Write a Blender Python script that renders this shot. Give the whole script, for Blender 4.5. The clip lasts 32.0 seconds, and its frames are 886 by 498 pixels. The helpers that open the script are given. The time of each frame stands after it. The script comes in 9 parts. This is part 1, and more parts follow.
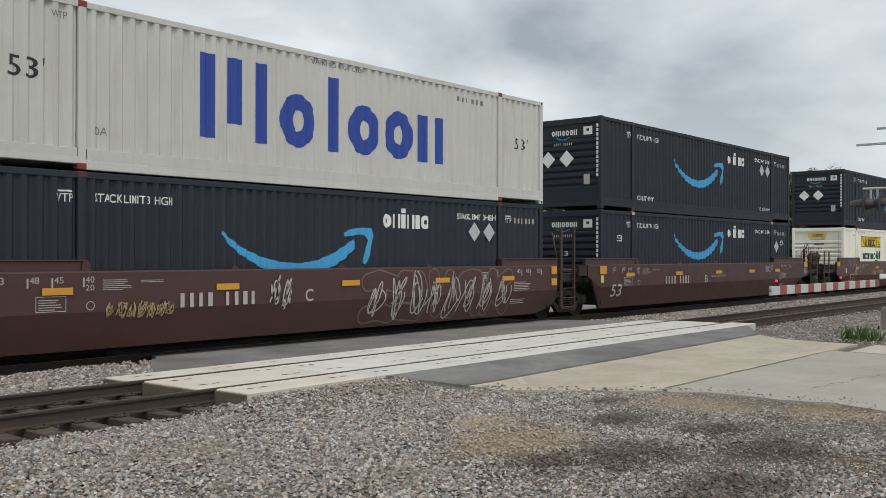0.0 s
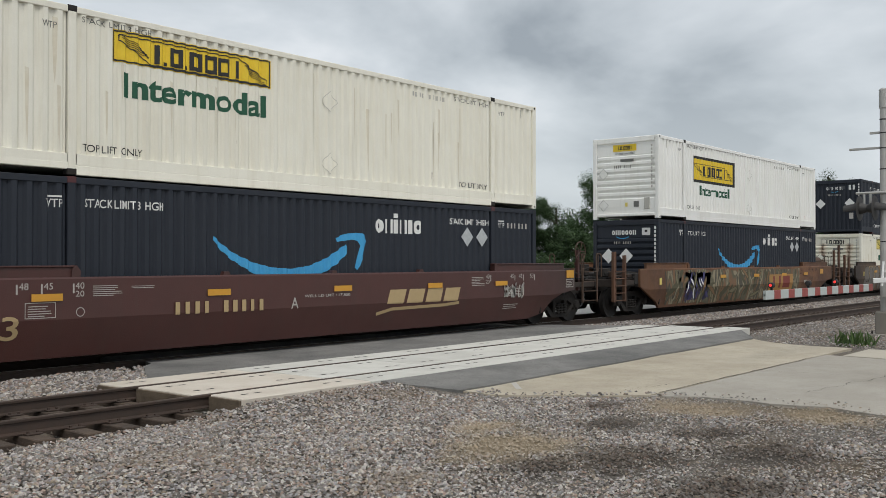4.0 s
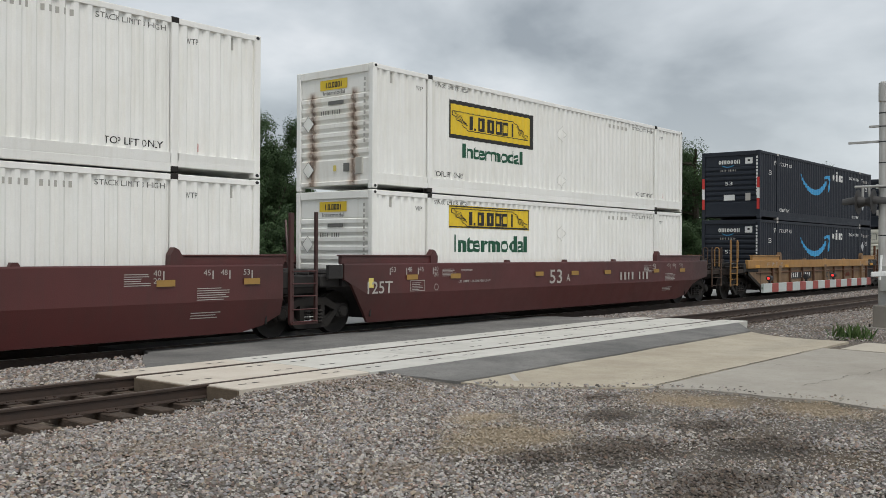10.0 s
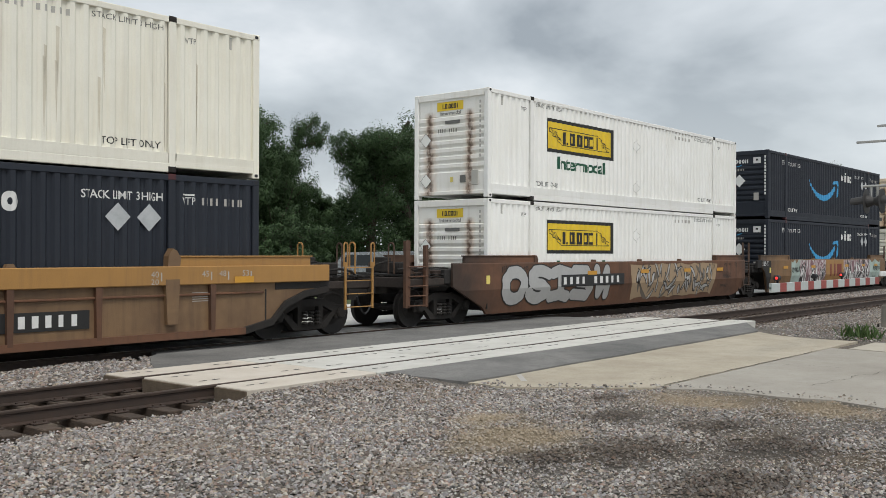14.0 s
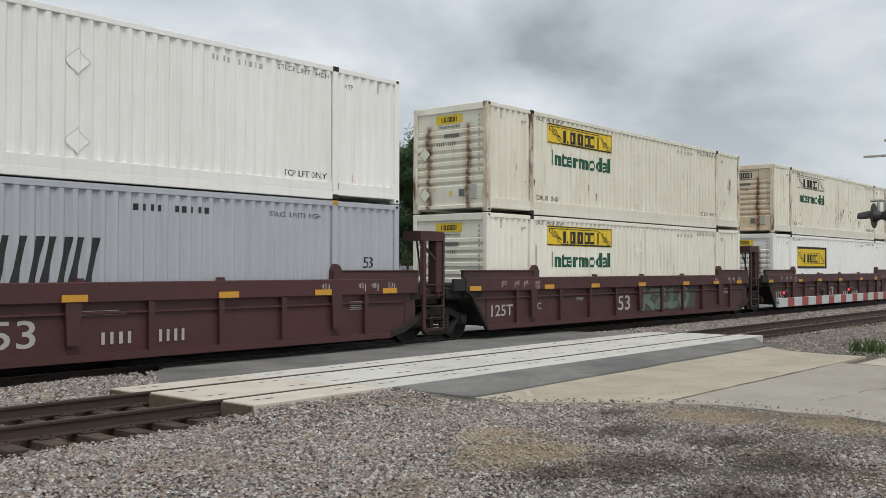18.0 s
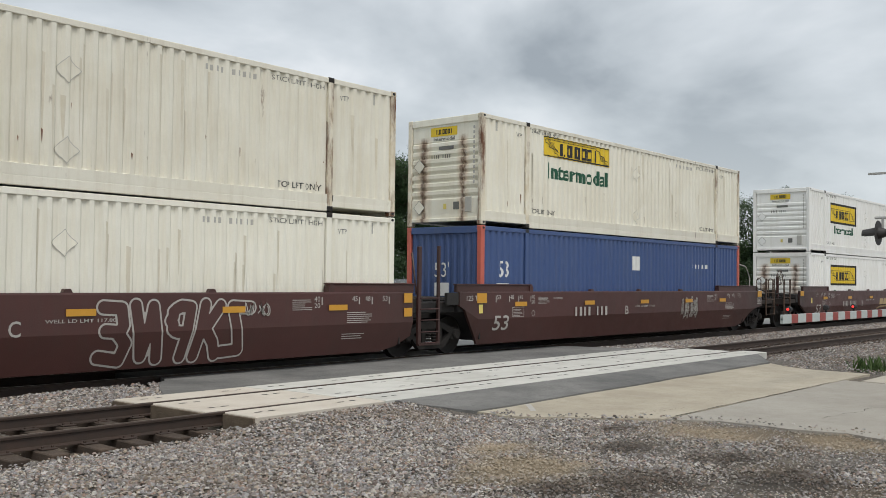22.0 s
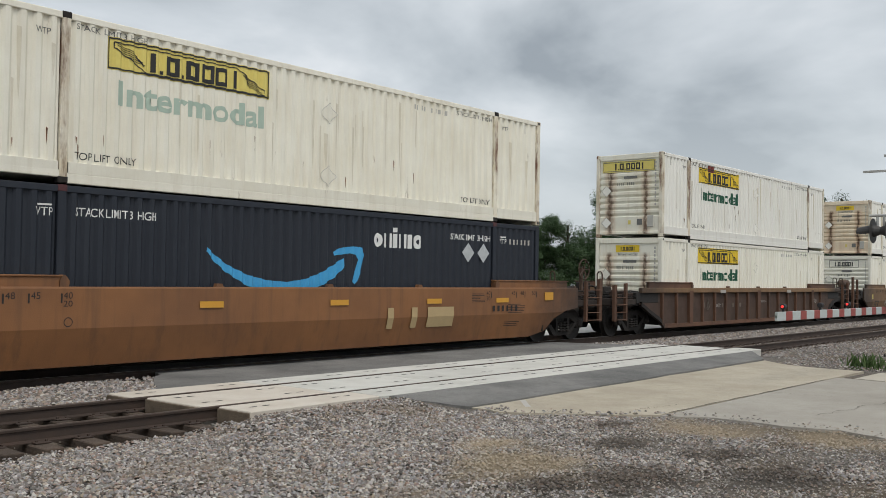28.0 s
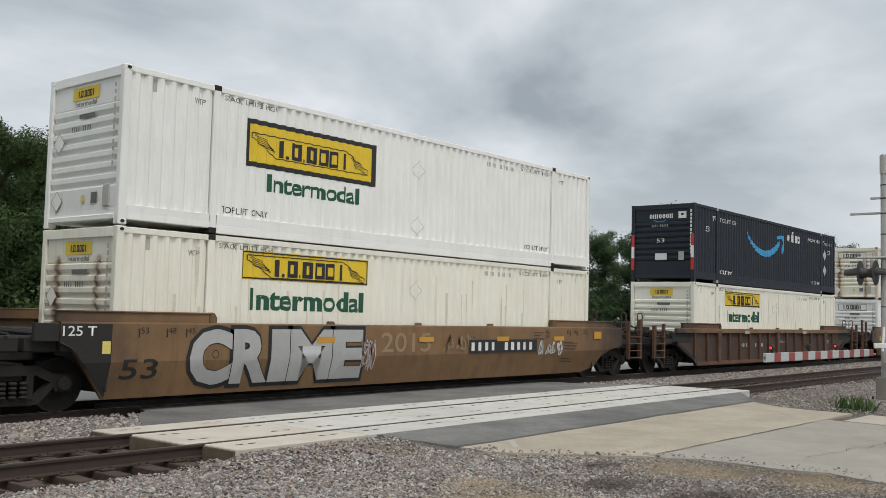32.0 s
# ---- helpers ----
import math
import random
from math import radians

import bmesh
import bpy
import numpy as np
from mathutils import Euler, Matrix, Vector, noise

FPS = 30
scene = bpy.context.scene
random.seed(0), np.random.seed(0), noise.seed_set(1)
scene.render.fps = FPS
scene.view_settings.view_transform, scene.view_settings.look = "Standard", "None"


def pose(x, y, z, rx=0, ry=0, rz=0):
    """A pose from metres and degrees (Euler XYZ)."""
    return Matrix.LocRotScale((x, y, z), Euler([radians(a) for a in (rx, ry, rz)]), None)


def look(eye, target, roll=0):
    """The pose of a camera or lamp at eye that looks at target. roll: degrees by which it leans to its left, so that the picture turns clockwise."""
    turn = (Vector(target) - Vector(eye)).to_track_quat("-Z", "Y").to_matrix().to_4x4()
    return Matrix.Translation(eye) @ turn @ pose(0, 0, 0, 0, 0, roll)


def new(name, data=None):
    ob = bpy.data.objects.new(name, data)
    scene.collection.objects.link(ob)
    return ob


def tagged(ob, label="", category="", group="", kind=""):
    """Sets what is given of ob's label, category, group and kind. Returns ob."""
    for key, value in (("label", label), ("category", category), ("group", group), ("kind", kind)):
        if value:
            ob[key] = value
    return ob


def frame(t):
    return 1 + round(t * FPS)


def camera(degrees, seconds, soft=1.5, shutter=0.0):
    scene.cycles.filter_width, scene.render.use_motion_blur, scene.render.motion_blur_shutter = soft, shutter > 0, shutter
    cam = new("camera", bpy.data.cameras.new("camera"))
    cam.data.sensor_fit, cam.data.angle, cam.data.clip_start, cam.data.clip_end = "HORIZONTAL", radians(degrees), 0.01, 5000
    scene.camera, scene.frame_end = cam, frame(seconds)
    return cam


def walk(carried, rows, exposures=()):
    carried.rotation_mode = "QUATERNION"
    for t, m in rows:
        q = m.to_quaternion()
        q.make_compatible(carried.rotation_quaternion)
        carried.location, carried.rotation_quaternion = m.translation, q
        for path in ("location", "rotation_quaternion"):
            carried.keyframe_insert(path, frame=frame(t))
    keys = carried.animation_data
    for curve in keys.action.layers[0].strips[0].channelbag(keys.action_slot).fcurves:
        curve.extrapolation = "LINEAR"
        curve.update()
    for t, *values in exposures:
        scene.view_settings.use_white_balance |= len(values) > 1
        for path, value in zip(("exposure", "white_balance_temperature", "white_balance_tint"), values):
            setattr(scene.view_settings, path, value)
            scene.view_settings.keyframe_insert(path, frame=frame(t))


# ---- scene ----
# ---------------------------------------------------------------- camera
# Rails run along x, the train rolls towards -x, y leads away from the camera, z = 0 is the top of the rails.
EYE = (0.0, 0.0, 1.855)
PATH = [
    (0.0, -50.30, 0.36, -0.11), (0.5, -50.41, 0.44, 0.28), (1.0, -50.09, 0.38, 0.62), (1.5, -50.07, 0.50, 0.76),
    (2.0, -49.93, 0.61, 0.48), (2.5, -50.24, 0.50, 0.19), (3.0, -50.67, 0.56, 0.20), (3.5, -50.74, 0.67, 0.08),
    (5.5, -50.28, 0.44, -0.22), (6.0, -50.36, 0.38, -0.26), (6.5, -50.33, 0.32, -0.30), (7.0, -50.38, 0.35, -0.34),
    (7.5, -50.46, 0.56, -0.30), (8.0, -50.22, 0.54, -0.30), (8.5, -50.12, 0.37, -0.34), (9.0, -50.36, 0.28, -0.36),
    (9.5, -50.48, 0.18, -0.40), (10.0, -50.72, 0.14, -0.33), (10.5, -50.74, 0.15, -0.21), (11.0, -50.71, 0.33, -0.15),
    (11.5, -50.46, 0.52, -0.19), (12.0, -50.11, 0.53, -0.29), (12.5, -50.12, 0.40, -0.35), (13.0, -50.32, 0.21, -0.15),
    (13.5, -50.33, 0.09, -0.22), (15.5, -50.09, 0.63, -0.11), (16.0, -50.06, 0.68, -0.13), (16.5, -49.90, 0.86, 0.03),
    (17.0, -49.82, 1.06, 0.06), (17.5, -49.76, 0.91, -0.05), (18.0, -49.91, 1.04, -0.18), (18.5, -50.01, 1.50, -0.19),
    (19.0, -49.99, 1.84, -0.22), (19.5, -49.83, 2.08, -0.26), (20.0, -49.68, 2.18, -0.24), (20.5, -49.48, 2.13, -0.39),
    (21.0, -49.50, 1.98, -0.57), (21.5, -49.57, 1.86, -0.60), (22.0, -49.71, 1.85, -0.66), (22.5, -49.80, 1.75, -0.78),
    (23.0, -49.64, 1.77, -0.83), (23.5, -49.67, 1.75, -0.75), (24.0, -49.75, 1.71, -0.76), (24.5, -49.74, 1.67, -0.84),
    (25.0, -49.70, 1.69, -0.91), (25.5, -50.05, 1.69, -0.95), (26.0, -50.14, 1.79, -0.95), (26.5, -50.05, 1.73, -0.97),
    (28.5, -49.99, 1.59, -0.94), (29.0, -49.95, 1.90, -0.93), (29.5, -50.16, 2.49, -1.07), (30.0, -50.54, 2.76, -0.89),
    (30.5, -50.47, 3.00, -0.65), (31.0, -50.40, 3.31, -0.89), (31.5, -50.22, 3.51, -1.33), (32.0, -50.65, 3.88, -1.47),
]
cam = camera(49.54, 32.0, soft=0.6)
walk(cam, [(t, pose(*EYE, 90 + p, r, y)) for t, y, p, r in PATH], exposures=[(0.0, 0.06), (1.0, 0.18), (2.0, 0.10), (3.0, -0.04), (6.0, 0.05), (8.0, -0.08), (10.0, -0.06), (11.0, 0.05), (12.0, 0.2), (13.0, 0.08), (16.0, 0.06), (17.0, -0.1), (18.0, 0.0), (20.0, -0.04), (21.0, 0.04), (24.0, -0.03), (26.0, -0.04), (32.0, -0.03)])

# ---------------------------------------------------------------- world and sun
world = bpy.data.worlds.new("overcast_sky")
scene.world = world
world.use_nodes = True


def build_world():
    nt = world.node_tree
    nt.nodes.clear()
    n, l = nt.nodes.new, nt.links.new
    out, bg = n("ShaderNodeOutputWorld"), n("ShaderNodeBackground")
    tc = n("ShaderNodeTexCoord")
    sky = n("ShaderNodeTexSky")
    sky.sky_type, sky.sun_disc = "NISHITA", False
    sky.sun_elevation, sky.sun_rotation = radians(60), radians(204)
    sky.air_density, sky.dust_density = 1.0, 3.0
    sep = n("ShaderNodeSeparateXYZ")
    l(tc.outputs["Generated"], sep.inputs[0])
    # project the dome on a flat cloud deck
    zz = n("ShaderNodeMath"); zz.operation = "MAXIMUM"; zz.inputs[1].default_value = 0.0
    l(sep.outputs["Z"], zz.inputs[0])
    za = n("ShaderNodeMath"); za.operation = "ADD"; za.inputs[1].default_value = 0.30
    l(zz.outputs[0], za.inputs[0])
    dv = n("ShaderNodeVectorMath"); dv.operation = "DIVIDE"
    cz = n("ShaderNodeCombineXYZ")
    for i in range(3):
        l(za.outputs[0], cz.inputs[i])
    l(tc.outputs["Generated"], dv.inputs[0]); l(cz.outputs[0], dv.inputs[1])
    mp = n("ShaderNodeMapping"); mp.inputs["Location"].default_value = (1.522, 0.032, 0.0); mp.inputs["Scale"].default_value = (1, 1, 0)
    l(dv.outputs[0], mp.inputs[0])
    big = n("ShaderNodeTexNoise"); big.inputs["Scale"].default_value = 1.3; big.inputs["Detail"].default_value = 6; big.inputs["Roughness"].default_value = 0.50; big.inputs["Distortion"].default_value = 0.25
    l(mp.outputs[0], big.inputs["Vector"])
    r = n("ShaderNodeValToRGB")
    e = r.color_ramp.elements
    e[0].position, e[0].color = 0.38, (0.315, 0.35, 0.38, 1)
    e[1].position, e[1].color = 0.67, (0.84, 0.86, 0.88, 1)
    k = e.new(0.45); k.color = (0.45, 0.49, 0.52, 1)
    k = e.new(0.55); k.color = (0.61, 0.65, 0.68, 1)
    l(big.outputs["Fac"], r.inputs[0])
    # paler towards the horizon
    hz = n("ShaderNodeMapRange"); hz.inputs[1].default_value = 0.0; hz.inputs[2].default_value = 0.21; hz.inputs[3].default_value = 0.8; hz.inputs[4].default_value = 0.0
    l(sep.outputs["Z"], hz.inputs[0])
    mx = n("ShaderNodeMix"); mx.data_type = "RGBA"; mx.inputs["B"].default_value = (0.63, 0.68, 0.71, 1)
    l(hz.outputs[0], mx.inputs["Factor"]); l(r.outputs[0], mx.inputs["A"])
    ad = n("ShaderNodeMix"); ad.data_type = "RGBA"; ad.blend_type = "ADD"; ad.inputs["Factor"].default_value = 0.015
    l(mx.outputs["Result"], ad.inputs["A"]); l(sky.outputs[0], ad.inputs["B"])
    l(ad.outputs["Result"], bg.inputs[0])
    bg.inputs[1].default_value = 1.0
    l(bg.outputs[0], out.inputs[0])


build_world()
sun = new("sun", bpy.data.lights.new("sun", "SUN"))
sun.data.energy, sun.data.angle, sun.data.color = 1.9, radians(25), (1.0, 0.97, 0.92)
sun.matrix_world = look((0, 0, 40), (9.5, 21.5, 0))

# ---------------------------------------------------------------- materials
MATS = {}


def surface(name, base, rough=0.6, metal=0.0, alt=None, amount=0.5, scale=1.5, streak=0.0, streak_col=(0.25, 0.2, 0.14), rust=0.0, bump=0.15, grain=40.0, vary=0.0, spec=0.5, sooty=0.0, columns=0.0, specks=0.0):
    """A painted or bare surface: blotches at one scale, grain at another, run-down streaks and rust where asked for."""
    if name in MATS:
        return MATS[name]
    m = bpy.data.materials.new(name)
    MATS[name] = m
    m.use_nodes = True
    nt = m.node_tree
    n, l = nt.nodes.new, nt.links.new
    b = nt.nodes["Principled BSDF"]
    b.inputs["Metallic"].default_value = metal
    b.inputs["Specular IOR Level"].default_value = spec
    tc, oi = n("ShaderNodeTexCoord"), n("ShaderNodeObjectInfo")
    mul = n("ShaderNodeMath"); mul.operation = "MULTIPLY"; mul.inputs[1].default_value = 37.0
    l(oi.outputs["Random"], mul.inputs[0])
    off = n("ShaderNodeVectorMath"); off.operation = "ADD"
    l(tc.outputs["Object"], off.inputs[0]); l(mul.outputs[0], off.inputs[1])

    def noise_tex(sc, det=4, ro=0.6, stretch=None):
        t = n("ShaderNodeTexNoise"); t.inputs["Scale"].default_value = sc; t.inputs["Detail"].default_value = det; t.inputs["Roughness"].default_value = ro
        if stretch:
            mp = n("ShaderNodeMapping"); mp.inputs["Scale"].default_value = stretch
            l(off.outputs[0], mp.inputs[0]); l(mp.outputs[0], t.inputs["Vector"])
        else:
            l(off.outputs[0], t.inputs["Vector"])
        return t

    def ramp(src, lo, hi):
        r = n("ShaderNodeMapRange"); r.inputs[1].default_value = lo; r.inputs[2].default_value = hi
        l(src, r.inputs[0])
        return r.outputs[0]

    def mix(fac, a, bb, k=1.0, mode="MIX"):
        x = n("ShaderNodeMix"); x.data_type = "RGBA"; x.blend_type = mode
        if k != 1.0:
            q = n("ShaderNodeMath"); q.operation = "MULTIPLY"; q.inputs[1].default_value = k
            l(fac, q.inputs[0]); fac = q.outputs[0]
        l(fac, x.inputs["Factor"])
        for s, v in (("A", a), ("B", bb)):
            if isinstance(v, tuple):
                x.inputs[s].default_value = (*v, 1)
            else:
                l(v, x.inputs[s])
        return x.outputs["Result"]

    alt = alt or tuple(c * 0.72 for c in base)
    col = mix(ramp(noise_tex(scale).outputs["Fac"], 0.38, 0.68), tuple(base), tuple(alt), amount)
    col = mix(ramp(noise_tex(grain, 3).outputs["Fac"], 0.3, 0.75), col, tuple(c * 0.8 for c in base), 0.25)
    if streak:
        s = noise_tex(1.0, 5, 0.65, (5.0, 5.0, 0.35))
        col = mix(ramp(s.outputs["Fac"], 0.5, 0.72), col, tuple(streak_col), streak)
    if specks:
        col = mix(ramp(noise_tex(16.0, 5, 0.7).outputs["Fac"], 0.56, 0.68), col, tuple(c * 0.5 for c in base), specks)
        col = mix(ramp(noise_tex(2.2, 6, 0.7).outputs["Fac"], 0.50, 0.72), col, tuple(c * 0.66 for c in base), specks)
    if sooty:
        # brake dust and oil over both ends of a wagon, ragged towards the middle
        sx = n("ShaderNodeSeparateXYZ"); l(tc.outputs["Object"], sx.inputs[0])
        d = n("ShaderNodeMath"); d.operation = "SUBTRACT"; d.inputs[1].default_value = 8.1; l(sx.outputs["X"], d.inputs[0])
        a = n("ShaderNodeMath"); a.operation = "ABSOLUTE"; l(d.outputs[0], a.inputs[0])
        w = n("ShaderNodeMath"); w.operation = "MULTIPLY_ADD"; w.inputs[1].default_value = 3.0; l(noise_tex(1.3, 5, 0.65).outputs["Fac"], w.inputs[0]); l(a.outputs[0], w.inputs[2])
        col = mix(ramp(w.outputs[0], 8.9, 11.0), col, (0.024, 0.018, 0.015), sooty)
    if columns:
        # rust that has run down the front wall below its two vents
        sx = n("ShaderNodeSeparateXYZ"); l(tc.outputs["Object"], sx.inputs[0])
        sh = n("ShaderNodeMath"); sh.operation = "MULTIPLY_ADD"; sh.inputs[1].default_value = 0.34; l(noise_tex(1.0, 5, 0.65, (3.0, 3.0, 1.6)).outputs["Fac"], sh.inputs[0]); l(sx.outputs["Y"], sh.inputs[2])
        up = ramp(sx.outputs["Z"], 2.42, 2.28)
        for y, wide in ((2.05, 1.0), (0.66, 0.8)):
            d = n("ShaderNodeMath"); d.operation = "SUBTRACT"; d.inputs[1].default_value = y + 0.17; l(sh.outputs[0], d.inputs[0])
            a = n("ShaderNodeMath"); a.operation = "ABSOLUTE"; l(d.outputs[0], a.inputs[0])
            for lo, hi, tone, grit, amt in ((0.05, 0.30, (0.46, 0.25, 0.11), 5.0, 0.6), (0.02, 0.13, (0.085, 0.036, 0.018), 9.0, 1.0)):
                f = n("ShaderNodeMath"); f.operation = "MULTIPLY"; l(ramp(a.outputs[0], hi * wide, lo * wide), f.inputs[0]); l(ramp(noise_tex(grit, 5, 0.7, (1, 1, 0.7)).outputs["Fac"], 0.30, 0.50), f.inputs[1])
                g = n("ShaderNodeMath"); g.operation = "MULTIPLY"; l(f.outputs[0], g.inputs[0]); l(up, g.inputs[1])
                col = mix(g.outputs[0], col, tone, amt * columns)
    rough_src = None
    if rust:
        s = noise_tex(1.0, 6, 0.7, (2.6, 2.6, 0.55))
        fac = ramp(s.outputs["Fac"], 0.72 - 0.16 * rust, 0.80 - 0.12 * rust)
        col = mix(fac, col, (0.13, 0.055, 0.025))
        rough_src = fac
    if vary:
        hsv = n("ShaderNodeHueSaturation")
        v = n("ShaderNodeMapRange"); v.inputs[3].default_value = 1 - vary; v.inputs[4].default_value = 1 + vary
        l(oi.outputs["Random"], v.inputs[0]); l(v.outputs[0], hsv.inputs["Value"]); l(col, hsv.inputs["Color"])
        col = hsv.outputs[0]
    l(col, b.inputs["Base Color"])
    rr = n("ShaderNodeMapRange"); rr.inputs[3].default_value = max(0.05, rough - 0.12); rr.inputs[4].default_value = min(1, rough + 0.15)
    l(noise_tex(scale * 4).outputs["Fac"], rr.inputs[0]); l(rr.outputs[0], b.inputs["Roughness"])
    if bump:
        bp = n("ShaderNodeBump"); bp.inputs["Strength"].default_value = bump; bp.inputs["Distance"].default_value = 0.02
        l(noise_tex(grain, 4).outputs["Fac"], bp.inputs["Height"]); l(bp.outputs[0], b.inputs["Normal"])
    return m


def plain(name, base, rough=0.6, metal=0.0, emit=None):
    if name in MATS:
        return MATS[name]
    m = surface(name, base, rough, metal, amount=0.25, scale=6.0, bump=0.05)
    if emit:
        b = m.node_tree.nodes["Principled BSDF"]
        b.inputs["Emission Color"].default_value = (*emit[0], 1)
        b.inputs["Emission Strength"].default_value = emit[1]
    return m


# trodden dirt in the gravel: x, y, half-widths, kind (tan dust or black soil)
DIRT = ((8.55, 6.05, 0.95, 0.7, "tan"), (9.3, 6.9, 0.6, 0.45, "tan"), (8.7, 4.75, 0.9, 0.55, "soil"), (9.9, 3.7, 1.0, 0.5, "soil"), (10.6, 4.7, 0.5, 0.4, "soil"), (7.9, 5.2, 0.5, 0.35, "soil"),
        (12.2, 5.6, 0.7, 0.9, "tan"), (12.6, 4.1, 0.8, 0.8, "tan"), (10.4, 5.9, 0.5, 0.4, "soil"), (11.6, 6.7, 0.5, 0.3, "soil"), (8.0, 3.4, 1.1, 0.6, "soil"))


def dirty_patches(nt, col, tan, soil, amount):
    """Lays the patches of dirt over a colour."""
    n, l = nt.nodes.new, nt.links.new
    tc = n("ShaderNodeTexCoord")
    wob = n("ShaderNodeTexNoise"); wob.inputs["Scale"].default_value = 1.9; wob.inputs["Detail"].default_value = 6; wob.inputs["Roughness"].default_value = 0.7
    l(tc.outputs["Object"], wob.inputs["Vector"])
    for kind, tone in (("tan", tan), ("soil", soil)):
        best = None
        for x, y, rx, ry, k in DIRT:
            if k != kind:
                continue
            mp = n("ShaderNodeMapping"); mp.inputs["Location"].default_value = (-x / rx, -y / ry, 0); mp.inputs["Scale"].default_value = (1 / rx, 1 / ry, 0)
            l(tc.outputs["Object"], mp.inputs[0])
            ln = n("ShaderNodeVectorMath"); ln.operation = "LENGTH"; l(mp.outputs[0], ln.inputs[0])
            if best is None:
                best = ln.outputs["Value"]
            else:
                mn = n("ShaderNodeMath"); mn.operation = "MINIMUM"; l(best, mn.inputs[0]); l(ln.outputs["Value"], mn.inputs[1]); best = mn.outputs[0]
        w = n("ShaderNodeMath"); w.operation = "MULTIPLY_ADD"; w.inputs[1].default_value = 2.6
        l(wob.outputs["Fac"], w.inputs[0]); l(best, w.inputs[2])
        mr = n("ShaderNodeMapRange"); mr.inputs[1].default_value = 1.7; mr.inputs[2].default_value = 2.5; mr.inputs[3].default_value = amount; mr.inputs[4].default_value = 0.0
        l(w.outputs[0], mr.inputs[0])
        x = n("ShaderNodeMix"); x.data_type = "RGBA"; x.inputs["B"].default_value = (*tone, 1)
        l(mr.outputs[0], x.inputs["Factor"]); l(col, x.inputs["A"])
        col = x.outputs["Result"]
    return col


def island_stone(name, cols, rough=0.9):
    """Loose stones: each island takes its own tone."""
    m = bpy.data.materials.new(name)
    MATS[name] = m
    m.use_nodes = True
    nt = m.node_tree
    n, l = nt.nodes.new, nt.links.new
    b = nt.nodes["Principled BSDF"]
    b.inputs["Roughness"].default_value = rough
    g, r = n("ShaderNodeNewGeometry"), n("ShaderNodeValToRGB")
    e = r.color_ramp.elements
    e[0].position, e[0].color = 0.0, (*cols[0], 1)
    e[1].position, e[1].color = 1.0, (*cols[-1], 1)
    for i, c in enumerate(cols[1:-1], 1):
        k = e.new(i / (len(cols) - 1)); k.color = (*c, 1)
    l(g.outputs["Random Per Island"], r.inputs[0])
    tc, t = n("ShaderNodeTexCoord"), n("ShaderNodeTexNoise")
    t.inputs["Scale"].default_value = 60.0; t.inputs["Detail"].default_value = 4
    l(tc.outputs["Object"], t.inputs["Vector"])
    x = n("ShaderNodeMix"); x.data_type = "RGBA"; x.blend_type = "MULTIPLY"; x.inputs["Factor"].default_value = 0.3
    l(r.outputs[0], x.inputs["A"]); l(t.outputs["Color"], x.inputs["B"])
    # broad patches of dirt between the stones
    d = n("ShaderNodeTexNoise"); d.inputs["Scale"].default_value = 0.55; d.inputs["Detail"].default_value = 5
    l(tc.outputs["Object"], d.inputs["Vector"])
    mr = n("ShaderNodeMapRange"); mr.inputs[1].default_value = 0.58; mr.inputs[2].default_value = 0.72; mr.inputs[4].default_value = 0.5
    l(d.outputs["Fac"], mr.inputs[0])
    y = n("ShaderNodeMix"); y.data_type = "RGBA"; y.inputs["B"].default_value = (0.19, 0.145, 0.10, 1)
    l(mr.outputs[0], y.inputs["Factor"]); l(x.outputs["Result"], y.inputs["A"])
    l(dirty_patches(nt, y.outputs["Result"], (0.34, 0.27, 0.18), (0.058, 0.041, 0.028), 0.7), b.inputs["Base Color"])
    return m


WHITE = surface("white_container_paint", (0.88, 0.88, 0.85), 0.45, alt=(0.78, 0.77, 0.71), amount=0.5, scale=0.8, streak=0.18, streak_col=(0.5, 0.46, 0.36), vary=0.04)
CREAM = surface("cream_container_paint", (0.84, 0.82, 0.72), 0.5, alt=(0.74, 0.705, 0.585), amount=0.5, scale=0.8, streak=0.22, streak_col=(0.5, 0.44, 0.32), rust=0.08, vary=0.05)
STAINED = surface("rust_stained_end_paint", (0.80, 0.70, 0.54), 0.55, alt=(0.72, 0.53, 0.34), amount=0.7, scale=1.1, streak=0.35, streak_col=(0.46, 0.28, 0.13), rust=0.55, vary=0.06, columns=0.95)
CREAM_END = surface("cream_end_paint", (0.85, 0.83, 0.72), 0.5, alt=(0.72, 0.66, 0.51), amount=0.55, scale=0.9, streak=0.3, streak_col=(0.5, 0.38, 0.24), rust=0.2, vary=0.05, columns=0.85)
WHITE_END = surface("white_end_paint", (0.86, 0.85, 0.81), 0.5, alt=(0.78, 0.75, 0.67), amount=0.5, scale=0.9, streak=0.25, streak_col=(0.5, 0.44, 0.34), vary=0.04, columns=0.85)
DIRTY = surface("grimy_cream_container_paint", (0.80, 0.775, 0.67), 0.55, alt=(0.69, 0.645, 0.52), amount=0.6, scale=0.9, streak=0.22, streak_col=(0.42, 0.33, 0.21), rust=0.45, vary=0.06)
DIRTYT = surface("grimy_beige_container_paint", (0.72, 0.655, 0.50), 0.55, alt=(0.61, 0.535, 0.38), amount=0.6, scale=0.9, streak=0.25, streak_col=(0.42, 0.33, 0.21), rust=0.5, vary=0.04)
DIRTYW = surface("grimy_white_container_paint", (0.86, 0.85, 0.79), 0.55, alt=(0.77, 0.75, 0.67), amount=0.5, scale=0.9, streak=0.25, streak_col=(0.50, 0.44, 0.34), rust=0.5, vary=0.04)
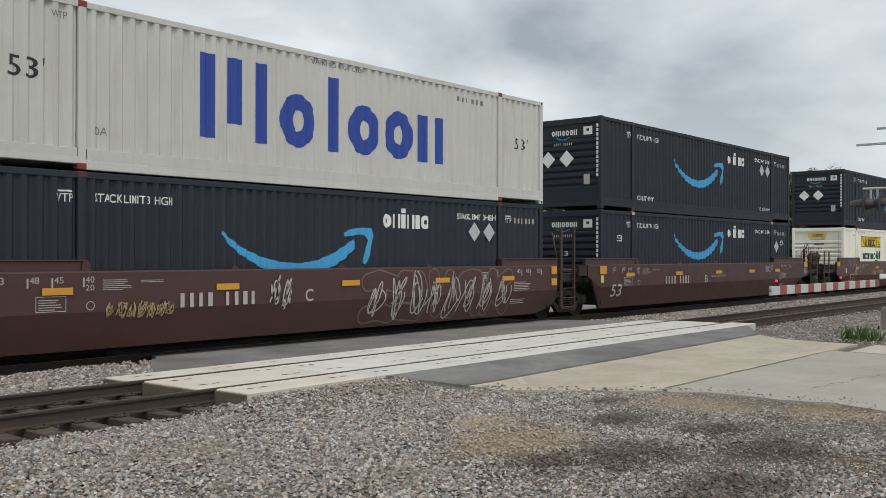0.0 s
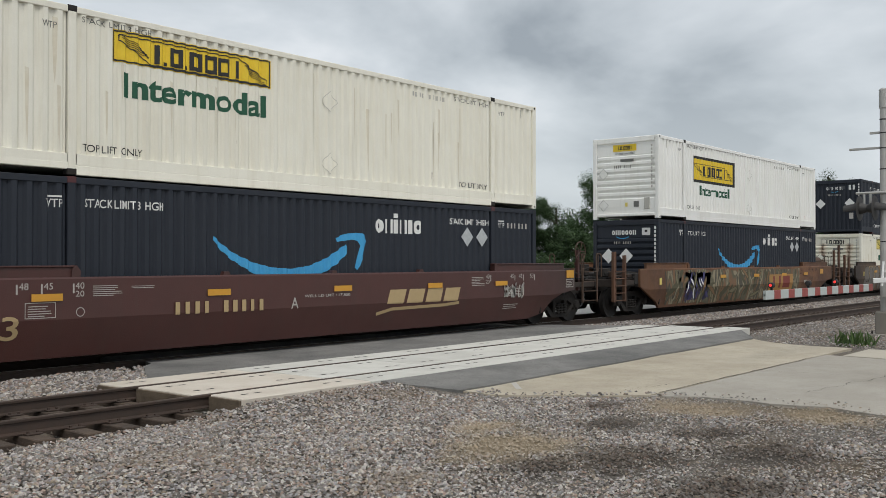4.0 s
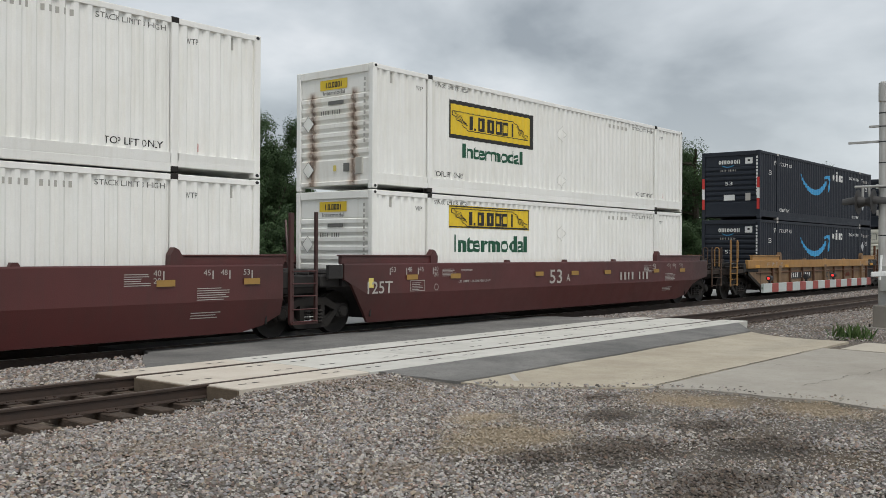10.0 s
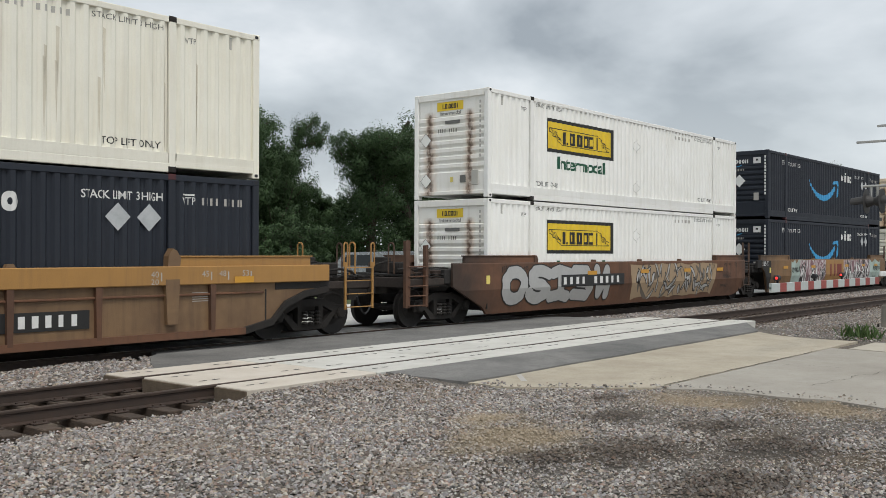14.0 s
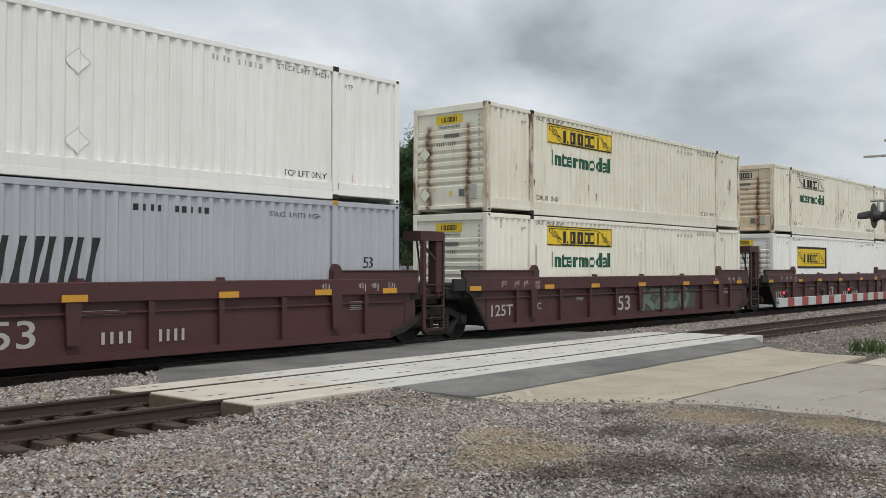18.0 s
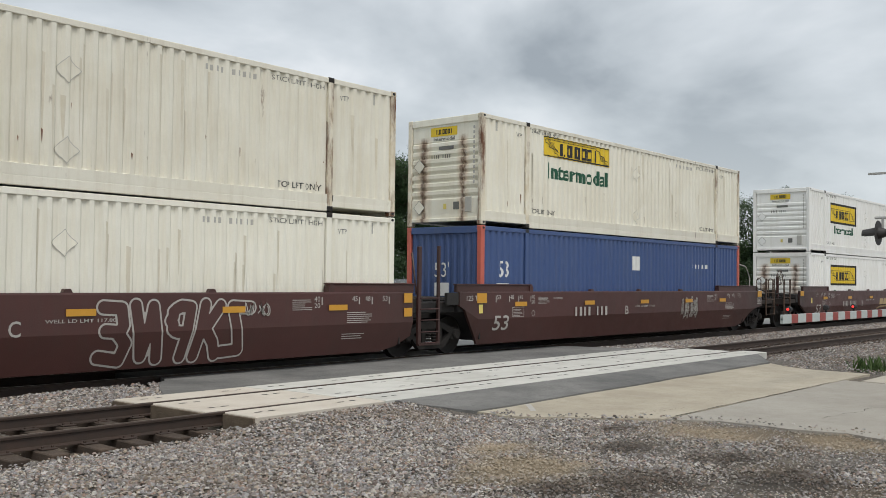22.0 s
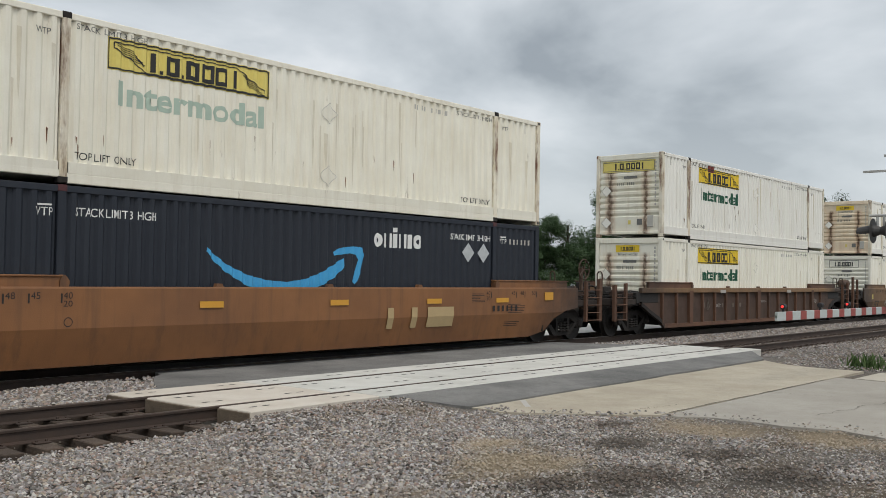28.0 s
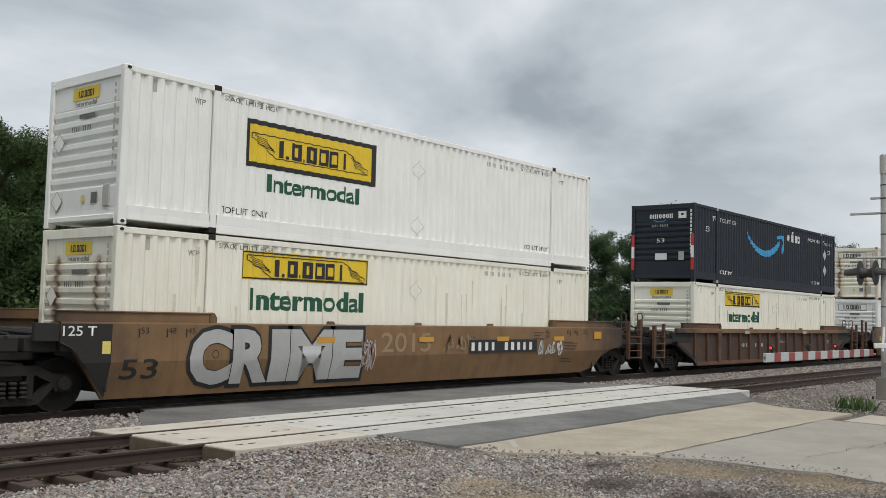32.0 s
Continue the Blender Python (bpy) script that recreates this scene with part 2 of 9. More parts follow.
RUSTED = surface("rust_streaked_post_paint", (0.76, 0.72, 0.60), 0.6, alt=(0.56, 0.46, 0.30), amount=0.7, scale=2.2, streak=0.5, streak_col=(0.26, 0.13, 0.06), rust=1.45, vary=0.08)
NAVY = surface("navy_container_paint", (0.0086, 0.0130, 0.0228), 0.62, alt=(0.0136, 0.0187, 0.0290), amount=0.6, scale=0.7, streak=0.15, streak_col=(0.04, 0.044, 0.05), vary=0.08)
PALE = surface("pale_grey_container_paint", (0.54, 0.535, 0.505), 0.5, alt=(0.45, 0.44, 0.41), amount=0.5, scale=0.8, streak=0.4, streak_col=(0.36, 0.34, 0.3))
GREY = surface("grey_container_paint", (0.275, 0.27, 0.25), 0.55, alt=(0.22, 0.212, 0.195), amount=0.6, scale=0.8, streak=0.4, streak_col=(0.16, 0.155, 0.14))
SILVER = surface("silver_grey_container_paint", (0.42, 0.44, 0.48), 0.45, alt=(0.36, 0.38, 0.41), amount=0.5, scale=0.8, streak=0.25, streak_col=(0.28, 0.28, 0.28))
BLUE = surface("blue_container_paint", (0.045, 0.085, 0.22), 0.45, alt=(0.06, 0.10, 0.22), amount=0.5, scale=0.7, streak=0.3, streak_col=(0.10, 0.12, 0.18))
CORAL = surface("coral_red_post_paint", (0.55, 0.13, 0.09), 0.5)
MAROON = surface("maroon_wagon_paint", (0.072, 0.025, 0.021), 0.45, alt=(0.052, 0.021, 0.018), amount=0.6, scale=0.6, streak=0.3, streak_col=(0.05, 0.032, 0.026), sooty=0.55)
OXBLOOD = surface("oxblood_wagon_paint", (0.068, 0.0205, 0.0198), 0.58, alt=(0.050, 0.0185, 0.0175), amount=0.6, scale=0.6, streak=0.3, streak_col=(0.05, 0.027, 0.023), sooty=0.55)
BROWN = surface("mineral_brown_wagon_paint", (0.062, 0.0245, 0.021), 0.5, alt=(0.047, 0.021, 0.018), amount=0.6, scale=0.6, streak=0.35, streak_col=(0.045, 0.03, 0.025), sooty=0.45)
RED = surface("oxide_red_wagon_paint", (0.092, 0.022, 0.021), 0.45, alt=(0.062, 0.019, 0.017), amount=0.6, scale=0.6, streak=0.35, streak_col=(0.05, 0.025, 0.022), sooty=0.6)
DRAB = surface("drab_brown_wagon_paint", (0.125, 0.071, 0.040), 0.7, alt=(0.062, 0.042, 0.028), amount=0.9, scale=0.5, streak=0.6, streak_col=(0.045, 0.032, 0.024), sooty=0.85)
RUST_TAN = surface("rusty_tan_wagon_paint", (0.175, 0.078, 0.034), 0.65, alt=(0.085, 0.038, 0.022), amount=0.9, scale=0.8, streak=0.5, streak_col=(0.10, 0.05, 0.03), sooty=0.35)
ORANGE = surface("orange_tan_wagon_paint", (0.23, 0.098, 0.034), 0.6, alt=(0.15, 0.066, 0.028), amount=0.8, scale=0.5, streak=0.5, streak_col=(0.08, 0.042, 0.024), sooty=0.8)
TAN = surface("weathered_tan_wagon_paint", (0.22, 0.125, 0.055), 0.6, alt=(0.14, 0.078, 0.038), amount=0.7, scale=0.6, streak=0.5, streak_col=(0.09, 0.055, 0.033), sooty=0.85)
RUSTY = surface("rust_brown_wagon_paint", (0.155, 0.07, 0.036), 0.7, alt=(0.08, 0.042, 0.026), amount=0.8, scale=0.7, streak=0.5, streak_col=(0.05, 0.032, 0.022), sooty=0.8)
WEBRUST = surface("dark_rust_web_paint", (0.072, 0.041, 0.028), 0.75, alt=(0.042, 0.028, 0.021), amount=0.8, scale=0.8, streak=0.5, streak_col=(0.09, 0.05, 0.03))
YELLOW = surface("ochre_yellow_wagon_paint", (0.38, 0.20, 0.055), 0.55, alt=(0.28, 0.15, 0.05), amount=0.6, scale=0.7, streak=0.4, streak_col=(0.16, 0.09, 0.045))
OCHRE = surface("stained_ochre_web_paint", (0.205, 0.124, 0.062), 0.6, alt=(0.115, 0.068, 0.038), amount=0.8, scale=1.1, streak=0.6, streak_col=(0.085, 0.05, 0.03))
SAND = surface("faded_sand_wagon_paint", (0.34, 0.24, 0.125), 0.7, alt=(0.17, 0.115, 0.07), amount=0.9, scale=0.9, streak=0.35, streak_col=(0.08, 0.05, 0.035), sooty=0.55)
GRIME = surface("road_grime_steel", (0.014, 0.012, 0.0105), 0.85, alt=(0.026, 0.02, 0.016), amount=0.6, scale=3.0, bump=0.4)
WHEEL = surface("wheel_steel", (0.015, 0.013, 0.0115), 0.7, 0.2, alt=(0.028, 0.022, 0.018), amount=0.5, scale=5.0)
TREAD = surface("worn_rim_steel", (0.03, 0.026, 0.023), 0.5, 0.4)
DECK = surface("grimy_deck_steel", (0.036, 0.026, 0.021), 0.8, alt=(0.022, 0.017, 0.014), amount=0.7, scale=3.0)
LADDER = surface("brown_ladder_steel", (0.085, 0.05, 0.032), 0.7, alt=(0.05, 0.03, 0.02), amount=0.7, scale=3.0)
DARK = plain("dark_steel", (0.02, 0.02, 0.022), 0.6, 0.2)
UNDER = plain("dark_underframe", (0.02, 0.018, 0.017), 0.8)
P_WHITE = plain("white_lettering", (0.72, 0.72, 0.70), 0.6)
P_DULL = plain("dull_white_lettering", (0.42, 0.40, 0.37), 0.65)
P_BLACK = plain("black_lettering", (0.02, 0.02, 0.02), 0.6)
P_RUST = surface("rust_stain", (0.21, 0.092, 0.040), 0.85, alt=(0.075, 0.036, 0.02), amount=0.9, scale=14.0)
P_GRIMEST = surface("grey_brown_water_stain", (0.64, 0.59, 0.47), 0.6, alt=(0.71, 0.67, 0.56), amount=0.9, scale=4.0)
P_GREYTX = plain("faded_grey_lettering", (0.15, 0.15, 0.14), 0.7)
P_FAINT = plain("worn_outline_paint", (0.46, 0.45, 0.41), 0.7)
P_GREEN = plain("green_lettering", (0.010, 0.086, 0.045), 0.6)
P_WORNGREEN = plain("worn_green_lettering", (0.40, 0.50, 0.42), 0.7)
P_YELLOW = plain("yellow_sign_paint", (0.78, 0.55, 0.03), 0.5)
P_PALEYEL = plain("faded_yellow_sign_paint", (0.72, 0.60, 0.16), 0.6)
P_BLUE = plain("deep_blue_lettering", (0.018, 0.055, 0.30), 0.5)
P_SWOOSH = plain("sky_blue_arrow_paint", (0.05, 0.33, 0.62), 0.5)
P_AMBER = plain("amber_reflector", (0.58, 0.29, 0.03), 0.45)
P_OLDAMBER = plain("dirty_amber_reflector", (0.34, 0.20, 0.05), 0.6)
P_REDRF = plain("red_reflective_tape", (0.55, 0.03, 0.025), 0.35)
P_WHITERF = plain("white_reflective_tape", (0.75, 0.76, 0.74), 0.35)
P_PLATE = surface("dull_silver_placard", (0.50, 0.52, 0.53), 0.5, 0.2, alt=(0.36, 0.38, 0.39), amount=0.7, scale=7.0)
P_GOLD = plain("pale_gold_lettering", (0.42, 0.31, 0.16), 0.6)
P_SILVERG = plain("silver_spray_paint", (0.48, 0.48, 0.47), 0.4, 0.3)
P_DRABG = plain("drab_grey_spray_paint", (0.15, 0.125, 0.10), 0.8)
P_OLIVE = plain("olive_spray_paint", (0.085, 0.08, 0.045), 0.8)
P_KHAKI = plain("khaki_spray_paint", (0.20, 0.18, 0.11), 0.8)
P_VIOLET = plain("violet_spray_paint", (0.06, 0.055, 0.15), 0.7)
P_BOOMW = plain("dull_white_arm_tape", (0.42, 0.46, 0.45), 0.5)
P_BOOMR = plain("dull_red_arm_tape", (0.27, 0.05, 0.04), 0.5)
P_FADED = plain("faded_tan_spray_paint", (0.31, 0.215, 0.125), 0.75)
P_ROSE = plain("pale_rose_spray_paint", (0.50, 0.42, 0.41), 0.65)
P_MINTBLOCK = surface("pale_mint_spray_paint", (0.40, 0.50, 0.46), 0.7, alt=(0.27, 0.33, 0.29), amount=0.8, scale=1.8)
P_ASH = surface("ash_grey_spray_paint", (0.17, 0.155, 0.135), 0.75, alt=(0.10, 0.085, 0.07), amount=0.9, scale=1.6)
P_TEAL = surface("dull_green_spray_paint", (0.10, 0.135, 0.118), 0.75, alt=(0.16, 0.20, 0.18), amount=0.9, scale=2.6)
P_MOSS = plain("grey_green_spray_paint", (0.065, 0.075, 0.062), 0.8)
P_TAGDARK = plain("faded_dark_spray_paint", (0.055, 0.04, 0.032), 0.8)
P_CREAMG = surface("cream_spray_paint", (0.40, 0.30, 0.185), 0.75, alt=(0.30, 0.21, 0.13), amount=0.8, scale=3.0, streak=0.4, streak_col=(0.50, 0.40, 0.27))
P_BEIGE = plain("beige_spray_paint", (0.36, 0.26, 0.16), 0.7)
P_BLACKTX = plain("black_number_plate_paint", (0.015, 0.015, 0.015), 0.5)
P_TTXRED = plain("dark_red_lettering", (0.20, 0.035, 0.025), 0.6)


# ---------------------------------------------------------------- small mesh tools
CACHE = {}


def box(bm, x0, x1, y0, y1, z0, z1):
    v = [bm.verts.new(p) for p in ((x0, y0, z0), (x1, y0, z0), (x1, y1, z0), (x0, y1, z0), (x0, y0, z1), (x1, y0, z1), (x1, y1, z1), (x0, y1, z1))]
    for f in ((3, 2, 1, 0), (4, 5, 6, 7), (0, 1, 5, 4), (1, 2, 6, 5), (2, 3, 7, 6), (3, 0, 4, 7)):
        bm.faces.new([v[i] for i in f])
    return v


def soft_box(bm, x0, x1, y0, y1, z0, z1, r=0.012):
    """A box with bevelled edges."""
    b = bmesh.new()
    box(b, x0, x1, y0, y1, z0, z1)
    bmesh.ops.bevel(b, geom=b.edges[:], offset=r, segments=1, affect="EDGES")
    join_into(bm, b)


def join_into(bm, other):
    m = bpy.data.meshes.new("tmp")
    other.to_mesh(m)
    other.free()
    bm.from_mesh(m)
    bpy.data.meshes.remove(m)


def rod(bm, a, b, r=0.015, seg=6):
    a, b = Vector(a), Vector(b)
    d = b - a
    q = d.to_track_quat("Z", "Y").to_matrix()
    rings = []
    for p in (a, b):
        rings.append([bm.verts.new(p + q @ Vector((r * math.cos(2 * math.pi * i / seg), r * math.sin(2 * math.pi * i / seg), 0))) for i in range(seg)])
    for i in range(seg):
        bm.faces.new((rings[0][i], rings[0][(i + 1) % seg], rings[1][(i + 1) % seg], rings[1][i]))
    bm.faces.new(rings[0][::-1]); bm.faces.new(rings[1])


def bent_rod(bm, pts, r=0.015, seg=6):
    for a, b in zip(pts, pts[1:]):
        rod(bm, a, b, r, seg)


def lathe(bm, prof, centre, axis="y", seg=20):
    """Turn (radius, along) pairs round an axis through centre."""
    rings = []
    for r, s in prof:
        ring = []
        for i in range(seg):
            c, w = r * math.cos(2 * math.pi * i / seg), r * math.sin(2 * math.pi * i / seg)
            p = {"y": (c, s, w), "x": (s, c, w), "z": (c, w, s)}[axis]
            ring.append(bm.verts.new(Vector(centre) + Vector(p)))
        rings.append(ring)
    for a, b in zip(rings, rings[1:]):
        for i in range(seg):
            bm.faces.new((a[i], a[(i + 1) % seg], b[(i + 1) % seg], b[i]))
    bm.faces.new(rings[0]); bm.faces.new(rings[-1])
    bmesh.ops.recalc_face_normals(bm, faces=bm.faces[:])


def poly_slab(bm, pts, y0, y1):
    """A flat outline in x and z, given a thickness along y."""
    a = [bm.verts.new((x, y0, z)) for x, z in pts]
    b = [bm.verts.new((x, y1, z)) for x, z in pts]
    bm.faces.new(a); bm.faces.new(b[::-1])
    for i in range(len(pts)):
        j = (i + 1) % len(pts)
        bm.faces.new((a[i], b[i], b[j], a[j]))
    bmesh.ops.recalc_face_normals(bm, faces=bm.faces[:])


def thing(name, label, category, group="", kind=""):
    ob = new(name)
    ob.empty_display_size = 0.3
    return tagged(ob, label, category, group, kind)


def part(name, bm, material, parent, label=""):
    me = bpy.data.meshes.new(name)
    bm.to_mesh(me)
    bm.free()
    me.materials.append(material)
    ob = new(name, me)
    ob.parent = parent
    return tagged(ob, label, kind="stuff" if name in SMALL_PRINT else "")


SMALL_PRINT = {"running_number", "upright_number", "data_block", "spring_nest", "length_mark", "box_mark", "brand_lettering", "end_lettering", "emblem", "sign_scroll"}


def shared(name, key, build, material, parent, at=None, label=""):
    """A part whose mesh is built once for each key and material."""
    k = (key, material.name)
    if k not in CACHE:
        bm = bmesh.new()
        build(bm)
        me = bpy.data.meshes.new(name)
        bm.to_mesh(me)
        bm.free()
        me.materials.append(material)
        CACHE[k] = me
    ob = new(name, CACHE[k])
    ob.parent = parent
    if at is not None:
        ob.matrix_basis = at if isinstance(at, Matrix) else Matrix.Translation(at)
    tagged(ob, label, kind="stuff" if name in SMALL_PRINT else "")
    return ob


def rect(bm, x0, x1, z0, z1, y=0.0):
    bm.faces.new([bm.verts.new((x, y, z)) for x, z in ((x0, z0), (x1, z0), (x1, z1), (x0, z1))])


def frame_rect(bm, x0, x1, z0, z1, w):
    rect(bm, x0, x1, z0, z0 + w); rect(bm, x0, x1, z1 - w, z1); rect(bm, x0, x0 + w, z0 + w, z1 - w); rect(bm, x1 - w, x1, z0 + w, z1 - w)


def diamond(bm, x, z, r, w=None):
    o = [(x, z - r), (x + r, z), (x, z + r), (x - r, z)]
    if w is None:
        bm.faces.new([bm.verts.new((a, 0, b)) for a, b in o])
        return
    q = r - w
    inn = [(x, z - q), (x + q, z), (x, z + q), (x - q, z)]
    for i in range(4):
        j = (i + 1) % 4
        bm.faces.new([bm.verts.new((p[0], 0, p[1])) for p in (o[i], o[j], inn[j], inn[i])])


def ring(bm, x, z, rx, rz, w, seg=22, a0=0.0, a1=2 * math.pi):
    pts = []
    for i in range(seg + 1):
        a = a0 + (a1 - a0) * i / seg
        pts.append(((x + rx * math.cos(a), z + rz * math.sin(a)), (x + (rx - w) * math.cos(a), z + (rz - w) * math.sin(a))))
    for (a, b), (c, d) in zip(pts, pts[1:]):
        bm.faces.new([bm.verts.new((p[0], 0, p[1])) for p in (a, b, d, c)])


def ribbon(bm, pts, w):
    """A flat painted stroke along points in x and z."""
    p = [Vector((x, 0, z)) for x, z in pts]
    last = None
    for i, q in enumerate(p):
        d = (p[min(i + 1, len(p) - 1)] - p[max(i - 1, 0)]).normalized()
        s = Vector((-d.z, 0, d.x)) * w * 0.5
        cur = (bm.verts.new(q + s), bm.verts.new(q - s))
        if last:
            bm.faces.new((last[0], last[1], cur[1], cur[0]))
        last = cur


def write(bm, text, x0, x1, z0, z1, bold=0.0):
    """Words in the built-in font, fitted into a box."""
    cu = bpy.data.curves.new("tmp", "FONT")
    cu.body, cu.offset, cu.resolution_u = text, bold, 3
    ob = bpy.data.objects.new("tmp", cu)
    me = bpy.data.meshes.new_from_object(ob)
    xs = [v.co.x for v in me.vertices]; ys = [v.co.y for v in me.vertices]
    ax, bx, ay, by = min(xs), max(xs), min(ys), max(ys)
    b = bmesh.new()
    b.from_mesh(me)
    for v in b.verts:
        v.co = Vector((x0 + (v.co.x - ax) / (bx - ax) * (x1 - x0), 0, z0 + (v.co.y - ay) / (by - ay) * (z1 - z0)))
    join_into(bm, b)
    bpy.data.meshes.remove(me); bpy.data.objects.remove(ob); bpy.data.curves.remove(cu)


def bars(bm, x0, x1, z0, z1, count, fill=0.62, seed=1):
    """Unreadable writing: a row of plain bars."""
    rg = random.Random(seed)
    step = (x1 - x0) / count
    for i in range(count):
        if count > 6 and i == 4:
            continue
        w = step * fill * rg.uniform(0.75, 1.15)
        rect(bm, x0 + i * step, x0 + i * step + min(w, step * 0.92), z0, z1)


def lines(bm, x0, x1, z0, z1, count, seed=1):
    rg = random.Random(seed)
    step = (z1 - z0) / count
    for i in range(count):
        rect(bm, x0, x0 + (x1 - x0) * rg.uniform(0.6, 1.0), z0 + i * step, z0 + i * step + step * 0.34)


# ---------------------------------------------------------------- containers
CL, CW, CH = 16.154, 2.591, 2.896
RIB, DEPTH = 0.254, 0.046
ZONES = ((0.15, 1.96), (2.14, 14.014), (14.194, 16.004))


def wave(x):
    """How far the corrugated side lies behind the face of the posts."""
    for a, b in ZONES:
        if a <= x <= b:
            n = max(1, round((b - a) / RIB))
            u = ((x - a) / (b - a) * n) % 1.0
            for lo, hi, d0, d1 in ((0, 0.14, DEPTH, DEPTH), (0.14, 0.34, DEPTH, 0), (0.34, 0.66, 0, 0), (0.66, 0.86, 0, DEPTH), (0.86, 1.0001, DEPTH, DEPTH)):
                if u <= hi:
                    return 0.012 + d0 + (d1 - d0) * (u - lo) / (hi - lo)
    return 0.0


def breaks(x0, x1):
    out = []
    for a, b in ZONES:
        n = max(1, round((b - a) / RIB))
        st = (b - a) / n
        for i in range(n):
            out += [a + st * (i + f) for f in (0.14, 0.34, 0.66, 0.86)]
        out += [a - 0.001, a + 0.001, b - 0.001, b + 0.001]
    return sorted(x for x in out if x0 < x < x1)


def on_side(bm, lift=0.004):
    """Lay a flat mark on the corrugations, so that it steps in and out with them."""
    xs = [v.co.x for v in bm.verts]
    for x in breaks(min(xs), max(xs)):
        g = bm.verts[:] + bm.edges[:] + bm.faces[:]
        bmesh.ops.bisect_plane(bm, geom=g, dist=1e-5, plane_co=(x, 0, 0), plane_no=(1, 0, 0))
    for v in bm.verts:
        v.co.y = wave(v.co.x) - lift


def side_sheet(bm):
    for a, b in ZONES:
        xs = [a] + breaks(a + 0.002, b - 0.002) + [b]
        lo = [bm.verts.new((x, wave(min(max(x, a), b)), 0.36)) for x in xs]
        hi = [bm.verts.new((x, wave(min(max(x, a), b)), 2.775)) for x in xs]
        for i in range(len(xs) - 1):
            bm.faces.new((lo[i], lo[i + 1], hi[i + 1], hi[i]))


def far_side_sheet(bm):
    side_sheet(bm)
    for v in bm.verts:
        v.co.y = CW - v.co.y
    bmesh.ops.reverse_faces(bm, faces=bm.faces[:])


def top_rail(bm):
    soft_box(bm, 0.16, CL - 0.16, 0.004, 0.07, 2.77, 2.885, 0.01)


def bottom_rail(bm):
    soft_box(bm, 2.10, 14.054, 0.004, 0.08, 0.0, 0.17, 0.012)
    for a, b in ((0.15, 2.0), (14.154, 16.004)):
        soft_box(bm, a, b, 0.006, 0.08, 0.095, 0.22, 0.012)
    # sloped sill over the rail
    for a, b in ZONES:
        v = [bm.verts.new(p) for p in ((a, 0.010, 0.17), (b, 0.010, 0.17), (b, 0.002, 0.36), (a, 0.002, 0.36), (b, 0.075, 0.375), (a, 0.075, 0.375))]
        bm.faces.new(v[:4]); bm.faces.new((v[3], v[2], v[4], v[5]))


def corner_post(bm):
    soft_box(bm, 0.0, 0.16, 0.0, 0.14, 0.1, 2.80, 0.015)


def lift_post(bm):
    soft_box(bm, 0.0, 0.15, 0.0, 0.1, 0.02, 2.87, 0.012)


def casting(bm):
    """A corner casting with its lifting holes."""
    soft_box(bm, 0.0, 0.178, 0.0, 0.162, 0.0, 0.118, 0.014)


def casting_hole(bm):
    # no opening is cut: a flat oval carries the hole's shade as dark colour
    pts = [(0.089 + 0.045 * math.cos(a), 0.059 + 0.032 * math.sin(a)) for a in [2 * math.pi * i / 10 for i in range(10)]]
    bm.faces.new([bm.verts.new((x, -0.004, z)) for x, z in pts][::-1])


def end_depth(z):
    """How far the ribbed front wall lies behind the posts at a height."""
    prof = [(0.10, 0.045), (0.30, 0.045), (0.70, 0.030)]
    q = 0.74
    for i in range(7):
        prof += [(q, 0.075), (q + 0.025, 0.078), (q + 0.10, 0.028), (q + 0.185, 0.028)]
        q += 0.215
    prof += [(q, 0.07), (q + 0.02, 0.055), (2.72, 0.045)]
    for (a, xa), (b, xb) in zip(prof, prof[1:]):
        if a <= z <= b:
            return xa + (xb - xa) * (z - a) / (b - a)
    return 0.045


def ribbed_end(bm):
    """The front wall: a flat head panel, seven pressed ribs and a flat foot panel."""
    zs = [0.10, 0.30, 0.70] + [0.74 + i * 0.215 + d for i in range(7) for d in (0.0, 0.025, 0.10, 0.185)] + [2.245, 2.265, 2.72]
    prof = [(z, end_depth(z)) for z in zs]
    a = [bm.verts.new((x, 0.15, zz)) for zz, x in prof]
    b = [bm.verts.new((x, CW - 0.15, zz)) for zz, x in prof]
    for i in range(len(prof) - 1):
        bm.faces.new((a[i], a[i + 1], b[i + 1], b[i]))
    bmesh.ops.recalc_face_normals(bm, faces=bm.faces[:])


def upright_end(bm):
    """A front wall with upright corrugations."""
    n = 10
    st = (CW - 0.3) / n
    ys = [(0.15, 0.07)]
    for i in range(n):
        o = 0.15 + i * st
        ys += [(o + st * 0.16, 0.07), (o + st * 0.34, 0.03), (o + st * 0.66, 0.03), (o + st * 0.84, 0.07)]
    ys.append((CW - 0.15, 0.07))
    a = [bm.verts.new((x, y, 0.12)) for y, x in ys]
    b = [bm.verts.new((x, y, 2.74)) for y, x in ys]
    for i in range(len(ys) - 1):
        bm.faces.new((a[i + 1], a[i], b[i], b[i + 1]))


def front_top_rail(bm):
    soft_box(bm, 0.004, 0.09, 0.15, CW - 0.15, 2.70, 2.885, 0.012)


def front_bottom_rail(bm):
    soft_box(bm, 0.008, 0.1, 0.15, CW - 0.15, 0.10, 0.20, 0.012)


def door_leaf(bm):
    soft_box(bm, CL - 0.07, CL - 0.02, 0.16, CW / 2 - 0.01, 0.16, 2.74, 0.01)
    for y in (0.45, 0.95):
        rod(bm, (CL - 0.005, y, 0.14), (CL - 0.005, y, 2.78), 0.018)


